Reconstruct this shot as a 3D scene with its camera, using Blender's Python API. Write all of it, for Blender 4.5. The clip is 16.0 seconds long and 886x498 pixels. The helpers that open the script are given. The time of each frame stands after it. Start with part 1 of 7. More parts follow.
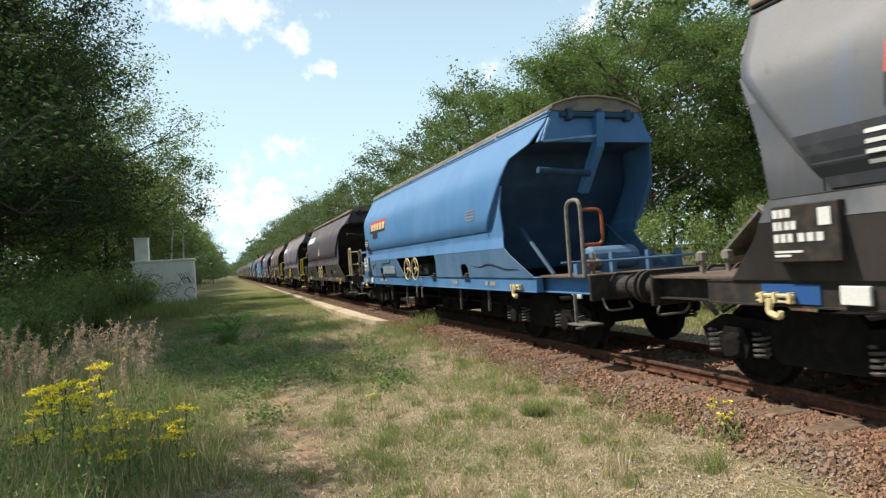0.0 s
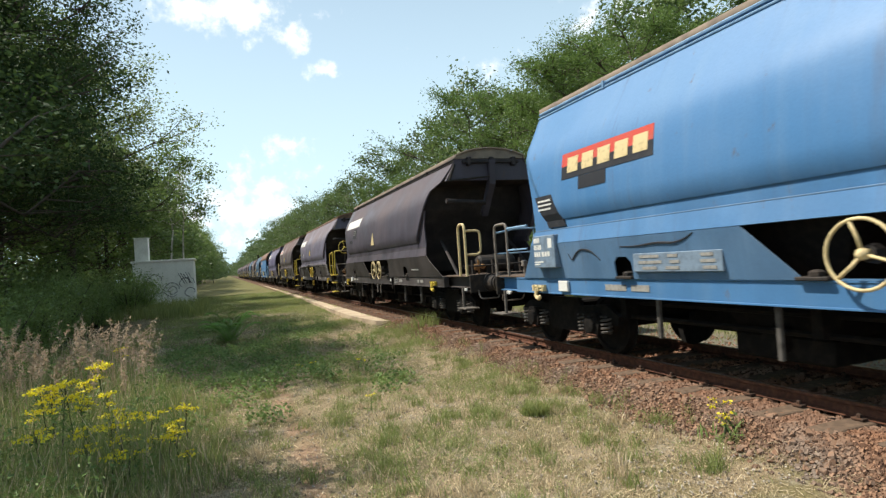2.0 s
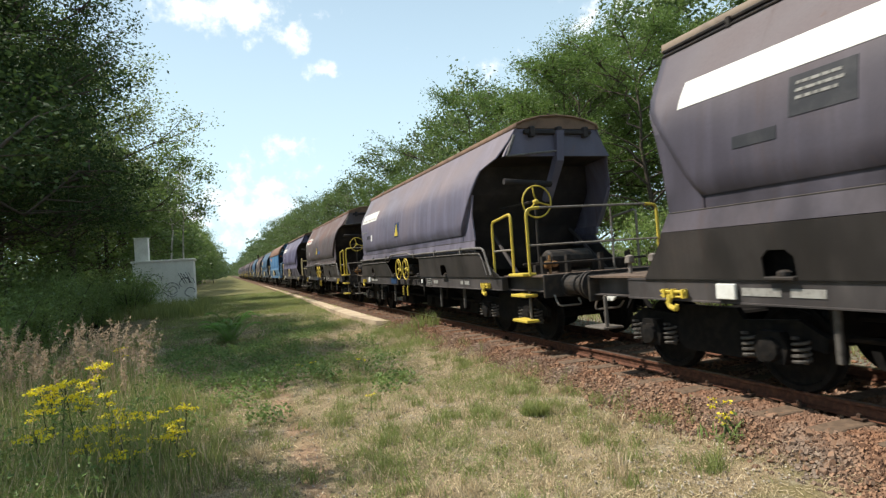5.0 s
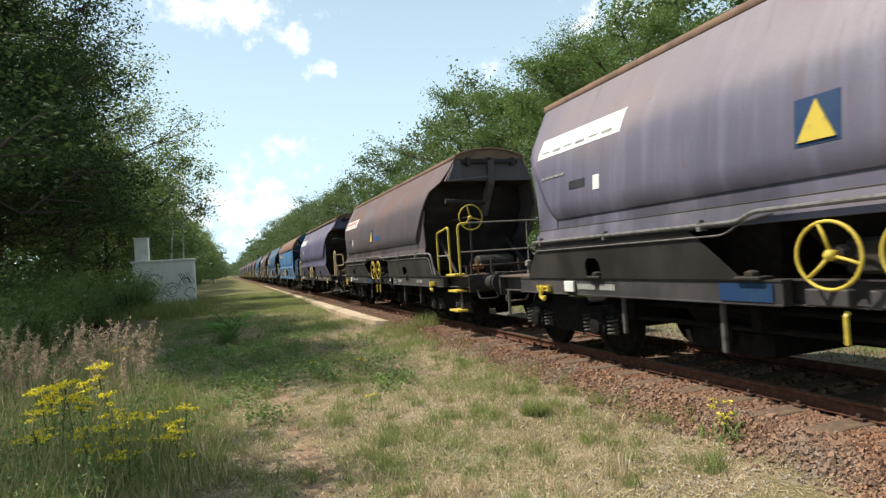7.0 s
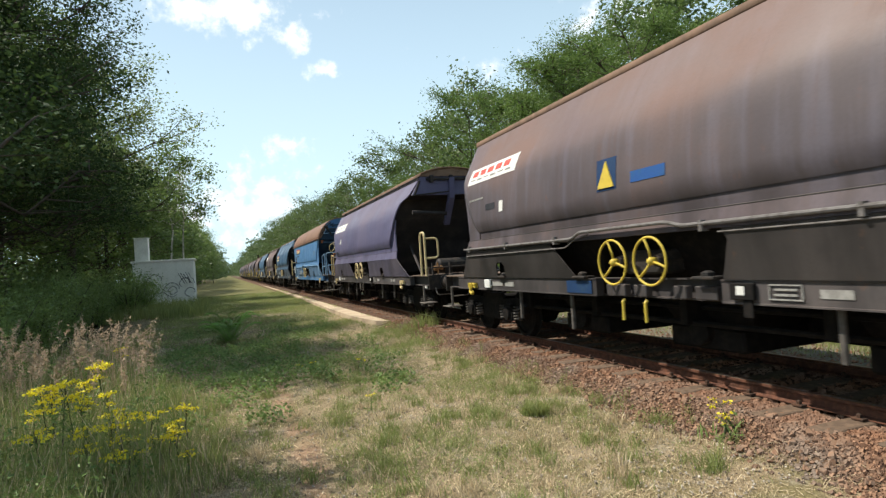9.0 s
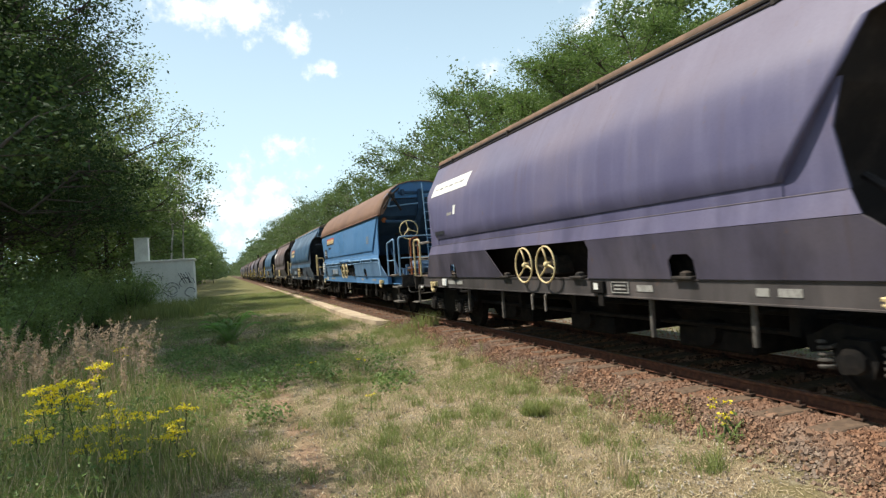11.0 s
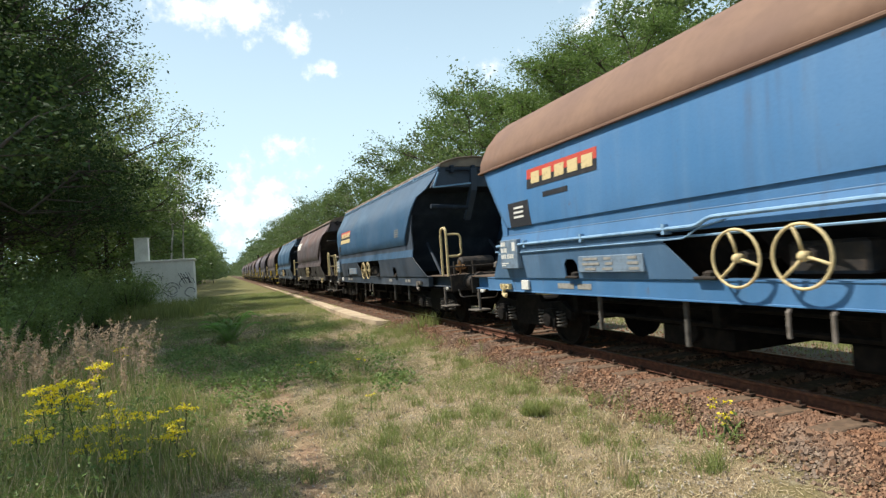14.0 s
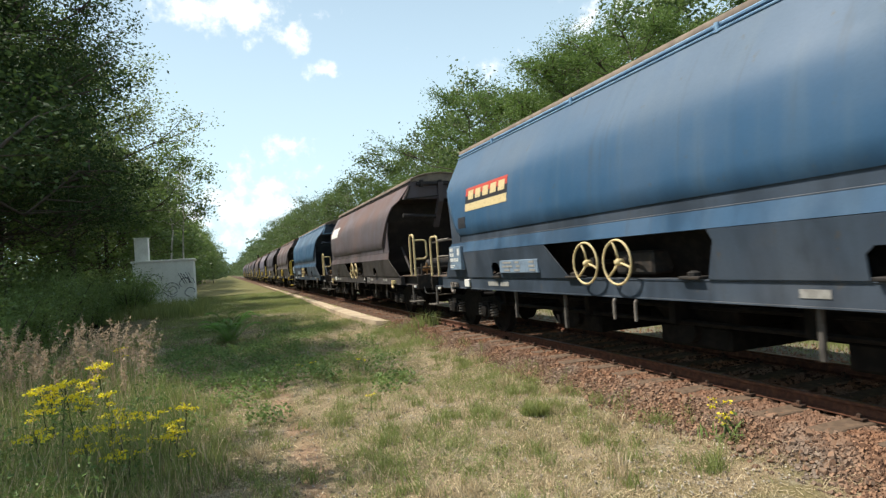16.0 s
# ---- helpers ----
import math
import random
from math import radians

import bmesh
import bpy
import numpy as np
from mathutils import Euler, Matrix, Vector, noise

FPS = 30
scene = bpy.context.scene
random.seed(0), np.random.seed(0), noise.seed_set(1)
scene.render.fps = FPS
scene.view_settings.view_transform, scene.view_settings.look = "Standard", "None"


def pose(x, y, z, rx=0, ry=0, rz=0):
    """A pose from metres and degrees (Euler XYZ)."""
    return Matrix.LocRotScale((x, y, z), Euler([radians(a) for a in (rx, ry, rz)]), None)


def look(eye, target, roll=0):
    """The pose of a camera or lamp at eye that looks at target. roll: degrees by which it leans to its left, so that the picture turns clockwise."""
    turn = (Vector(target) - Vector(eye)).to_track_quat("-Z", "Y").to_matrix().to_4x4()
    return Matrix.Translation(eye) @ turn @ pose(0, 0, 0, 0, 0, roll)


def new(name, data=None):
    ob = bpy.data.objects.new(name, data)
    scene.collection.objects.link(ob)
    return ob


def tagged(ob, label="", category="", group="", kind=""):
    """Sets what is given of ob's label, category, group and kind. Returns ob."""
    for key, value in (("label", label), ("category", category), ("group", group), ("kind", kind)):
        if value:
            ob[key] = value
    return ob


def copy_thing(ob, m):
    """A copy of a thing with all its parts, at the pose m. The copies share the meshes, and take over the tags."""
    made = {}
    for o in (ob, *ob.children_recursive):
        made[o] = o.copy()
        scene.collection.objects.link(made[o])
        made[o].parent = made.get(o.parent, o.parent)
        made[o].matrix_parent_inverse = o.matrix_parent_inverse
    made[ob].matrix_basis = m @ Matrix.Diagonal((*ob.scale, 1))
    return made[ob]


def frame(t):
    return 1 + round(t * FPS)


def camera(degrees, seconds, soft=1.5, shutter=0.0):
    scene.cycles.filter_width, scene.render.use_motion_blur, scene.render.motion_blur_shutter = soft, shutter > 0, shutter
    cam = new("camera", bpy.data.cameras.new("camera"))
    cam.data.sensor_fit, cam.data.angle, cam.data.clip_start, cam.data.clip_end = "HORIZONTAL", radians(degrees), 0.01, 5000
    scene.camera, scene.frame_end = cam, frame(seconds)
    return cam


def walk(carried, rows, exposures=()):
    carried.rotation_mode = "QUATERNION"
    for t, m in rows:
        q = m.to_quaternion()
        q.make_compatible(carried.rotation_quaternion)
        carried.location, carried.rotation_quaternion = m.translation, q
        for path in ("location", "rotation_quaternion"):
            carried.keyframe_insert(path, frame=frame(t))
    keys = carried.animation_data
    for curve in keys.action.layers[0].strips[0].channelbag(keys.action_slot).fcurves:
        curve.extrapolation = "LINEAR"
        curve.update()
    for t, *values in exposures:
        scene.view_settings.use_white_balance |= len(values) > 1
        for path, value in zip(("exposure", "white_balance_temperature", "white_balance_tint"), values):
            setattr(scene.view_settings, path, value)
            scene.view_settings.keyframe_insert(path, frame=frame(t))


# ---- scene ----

# metres; y runs along the track, z = 0 is the top of the rails
EYE = (0.0, 0.0, 1.6)
FORWARD = (0.34375, 0.93887, 0.01886)
XC = 6.27            # centre line of the track
GROUND = -0.42
SPEED, GAIN = 6.25, 0.032   # metres a second towards the camera, and half of what it gains each second
cam = camera(73.4, 16.0, soft=1.35, shutter=0.15)
POSE = look(EYE, [e + f for e, f in zip(EYE, FORWARD)], roll=-3.9)
walk(cam, [(0.0, POSE), (16.0, POSE)], exposures=[(0.0, 0.55), (16.0, 0.55)])

# ---- world and sun ----
SUN = Vector((-0.475, 0.30, 0.83)).normalized()


def make_world():
    w = bpy.data.worlds.new("sky")
    scene.world = w
    w.use_nodes = True
    nt = w.node_tree
    nt.nodes.clear()
    N, L = nt.nodes.new, nt.links.new
    out = N("ShaderNodeOutputWorld")
    bg = N("ShaderNodeBackground")
    bg.inputs["Strength"].default_value = 0.08
    sky = N("ShaderNodeTexSky")
    sky.sky_type = "NISHITA"
    sky.sun_disc = False
    sky.sun_elevation = math.asin(SUN.z)
    sky.sun_rotation = math.atan2(SUN.x, SUN.y)
    sky.air_density, sky.dust_density, sky.ozone_density = 1.0, 1.2, 1.6
    geo = N("ShaderNodeTexCoord")
    noise_node = N("ShaderNodeTexNoise")
    noise_node.inputs["Scale"].default_value = 30.0
    noise_node.inputs["Detail"].default_value = 7.0
    noise_node.inputs["Roughness"].default_value = 0.58
    L(geo.outputs["Generated"], noise_node.inputs["Vector"])
    total = None
    # small fair-weather clouds: direction, half width, half height, amount
    for c, a, b, k in (((0.025, 0.922, 0.392), 0.125, 0.042, 1.3), ((-0.03, 0.919, 0.402), 0.05, 0.03, 0.8),
                       ((0.1248, 0.9276, 0.358), 0.034, 0.034, 1.35), ((0.153, 0.939, 0.312), 0.05, 0.024, 0.88),
                       ((0.10, 0.9757, 0.199), 0.05, 0.026, 1.05), ((0.02, 0.9925, 0.11), 0.13, 0.08, 1.1),
                       ((0.5737, 0.739, 0.35), 0.11, 0.06, 0.9), ((0.415, 0.8666, 0.29), 0.05, 0.03, 0.6),
                       ((0.80, 0.54, 0.28), 0.25, 0.12, 1.0), ((-0.6, -0.5, 0.5), 0.5, 0.12, 0.7), ((0.7, -0.6, 0.4), 0.4, 0.1, 0.7)):
        sub = N("ShaderNodeVectorMath")
        sub.operation = "SUBTRACT"
        sub.inputs[1].default_value = c
        L(geo.outputs["Generated"], sub.inputs[0])
        mul = N("ShaderNodeVectorMath")
        mul.operation = "MULTIPLY"
        mul.inputs[1].default_value = (1 / a, 1 / a, 1 / b)
        L(sub.outputs[0], mul.inputs[0])
        ln = N("ShaderNodeVectorMath")
        ln.operation = "LENGTH"
        L(mul.outputs[0], ln.inputs[0])
        mr = N("ShaderNodeMapRange")
        mr.interpolation_type = "SMOOTHSTEP"
        mr.inputs["From Min"].default_value, mr.inputs["From Max"].default_value = 1.5, 0.0
        mr.inputs["To Max"].default_value = k
        L(ln.outputs["Value"], mr.inputs["Value"])
        if total is None:
            total = mr.outputs["Result"]
        else:
            mx = N("ShaderNodeMath")
            mx.operation = "MAXIMUM"
            L(total, mx.inputs[0])
            L(mr.outputs["Result"], mx.inputs[1])
            total = mx.outputs[0]
    add = N("ShaderNodeMath")
    add.operation = "ADD"
    L(total, add.inputs[0])
    puff = N("ShaderNodeMapRange")
    puff.inputs["From Min"].default_value, puff.inputs["From Max"].default_value = 0.34, 0.66
    puff.inputs["To Min"].default_value, puff.inputs["To Max"].default_value = -0.45, 0.55
    puff.clamp = False
    L(noise_node.outputs["Fac"], puff.inputs["Value"])
    L(puff.outputs["Result"], add.inputs[1])
    soft = N("ShaderNodeMapRange")
    soft.interpolation_type = "SMOOTHSTEP"
    soft.inputs["From Min"].default_value, soft.inputs["From Max"].default_value = 0.52, 1.5
    L(add.outputs[0], soft.inputs["Value"])
    # summer haze, paler towards the horizon
    sep = N("ShaderNodeSeparateXYZ")
    L(geo.outputs["Generated"], sep.inputs[0])
    hz = N("ShaderNodeMapRange")
    hz.inputs["From Min"].default_value, hz.inputs["From Max"].default_value = 0.55, 0.02
    hz.inputs["To Min"].default_value, hz.inputs["To Max"].default_value = 0.35, 0.95
    L(sep.outputs["Z"], hz.inputs["Value"])
    haze = N("ShaderNodeMix")
    haze.data_type = "RGBA"
    haze.inputs["B"].default_value = (7.3, 9.7, 10.9, 1)
    L(hz.outputs["Result"], haze.inputs["Factor"])
    L(sky.outputs["Color"], haze.inputs["A"])
    mix = N("ShaderNodeMix")
    mix.data_type = "RGBA"
    mix.inputs["B"].default_value = (11.2, 11.4, 11.5, 1)
    L(soft.outputs["Result"], mix.inputs["Factor"])
    L(haze.outputs["Result"], mix.inputs["A"])
    L(mix.outputs["Result"], bg.inputs["Color"])
    L(bg.outputs[0], out.inputs[0])
    sun = new("sun", bpy.data.lights.new("sun", "SUN"))
    sun.data.energy = 5.0
    sun.data.angle = radians(0.53)
    sun.data.color = (1.0, 0.93, 0.81)
    sun.matrix_world = look(SUN * 60, (0, 0, 0))


make_world()

# ---- materials ----


class Nodes:
    """Short hands for one node material."""

    def __init__(self, name, rough=0.8, metal=0.0, spec=0.3):
        self.m = bpy.data.materials.new(name)
        self.m.use_nodes = True
        self.t = self.m.node_tree
        self.b = self.t.nodes["Principled BSDF"]
        self.b.inputs["Roughness"].default_value = rough
        self.b.inputs["Metallic"].default_value = metal
        self.b.inputs["Specular IOR Level"].default_value = spec
        self.c = self.t.nodes.new("ShaderNodeTexCoord")

    def link(self, a, b):
        self.t.links.new(a, b)

    def noise(self, scale, detail=4.0, stretch=(1, 1, 1), rough=0.55, space="Object", shift=(0, 0, 0)):
        mp = self.t.nodes.new("ShaderNodeMapping")
        mp.inputs["Scale"].default_value = stretch
        mp.inputs["Location"].default_value = shift
        n = self.t.nodes.new("ShaderNodeTexNoise")
        n.inputs["Scale"].default_value, n.inputs["Detail"].default_value, n.inputs["Roughness"].default_value = scale, detail, rough
        self.link(self.c.outputs[space], mp.inputs["Vector"])
        self.link(mp.outputs[0], n.inputs["Vector"])
        return n.outputs["Fac"]

    def remap(self, v, a, b, lo=0.0, hi=1.0):
        r = self.t.nodes.new("ShaderNodeMapRange")
        r.interpolation_type = "SMOOTHSTEP"
        for k, x in (("From Min", a), ("From Max", b), ("To Min", lo), ("To Max", hi)):
            r.inputs[k].default_value = x
        self.link(v, r.inputs["Value"])
        return r.outputs["Result"]

    def math(self, op, a, b):
        n = self.t.nodes.new("ShaderNodeMath")
        n.operation = op
        for i, x in enumerate((a, b)):
            if isinstance(x, (int, float)):
                n.inputs[i].default_value = x
            else:
                self.link(x, n.inputs[i])
        return n.outputs[0]

    def mix(self, f, a, b):
        n = self.t.nodes.new("ShaderNodeMix")
        n.data_type = "RGBA"
        for k, x in (("Factor", f), ("A", a), ("B", b)):
            if isinstance(x, (int, float)):
                n.inputs[k].default_value = x
            elif isinstance(x, tuple):
                n.inputs[k].default_value = (*x, 1)
            else:
                self.link(x, n.inputs[k])
        return n.outputs["Result"]

    def island(self):
        return self.t.nodes.new("ShaderNodeNewGeometry").outputs["Random Per Island"]

    def each(self):
        return self.t.nodes.new("ShaderNodeObjectInfo").outputs["Random"]

    def up(self):
        s = self.t.nodes.new("ShaderNodeSeparateXYZ")
        self.link(self.t.nodes.new("ShaderNodeNewGeometry").outputs["Normal"], s.inputs[0])
        return s.outputs["Z"]

    def xyz(self, space="Object"):
        s = self.t.nodes.new("ShaderNodeSeparateXYZ")
        self.link(self.c.outputs[space], s.inputs[0])
        return s.outputs

    def colour(self, c):
        if isinstance(c, tuple):
            self.b.inputs["Base Color"].default_value = (*c, 1)
        else:
            self.link(c, self.b.inputs["Base Color"])
        return self

    def rough(self, v):
        self.link(v, self.b.inputs["Roughness"])
        return self

    def bump(self, v, strength=0.3, distance=0.01):
        n = self.t.nodes.new("ShaderNodeBump")
        n.inputs["Strength"].default_value, n.inputs["Distance"].default_value = strength, distance
        self.link(v, n.inputs["Height"])
        self.link(n.outputs[0], self.b.inputs["Normal"])
        return self


def wagon_paint(name, base, dust, rust, streak, dusty=0.6, rough=0.5, grimy=0.75):
    """Weathered wagon paint: vertical streaks, dust (on light blue, painted top light) on the slope, blooms of rust."""
    n = Nodes(name, rough)
    long = n.noise(2.2, 6, (0.6, 1.6, 0.16))
    blotch = n.noise(0.7, 5, (1, 0.7, 1))
    fine = n.noise(38, 4)
    c = n.mix(n.remap(long, 0.42, 0.78, 0, 0.75), base, streak)
    drip = n.math("MULTIPLY", n.remap(n.noise(1.5, 7, (0.4, 3.4, 0.2), 0.7, "Object", (3, 1, 5)), 0.56, 0.72), n.remap(blotch, 0.38, 0.62, 0.15, 0.75))
    top = n.remap(n.up(), 0.08, 0.62)
    grime = n.math("MULTIPLY", n.math("ADD", top, n.remap(blotch, 0.45, 0.75, 0, 0.55)), dusty)
    c = n.mix(grime, c, dust)
    c = n.mix(drip, c, tuple(0.5 * a + 0.35 * b for a, b in zip(rust, base)))
    # patchy darkening that grows from z 2.45 down to the belt
    low = n.math("MULTIPLY", n.remap(n.xyz()[2], 2.45, 1.98), n.remap(n.noise(1.6, 5, (1, 1, 0.5)), 0.38, 0.62, 0.1 * grimy, grimy))
    c = n.mix(low, c, tuple(x * 0.42 for x in base))
    spots = n.remap(n.noise(6.5, 8, (1, 1, 0.45), 0.68), 0.62, 0.72)
    c = n.mix(n.math("MULTIPLY", spots, 0.7), c, rust)
    c = n.mix(n.remap(fine, 0.35, 0.8, 0, 0.22), c, tuple(x * 0.55 for x in base))
    n.colour(c).rough(n.remap(blotch, 0.3, 0.7, rough - 0.12, rough + 0.2)).bump(n.noise(3.0, 5), 0.12, 0.02)
    return n.m


def worn(name, base, other, rough=0.7, metal=0.0, scale=9.0, amount=(0.4, 0.7), bump=0.25, spec=0.3):
    n = Nodes(name, rough, metal, spec)
    a, b = n.noise(scale, 6), n.noise(scale * 9, 3)
    c = n.mix(n.remap(a, *amount), base, other)
    c = n.mix(n.remap(b, 0.3, 0.8, 0, 0.3), c, tuple(x * 0.5 for x in base))
    n.colour(c).bump(b, bump, 0.006)
    return n.m


def leafy(name, dark, light, warm, gloss=0.45, through_light=0.35):
    n = Nodes(name, gloss, 0, 0.35)
    r = n.island()
    c = n.mix(r, dark, light)
    c = n.mix(n.remap(n.noise(0.35, 2), 0.45, 0.75, 0, 0.6), c, warm)
    n.colour(c)
    tr = n.t.nodes.new("ShaderNodeBsdfTranslucent")
    n.link(n.mix(0.5, c, light), tr.inputs["Color"])
    mx = n.t.nodes.new("ShaderNodeMixShader")
    mx.inputs[0].default_value = through_light
    n.link(n.b.outputs[0], mx.inputs[1])
    n.link(tr.outputs[0], mx.inputs[2])
    n.link(mx.outputs[0], n.t.nodes["Material Output"].inputs[0])
    return n.m


def ground_material():
    n = Nodes("dry_turf", 0.95, 0, 0.1)
    x, y, z = n.xyz()
    big, mid, fine = n.noise(0.35, 5), n.noise(2.2, 6), n.noise(30, 5)
    c = n.mix(n.remap(mid, 0.40, 0.62), (0.29, 0.225, 0.145), (0.17, 0.145, 0.07))
    c = n.mix(n.remap(big, 0.46, 0.68, 0, 0.8), c, (0.09, 0.095, 0.032))
    c = n.mix(n.remap(n.noise(1.3, 6, (1, 1, 1), 0.7, "Object", (7, 3, 0)), 0.52, 0.66, 0, 0.8), c, (0.33, 0.29, 0.225))
    c = n.mix(n.remap(fine, 0.45, 0.7, 0, 0.7), c, (0.085, 0.065, 0.04))
    c = n.mix(n.remap(n.noise(95, 4), 0.52, 0.72, 0, 0.75), c, (0.50, 0.40, 0.24))
    # trodden sandy path
    wob = n.math("ADD", x, n.math("MULTIPLY", n.math("SUBTRACT", n.noise(0.5, 3), 0.5), 0.9))
    dist = n.math("ABSOLUTE", n.math("SUBTRACT", wob, 0.72), 0)
    path = n.math("MULTIPLY", n.remap(dist, 0.22, 0.05), n.remap(n.noise(1.7, 5), 0.3, 0.5))
    path = n.math("MULTIPLY", path, n.remap(y, 22.0, 15.0))
    c = n.mix(n.math("MULTIPLY", path, 0.85), c, n.mix(fine, (0.40, 0.26, 0.165), (0.24, 0.15, 0.10)))
    # rougher, greener grass farther along
    c = n.mix(n.remap(y, 26.0, 50.0, 0, 0.85), c, n.mix(mid, (0.17, 0.15, 0.06), (0.10, 0.115, 0.038)))
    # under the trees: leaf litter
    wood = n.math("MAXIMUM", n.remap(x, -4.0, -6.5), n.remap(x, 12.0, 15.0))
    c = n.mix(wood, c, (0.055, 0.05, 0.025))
    # stones and earth of the track bed
    verge = n.math("MULTIPLY", n.remap(x, 7.6, 8.2), n.remap(x, 11.2, 9.6))
    c = n.mix(n.math("MULTIPLY", verge, n.remap(mid, 0.3, 0.6, 0.95, 0.6)), c, n.mix(fine, (0.13, 0.12, 0.10), (0.20, 0.185, 0.16)))
    bed = n.math("MULTIPLY", n.remap(x, 4.3, 4.7), n.remap(x, 8.2, 7.8))
    c = n.mix(bed, c, n.mix(mid, (0.07, 0.042, 0.03), (0.13, 0.075, 0.052)))
    c = n.mix(n.remap(n.noise(150, 2), 0.5, 0.66, 0, 0.55), c, (0.05, 0.04, 0.025))
    n.colour(c).bump(n.math("ADD", fine, mid), 0.9, 0.04)
    return n.m


GREY_STEEL = worn("grimy_steel", (0.022, 0.020, 0.019), (0.05, 0.038, 0.03), 0.7, 0.0, 9, (0.4, 0.7), 0.25, 0.25)
# black steel, lowered further to hold the shade under the wagons
BLACK_STEEL = worn("near_black_steel", (0.008, 0.0075, 0.0075), (0.018, 0.015, 0.013), 0.85, 0.0, 9, (0.4, 0.7), 0.25, 0.12)
RAIL_RUST = worn("rusty_rail", (0.08, 0.034, 0.021), (0.165, 0.07, 0.04), 0.85, 0.1, 14)
RAIL_TOP = worn("polished_rail_head", (0.30, 0.24, 0.21), (0.24, 0.13, 0.09), 0.38, 0.8, 20)
SLEEPER_IRON = worn("dark_rusty_iron", (0.045, 0.028, 0.02), (0.10, 0.05, 0.03), 0.9, 0.1, 14)
SLEEPER = worn("dusty_wooden_sleeper", (0.105, 0.072, 0.05), (0.17, 0.115, 0.078), 0.92, 0, 12)
WHITE_PAINT = worn("chalky_white", (0.66, 0.66, 0.63), (0.50, 0.48, 0.43), 0.7, 0, 5, (0.5, 0.8), 0.1)
YELLOW_PAINT = worn("yellow_paint", (0.56, 0.42, 0.06), (0.38, 0.28, 0.06), 0.5, 0, 16, (0.5, 0.75), 0.1)
CREAM_PAINT = worn("faded_cream_paint", (0.62, 0.50, 0.27), (0.36, 0.27, 0.15), 0.6, 0, 16, (0.5, 0.75), 0.1)
RED_PAINT = worn("faded_red_paint", (0.52, 0.07, 0.05), (0.44, 0.10, 0.07), 0.6, 0, 7, (0.45, 0.75), 0.1)
BLACK_PAINT = worn("faded_black_paint", (0.022, 0.024, 0.03), (0.04, 0.04, 0.045), 0.6, 0, 7, (0.45, 0.75), 0.1)
BLUE_PAINT = worn("sign_blue", (0.02, 0.08, 0.26), (0.03, 0.09, 0.2), 0.55, 0, 7, (0.45, 0.75), 0.1)
NAVY_PAINT = worn("sign_navy", (0.012, 0.038, 0.105), (0.02, 0.05, 0.10), 0.55, 0, 7, (0.45, 0.75), 0.1)
TURF = ground_material()


def stone_material():
    n = Nodes("ballast_stone", 0.9, 0, 0.2)
    r = n.island()
    c = n.mix(r, (0.06, 0.036, 0.026), (0.36, 0.215, 0.135))
    c = n.mix(n.remap(n.noise(1.1, 4), 0.42, 0.65), c, (0.21, 0.165, 0.13))
    c = n.mix(n.remap(n.noise(45, 3), 0.4, 0.8, 0, 0.5), c, (0.17, 0.082, 0.052))
    # rust dust close to the rails
    c = n.mix(n.math("MULTIPLY", n.remap(n.xyz()[0], 4.5, 5.2), n.remap(n.noise(2.3, 4), 0.3, 0.7, 0.25, 0.75)), c, (0.20, 0.092, 0.05))
    n.colour(c).bump(n.noise(60, 3), 0.4, 0.004)
    return n.m


BALLAST = stone_material()
# nearest oaks: shade put into a darker leaf colour; WOOD_LEAF is the lighter copy
OAK_SHADE_LEAF = leafy("shaded_oak_leaves", (0.02, 0.04, 0.012), (0.056, 0.098, 0.026), (0.06, 0.086, 0.026), 0.8, 0.25)
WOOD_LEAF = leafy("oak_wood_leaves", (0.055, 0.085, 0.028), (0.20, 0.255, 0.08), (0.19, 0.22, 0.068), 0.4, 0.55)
EDGE_LEAF = leafy("wood_edge_leaves", (0.045, 0.08, 0.022), (0.155, 0.225, 0.062), (0.16, 0.195, 0.06), 0.4, 0.55)
LOCUST_LEAF = leafy("locust_leaves", (0.045, 0.085, 0.02), (0.145, 0.225, 0.052), (0.135, 0.19, 0.05), 0.45, 0.42)
ROW_LEAF = leafy("row_leaves", (0.04, 0.07, 0.022), (0.125, 0.18, 0.05), (0.12, 0.16, 0.05), 0.5, 0.4)
FAR_LEAF = leafy("distant_leaves", (0.055, 0.09, 0.034), (0.11, 0.16, 0.06), (0.10, 0.14, 0.055), 0.7, 0.35)
SHRUB_LEAF = leafy("shrub_leaves", (0.08, 0.13, 0.04), (0.24, 0.33, 0.10), (0.20, 0.26, 0.08), 0.35, 0.5)
BARK = worn("grey_bark", (0.095, 0.075, 0.058), (0.05, 0.04, 0.03), 0.95, 0, 8, (0.4, 0.65), 0.8)
BIRCH = worn("birch_bark", (0.5, 0.47, 0.42), (0.08, 0.07, 0.06), 0.9, 0, 6, (0.55, 0.65), 0.5)
SHORT_GRASS = leafy("short_dry_grass", (0.16, 0.125, 0.075), (0.80, 0.66, 0.44), (0.46, 0.36, 0.21), 0.7, 0.3)
GREEN_GRASS = leafy("green_grass", (0.10, 0.135, 0.04), (0.31, 0.36, 0.12), (0.32, 0.32, 0.13), 0.6, 0.4)
SEED_GRASS = leafy("ripe_grass", (0.34, 0.25, 0.16), (0.54, 0.41, 0.29), (0.42, 0.30, 0.23), 0.8, 0.35)
FLOWER = leafy("yellow_petals", (0.76, 0.62, 0.02), (0.88, 0.76, 0.05), (0.84, 0.70, 0.03), 0.6, 0.35)
FERN = leafy("fern_leaves", (0.11, 0.23, 0.035), (0.19, 0.35, 0.07), (0.17, 0.28, 0.06), 0.6, 0.45)
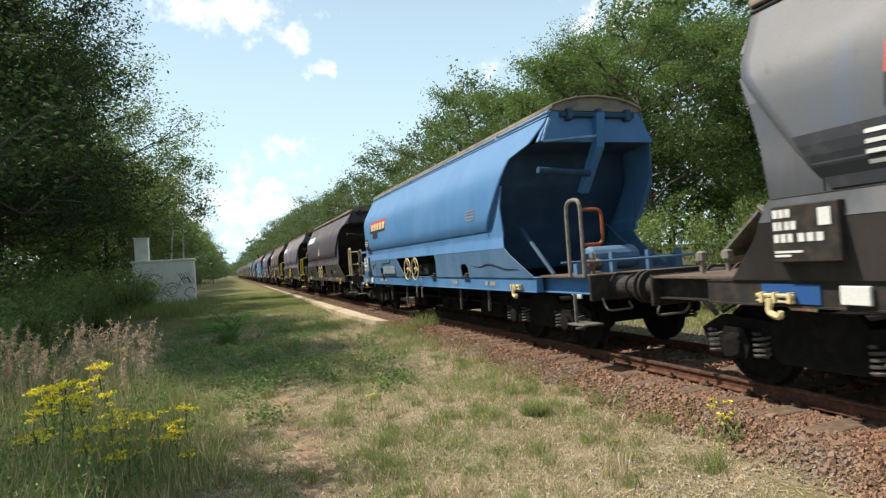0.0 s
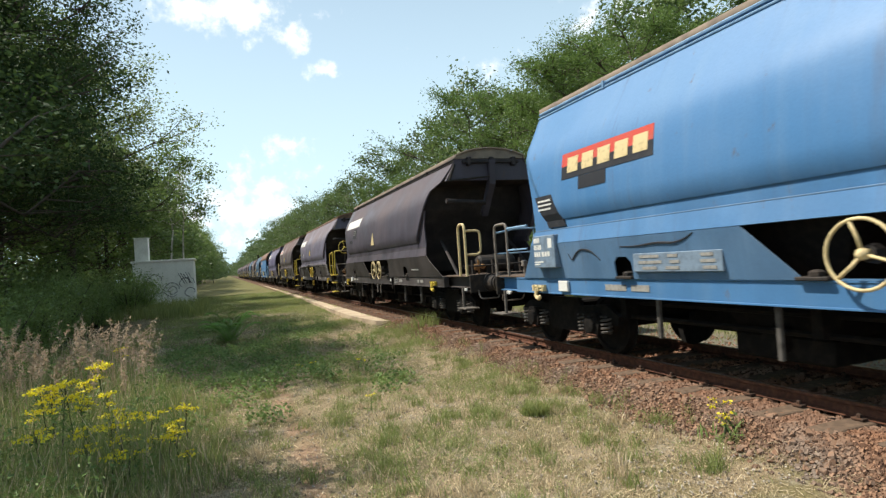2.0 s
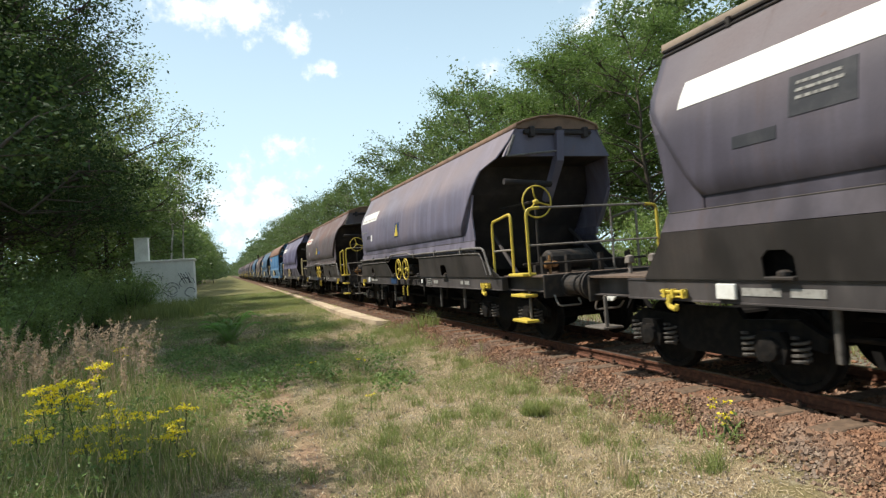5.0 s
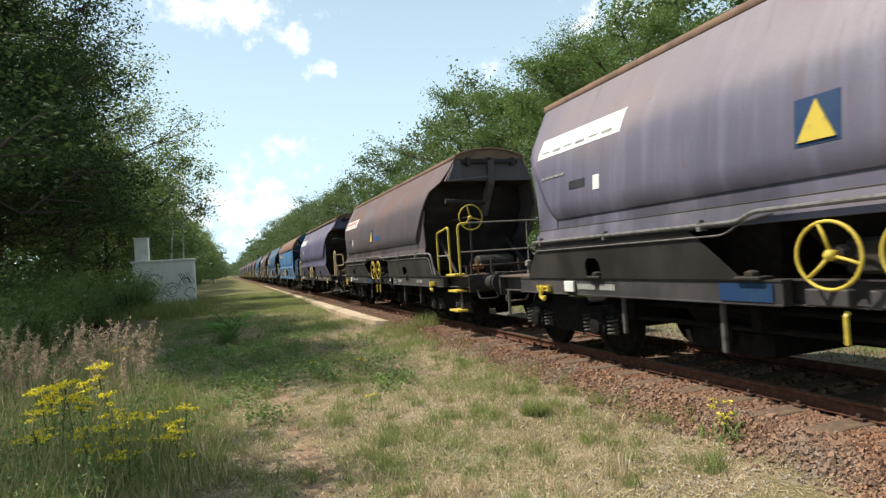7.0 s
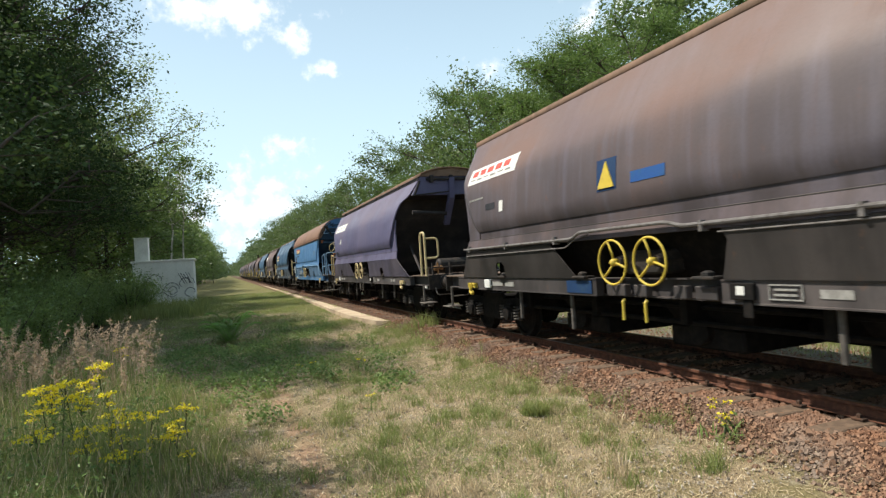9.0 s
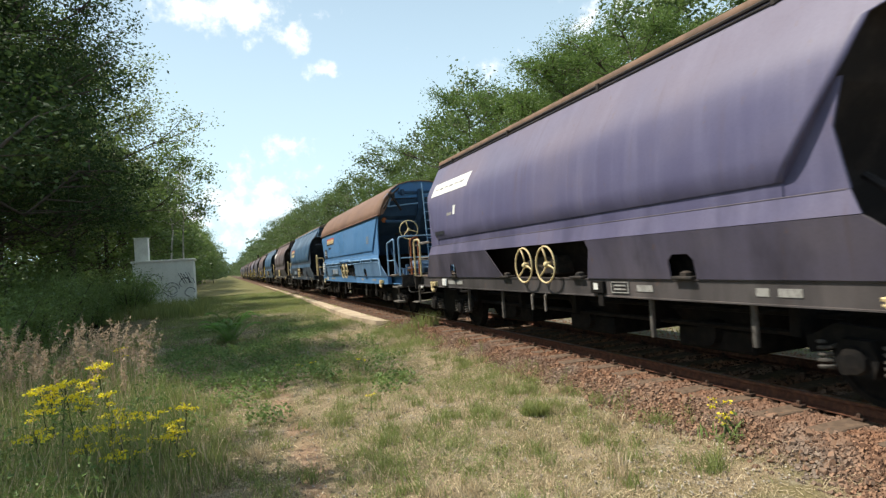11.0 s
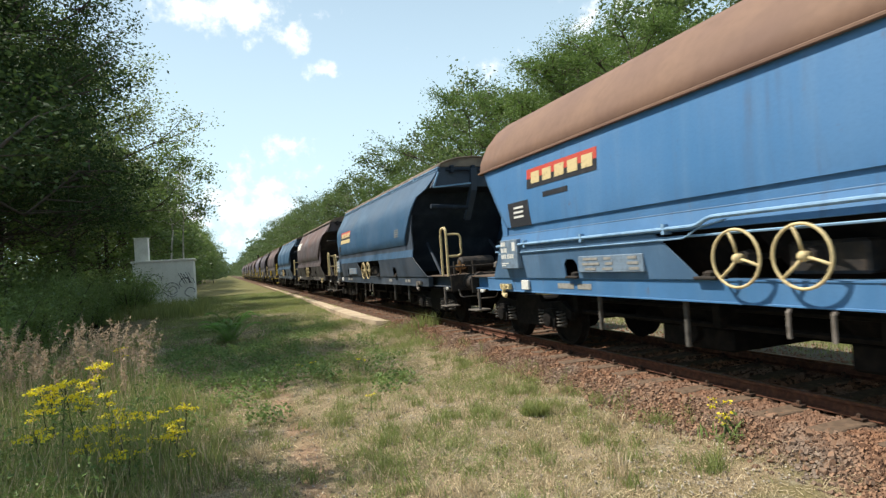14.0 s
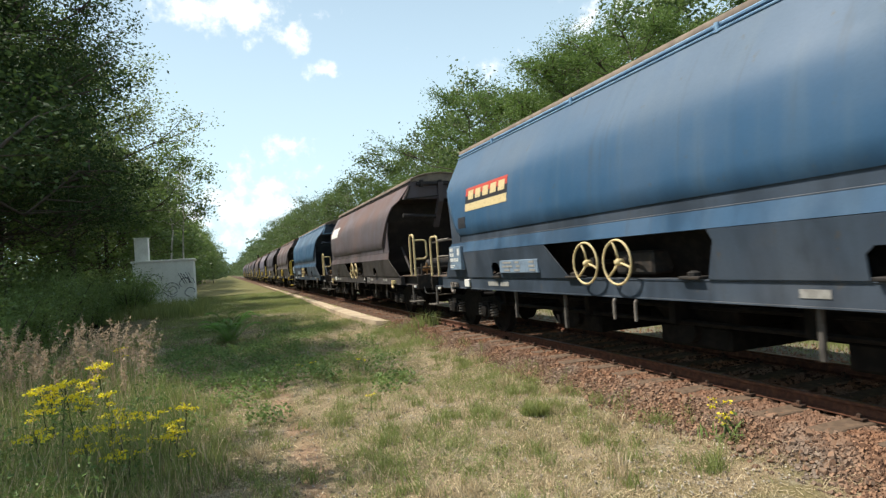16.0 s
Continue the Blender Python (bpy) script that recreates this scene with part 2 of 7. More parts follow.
WEED = leafy("weed_leaves", (0.06, 0.11, 0.03), (0.22, 0.32, 0.095), (0.17, 0.22, 0.065), 0.55, 0.4)
STEM = worn("dark_stem", (0.05, 0.075, 0.03), (0.08, 0.07, 0.035), 0.8, 0, 9)

# ---- building blocks ----


def part(name, bm, material, parent=None, label="", smooth=False):
    """A bmesh or mesh as ONE object under its thing."""
    if isinstance(bm, bpy.types.Mesh):
        me = bm
    else:
        me = bpy.data.meshes.new(name)
        bmesh.ops.recalc_face_normals(bm, faces=bm.faces)
        bm.to_mesh(me)
        bm.free()
    if not me.materials:
        me.materials.append(material)
    if smooth:
        me.shade_smooth()
    ob = new(name, me)
    ob.parent = parent
    if label:
        ob["label"] = label
    return ob


def mesh_np(name, verts, faces, material, smooth=False):
    """A mesh from arrays; every face has the same count of corners."""
    verts, faces = np.asarray(verts, dtype=np.float32), np.asarray(faces, dtype=np.int32)
    me = bpy.data.meshes.new(name)
    me.vertices.add(len(verts))
    me.vertices.foreach_set("co", verts.ravel())
    k = faces.shape[1]
    me.loops.add(faces.size)
    me.loops.foreach_set("vertex_index", faces.ravel())
    me.polygons.add(len(faces))
    me.polygons.foreach_set("loop_start", np.arange(0, faces.size, k, dtype=np.int32))
    me.polygons.foreach_set("loop_total", np.full(len(faces), k, dtype=np.int32))
    me.update(calc_edges=True)
    me.materials.append(material)
    if smooth:
        me.shade_smooth()
    else:
        me.shade_flat()
    return me


def box(bm, x0, x1, y0, y1, z0, z1, bevel=0.0):
    vs = [bm.verts.new((x, y, z)) for x in (x0, x1) for y in (y0, y1) for z in (z0, z1)]
    fs = [bm.faces.new([vs[i] for i in q]) for q in ((0, 1, 3, 2), (4, 6, 7, 5), (0, 4, 5, 1), (2, 3, 7, 6), (0, 2, 6, 4), (1, 5, 7, 3))]
    if bevel:
        es = list({e for f in fs for e in f.edges})
        bmesh.ops.bevel(bm, geom=es, offset=bevel, segments=1, affect="EDGES")
    return bm


def ring(bm, centre, u, v, r, seg):
    return [bm.verts.new(centre + (u * math.cos(a) + v * math.sin(a)) * r) for a in (2 * math.pi * i / seg for i in range(seg))]


def tube(bm, pts, r, seg=8, closed=False, caps=True):
    """A round bar along a line of points; r may be one radius or one a point."""
    pts = [Vector(p) for p in pts]
    n = len(pts)
    rr = r if isinstance(r, (list, tuple)) else [r] * n
    rings, ref = [], None
    for i, p in enumerate(pts):
        a = pts[(i - 1) % n] if (closed or i > 0) else p
        b = pts[(i + 1) % n] if (closed or i < n - 1) else p
        d = (b - a).normalized()
        if ref is None:
            ref = d.orthogonal().normalized()
        u = (ref - d * ref.dot(d)).normalized()
        ref = u
        rings.append(ring(bm, p, u, d.cross(u), rr[i], seg))
    pairs = list(zip(rings, rings[1:])) + ([(rings[-1], rings[0])] if closed else [])
    for A, B in pairs:
        for i in range(seg):
            bm.faces.new((A[i], A[(i + 1) % seg], B[(i + 1) % seg], B[i]))
    if caps and not closed:
        bm.faces.new(rings[0][::-1])
        bm.faces.new(rings[-1])
    return bm


def bend(pts, r=0.08, k=4):
    """The same line with its corners rounded."""
    pts = [Vector(p) for p in pts]
    out = [pts[0]]
    for a, b, c in zip(pts, pts[1:], pts[2:]):
        d0, d1 = (a - b), (c - b)
        q = min(r, d0.length * 0.45, d1.length * 0.45)
        s, e = b + d0.normalized() * q, b + d1.normalized() * q
        out += [(s * (1 - t) ** 2 + b * 2 * t * (1 - t) + e * t * t) for t in (i / k for i in range(k + 1))]
    return out + [pts[-1]]


def prism(bm, outline, axis, lo, hi):
    """An outline of (a, b) pairs drawn out along an axis: x takes (y, z), y takes (x, z), z takes (x, y)."""
    put = {"x": lambda a, b, c: (c, a, b), "y": lambda a, b, c: (a, c, b), "z": lambda a, b, c: (a, b, c)}[axis]
    A = [bm.verts.new(put(a, b, lo)) for a, b in outline]
    B = [bm.verts.new(put(a, b, hi)) for a, b in outline]
    n = len(outline)
    for i in range(n):
        bm.faces.new((A[i], A[(i + 1) % n], B[(i + 1) % n], B[i]))
    bm.faces.new(A[::-1])
    bm.faces.new(B)
    return bm


def lathe(bm, centre, axis, rows, seg=16):
    """Rings of (distance along the axis, radius) round a line."""
    d = Vector(axis).normalized()
    u = d.orthogonal().normalized()
    v = d.cross(u)
    rings = [ring(bm, Vector(centre) + d * a, u, v, max(r, 0.001), seg) for a, r in rows]
    for A, B in zip(rings, rings[1:]):
        for i in range(seg):
            bm.faces.new((A[i], A[(i + 1) % seg], B[(i + 1) % seg], B[i]))
    bm.faces.new(rings[0][::-1])
    bm.faces.new(rings[-1])
    return bm


def ramp(x, xs, ys):
    return float(np.interp(x, xs, ys))


# ---- ground ----


def height(x, y):
    """The ground's height: turf, track bed, turf."""
    h = np.interp(x, [-40, -9, -4, 3.6, 4.5, 4.85, 7.7, 8.4, 12, 40], [-0.5, -0.5, GROUND, GROUND, -0.36, -0.178, -0.178, -0.42, -0.5, -0.5])
    fade = np.clip((5.0 - np.abs(np.asarray(x) + 1)) / 2, 0, 1)
    return h + fade * 0.03 * (np.sin(np.asarray(x) * 1.7 + np.asarray(y) * 0.6) + np.sin(np.asarray(y) * 1.3 - np.asarray(x) * 0.5))


def build_ground():
    xs = np.concatenate([[-3000, -600, -150, -60, -25, -14], np.arange(-9, 3.6, 0.45), [3.6, 4.0, 4.3, 4.5, 4.7, 4.85, 5.3, 6.27, 7.2, 7.7, 8.0, 8.3, 9, 10, 12, 15, 20, 40, 100, 400, 3000]])
    ys = np.concatenate([[-3000, -400, -60, -15], np.arange(-4, 24, 0.45), np.arange(24, 60, 2.0), [60, 75, 100, 150, 220, 320, 450, 700, 1200, 4500]])
    X, Y = np.meshgrid(xs, ys, indexing="ij")
    Z = height(X, Y)
    n, m = X.shape
    idx = np.arange(n * m).reshape(n, m)
    f = np.stack([idx[:-1, :-1], idx[1:, :-1], idx[1:, 1:], idx[:-1, 1:]], -1).reshape(-1, 4)
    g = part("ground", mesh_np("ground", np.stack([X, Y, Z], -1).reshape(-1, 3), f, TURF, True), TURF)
    tagged(g, "dry mown turf with bare sandy patches", "ground", kind="structure")


build_ground()


def scatter(n, x0, x1, y0, y1, rng, near=True):
    """Random places, denser towards the camera."""
    u = rng.random(n)
    y = (y0 * (y1 / y0) ** u) if near else y0 + (y1 - y0) * u
    x = x0 + (x1 - x0) * rng.random(n)
    return x, y


def blades(name, x, y, h, w, lean, rng, material, z=None, short=False):
    """Grass blades, each a bent two-piece leaf."""
    n = len(x)
    a = rng.random(n) * 2 * np.pi
    b = rng.random(n) * 2 * np.pi
    z = height(x, y) - 0.01 if z is None else z
    base = np.stack([x, y, z], 1)
    side = np.stack([np.cos(a), np.sin(a), np.zeros(n)], 1) * (w / 2)[:, None]
    way = np.stack([np.cos(b), np.sin(b), np.zeros(n)], 1) * (lean * h)[:, None]
    up = np.zeros((n, 3))
    up[:, 2] = h
    if short:
        v = np.stack([base - side, base + side, base + up + way], 1)
        return mesh_np(name, v.reshape(-1, 3), np.arange(n * 3).reshape(n, 3), material)
    v = np.stack([base - side, base + side, base + up * 0.55 + way * 0.35 + side * 0.75, base + up * 0.55 + way * 0.35 - side * 0.75, base + up + way], 1)
    i = np.arange(n)[:, None] * 5
    quads = np.concatenate([i + [0, 1, 2], i + [0, 2, 3], i + [3, 2, 4]], 0)
    return mesh_np(name, v.reshape(-1, 3), quads, material)


def leaf_cloud(p, size, rng, flat=0.55, narrow=0.5):
    """A diamond-shaped leaf at every place."""
    n = len(p)
    d = rng.normal(size=(n, 3))
    d[:, 2] *= flat
    d /= np.linalg.norm(d, axis=1, keepdims=True)
    q = rng.normal(size=(n, 3))
    q[:, 2] += 0.6
    s = np.cross(d, q)
    s /= np.linalg.norm(s, axis=1, keepdims=True) + 1e-9
    l = (size * rng.uniform(0.7, 1.3, n))[:, None]
    v = np.stack([p, p + d * l * 0.5 + s * l * narrow * 0.5, p + d * l, p + d * l * 0.5 - s * l * narrow * 0.5], 1)
    return v.reshape(-1, 3), np.arange(n * 4).reshape(n, 4)


def build_turf():
    rng = np.random.default_rng(3)
    x, y = scatter(400000, -3.4, 4.75, 3.4, 60, rng)
    seen = (x > -0.34 * y - 0.3) & (x < 0.95 * y + 0.6)
    x, y = x[seen], y[seen]
    patch = np.array([noise.noise((a * 0.55, b * 0.4, 2.0)) for a, b in zip(x, y)])
    path = np.abs(x - 0.70) < 0.17 + 0.06 * np.sin(y * 2.3)
    keep = (rng.random(len(x)) < 0.8 + 0.5 * patch) & ~(path & (rng.random(len(x)) < 0.9) & (y < 18))
    x, y, patch = x[keep], y[keep], patch[keep]
    h = rng.uniform(0.012, 0.05, len(x)) * (1 + 1.2 * np.clip(patch, 0, 1)) * (1 + 0.03 * np.clip(y - 12, 0, 40))
    green = rng.random(len(x)) < np.clip(0.2 + 1.2 * patch + 0.045 * (y - 8) - 0.06 * (x - 1.5), 0.04, 0.9)
    for sel, mat, nm, lab in ((~green, SHORT_GRASS, "dry_grass", "short straw-coloured dry grass blades"), (green, GREEN_GRASS, "green_grass", "short green grass blades between dry turf")):
        g = part(nm, blades(nm, x[sel], y[sel], h[sel] * (1.3 if mat is GREEN_GRASS else 1), rng.uniform(0.003, 0.008, sel.sum()) * (1 + y[sel] * 0.08), rng.uniform(0.3, 1.6, sel.sum()), rng, mat, short=True), mat)
        tagged(g, lab, "grass", kind="stuff")
    # tufts, creeping leaves, dead straw and pebbles in the turf
    m = 420
    cy = 4.0 * (18 / 4.0) ** rng.random(m)
    cx = rng.uniform(-0.4, 4.5, m)
    k = (m * rng.random(26000) ** 1.15).astype(int)
    size = rng.uniform(0.03, 0.19, m)
    edge = rng.random(m) < 0.22
    cx[edge], cy[edge] = rng.uniform(3.7, 4.45, edge.sum()), rng.uniform(6.5, 17, edge.sum())
    tx, ty = cx[k] + rng.normal(0, 0.065, len(k)), cy[k] + rng.normal(0, 0.065, len(k))
    dry = (rng.random(m) < 0.3)[k]
    for nm, sel, mat, lab in (("green_tufts", ~dry, GREEN_GRASS, "small green grass tufts in the dry turf"), ("straw_tufts", dry, SHORT_GRASS, "small straw-coloured grass tufts in the turf")):
        q = int(sel.sum())
        g = part(nm, blades(nm, tx[sel], ty[sel], size[k][sel] * rng.uniform(0.5, 1.2, q), np.full(q, 0.007), rng.uniform(0.2, 1.0, q), rng, mat), mat)
        tagged(g, lab, "grass", kind="stuff")
    m = 420
    cx, cy = scatter(m, -0.2, 4.7, 4.2, 22, rng)
    keep = (np.abs(cx - 0.7) > 0.25) & ((cx < 1.8) | (cx > 3.4) | (cy > 7.5) | (rng.random(m) < 0.35))
    cx, cy = cx[keep], cy[keep]
    k = np.repeat(np.arange(len(cx)), 9)
    ch = rng.uniform(0.07, 0.26, len(cx))
    hx, hy = cx[k] + rng.normal(0, 0.035, len(k)), cy[k] + rng.normal(0, 0.035, len(k))
    g = part("weed_stems", blades("weed_stems", hx, hy, ch[k] * rng.uniform(0.5, 1.1, len(k)), rng.uniform(0.004, 0.008, len(k)), rng.uniform(0.05, 0.4, len(k)), rng, GREEN_GRASS), GREEN_GRASS)
    tagged(g, "thin upright green weeds in the dry turf", "weeds", kind="stuff")
    j = np.repeat(np.arange(len(k)), 3)
    p = np.stack([hx[j] + rng.normal(0, 0.012, len(j)), hy[j] + rng.normal(0, 0.012, len(j)), height(hx[j], hy[j]) + ch[k][j] * rng.uniform(0.2, 0.95, len(j))], 1)
    lv, lf = leaf_cloud(p, np.full(len(p), 0.028), rng, 0.6, 0.35)
    g = part("weed_leaves", mesh_np("weed_leaves", lv, lf, GREEN_GRASS), GREEN_GRASS)
    tagged(g, "small leaves of thin weeds in the turf", "weeds", kind="stuff")
    q = 7000
    sx, sy = scatter(q, -0.6, 4.7, 3.2, 16, rng)
    p = np.stack([sx, sy, height(sx, sy) + 0.012], 1)
    d = rng.uniform(0, 6.28, q)
    l = rng.uniform(0.03, 0.14, q)
    a = np.stack([np.cos(d), np.sin(d), rng.normal(0, 0.12, q)], 1) * l[:, None]
    b = np.stack([-np.sin(d), np.cos(d), np.zeros(q)], 1) * 0.0025
    v = np.stack([p - b, p + b, p + a + b, p + a - b], 1)
    g = part("dead_straw", mesh_np("dead_straw", v.reshape(-1, 3), np.arange(q * 4).reshape(q, 4), SHORT_GRASS), SHORT_GRASS)
    tagged(g, "pale dead straw lying on the turf", "straw", kind="stuff")


build_turf()

# ---- track ----


def build_track():
    track = tagged(new("railway_track"), "rusty rails on brown dusty wooden sleepers in ballast", "railway track", kind="structure")
    prof = [(-0.065, -0.140), (0.065, -0.140), (0.065, -0.13), (0.010, -0.112), (0.010, -0.044), (0.035, -0.03), (0.035, -0.004), (0.028, 0.0), (-0.028, 0.0), (-0.035, -0.004), (-0.035, -0.03), (-0.010, -0.044), (-0.010, -0.112), (-0.065, -0.13)]
    for s in (-1, 1):
        bm = bmesh.new()
        prism(bm, [(XC + s * 0.7535 + a, b) for a, b in prof], "y", -60, 900)
        rail = part("rail", bm, RAIL_RUST, track, "rusty steel rail with a worn head")
        bm = bmesh.new()
        box(bm, XC + s * 0.7535 - 0.028, XC + s * 0.7535 + 0.028, -60, 900, -0.002, 0.002)
        part("rail_head", bm, RAIL_TOP, rail, "dull polished running band")
    bm = bmesh.new()
    box(bm, -1.3, 1.3, -0.13, 0.13, -0.16, 0, 0.015)
    first = part("sleeper", bm, SLEEPER, track)
    first.location = (XC, -6.0, -0.146)
    rng = random.Random(5)
    for i in range(1, 130):
        o = new("sleeper", first.data)
        o.parent = track
        o.location = (XC + rng.uniform(-0.09, 0.09), -6.0 + 0.62 * i, -0.143 - rng.uniform(0, 0.012))
        o.rotation_euler = (0, 0, rng.uniform(-0.025, 0.025))
    # screw spikes and clamps beside the rails
    bm = bmesh.new()
    for s in (-0.09, 0.09):
        box(bm, s - 0.04, s + 0.04, -0.06, 0.06, -0.14, -0.118, 0.004)
        lathe(bm, (s, 0, -0.118), (0, 0, 1), [(0, 0.026), (0.028, 0.026), (0.04, 0.014)], 6)
    clamp = None
    for i in range(9, 60):
        for s in (-1, 1):
            if clamp is None:
                clamp = o = part("rail_clamp", bm, SLEEPER_IRON, track, "rusty rail clamp with screw spikes")
            else:
                o = new("rail_clamp", clamp.data)
                o.parent = track
            o.location = (XC + s * 0.7535, -6.0 + 0.62 * i, 0)
    bm = bmesh.new()
    for i in range(130, 700):
        box(bm, XC - 1.3, XC + 1.3, -6.13 + 0.62 * i, -5.87 + 0.62 * i, -0.3, -0.18)
    part("sleepers_far_off", bm, SLEEPER, track)["kind"] = "stuff"


build_track()


def stones(name, x, y, z, size, rng):
    """Broken stones: jittered blocks with cut corners."""
    n = len(x)
    cube = np.array([(a, b, c) for a in (-1, 1) for b in (-1, 1) for c in (-1, 1)], dtype=float)
    v = cube[None] * (0.35 + 0.65 * rng.random((n, 8, 3))) * rng.uniform(0.55, 1.15, (n, 1, 3))
    ax = rng.normal(size=(n, 4))
    ax /= np.linalg.norm(ax, axis=1, keepdims=True)
    w, a, b, c = ax.T
    R = np.stack([1 - 2 * (b * b + c * c), 2 * (a * b - w * c), 2 * (a * c + w * b), 2 * (a * b + w * c), 1 - 2 * (a * a + c * c), 2 * (b * c - w * a), 2 * (a * c - w * b), 2 * (b * c + w * a), 1 - 2 * (a * a + b * b)], 1).reshape(n, 3, 3)
    v = np.einsum("nij,nkj->nki", R, v) * (size / 2)[:, None, None] + np.stack([x, y, z], 1)[:, None]
    f = np.array([(0, 1, 3, 2), (4, 6, 7, 5), (0, 4, 5, 1), (2, 3, 7, 6), (0, 2, 6, 4), (1, 5, 7, 3)])
    return mesh_np(name, v.reshape(-1, 3), (np.arange(n)[:, None, None] * 8 + f[None]).reshape(-1, 4), BALLAST)


def build_ballast():
    rng = np.random.default_rng(8)
    bed = tagged(new("ballast_bed"), "reddish brown broken stone ballast along the track", "ballast", kind="structure")
    def clear(x, y):
        """True off the sleepers, which lie half bare."""
        on = (np.abs((y + 6.0 + 0.31) % 0.62 - 0.31) < 0.12) & (x > XC - 1.27)
        return ~on | (rng.random(len(x)) < 0.22 + 0.3 * (np.sin(np.floor((y + 6.31) / 0.62) * 7.7) > -0.2))

    x, y = scatter(38000, 4.2, 5.4, 2.4, 46, rng)
    keep = (rng.random(len(x)) < np.clip((x - 4.25 - 0.12 * np.sin(y * 1.9)) / 0.4, 0.05, 1)) & clear(x, y) & ((y < 18) | (x > 5.02))
    x, y = x[keep], y[keep]
    size = rng.uniform(0.018, 0.05, len(x)) * (1 + 0.016 * y)
    part("shoulder_stones", stones("shoulder_stones", x, y, height(x, y) + size * 0.15, size, rng), BALLAST, bed)["kind"] = "stuff"
    x, y = scatter(9500, 5.3, 8.1, 2.2, 34, rng)
    keep = clear(x, y)
    x, y = x[keep], y[keep]
    size = rng.uniform(0.04, 0.08, len(x)) * (1 + 0.012 * y)
    part("crib_stones", stones("crib_stones", x, y, height(x, y) + size * 0.15 - 0.01, size, rng), BALLAST, bed)["kind"] = "stuff"
    x, y = scatter(5200, 7.9, 10.4, 4.0, 40, rng)
    keep = rng.random(len(x)) < np.clip((10.6 - x) / 1.8, 0.1, 1)
    x, y = x[keep], y[keep]
    size = rng.uniform(0.025, 0.06, len(x)) * (1 + 0.012 * y)
    part("verge_stones", stones("verge_stones", x, y, height(x, y) + size * 0.1, size, rng), BALLAST, bed)["kind"] = "stuff"
    # the stones nearest the camera, one by one
    shapes = [stones("stone", np.zeros(1), np.zeros(1), np.zeros(1), np.full(1, s), rng) for s in (0.04, 0.05, 0.055, 0.06, 0.07, 0.05)]
    for i in range(280):
        sx, sy = rng.uniform(4.35, 5.0), rng.uniform(3.2, 7.5)
        o = new("stone", shapes[i % 6])
        o.parent = bed
        o.location = (sx, sy, float(height(sx, sy)) + 0.022)
        o.rotation_euler = tuple(rng.uniform(0, 6.28, 3))


build_ballast()


def build_pebbles():
    rng = np.random.default_rng(14)
    n = Nodes("turf_pebble", 0.9, 0, 0.2)
    grit = n.colour(n.mix(n.island(), (0.10, 0.075, 0.055), (0.50, 0.45, 0.38))).m
    x, y = scatter(9000, -0.4, 4.5, 3.6, 15, rng)
    patch = np.array([noise.noise((a * 0.8, b * 0.6, 9.0)) for a, b in zip(x, y)])
    near = (rng.random(len(x)) < 0.25 + 1.2 * np.clip(patch, 0, 1) + 0.2 * (x > 3.2)) & ((x > 0.4) | (y < 9))
    x, y = x[near], y[near]
    size = rng.uniform(0.008, 0.026, len(x))
    me = stones("turf_pebbles", x, y, height(x, y) + 0.012 + size * 0.2, size, rng)
    me.materials.clear()
    me.materials.append(grit)
    tagged(part("turf_pebbles", me, grit), "grey and tan pebbles scattered in thin turf", "pebbles", kind="stuff")


build_pebbles()

# ---- trees and plants ----


def limb_tubes(paths, seg):
    """Tapered round branches as arrays: paths of (points, radii)."""
    V, F, n = [], [], 0
    ang = np.arange(seg) * 2 * np.pi / seg
    for pts, rad in paths:
        pts = np.asarray(pts)
        d = np.gradient(pts, axis=0)
        d /= np.linalg.norm(d, axis=1, keepdims=True) + 1e-9
        ref = np.where(np.abs(d[:, 2:3]) > 0.9, np.array([[1.0, 0, 0]]), np.array([[0, 0, 1.0]]))
        u = np.cross(d, ref)
        u /= np.linalg.norm(u, axis=1, keepdims=True)
        v = np.cross(d, u)
        r = np.asarray(rad)[:, None, None]
        R = pts[:, None] + r * (u[:, None] * np.cos(ang)[None, :, None] + v[:, None] * np.sin(ang)[None, :, None])
        V.append(R.reshape(-1, 3))
        k = len(pts)
        i = np.arange(k - 1)[:, None] * seg + n
        j = np.arange(seg)[None]
        F.append(np.stack([i + j, i + (j + 1) % seg, i + seg + (j + 1) % seg, i + seg + j], -1).reshape(-1, 4))
        n += k * seg
    return np.concatenate(V), np.concatenate(F)


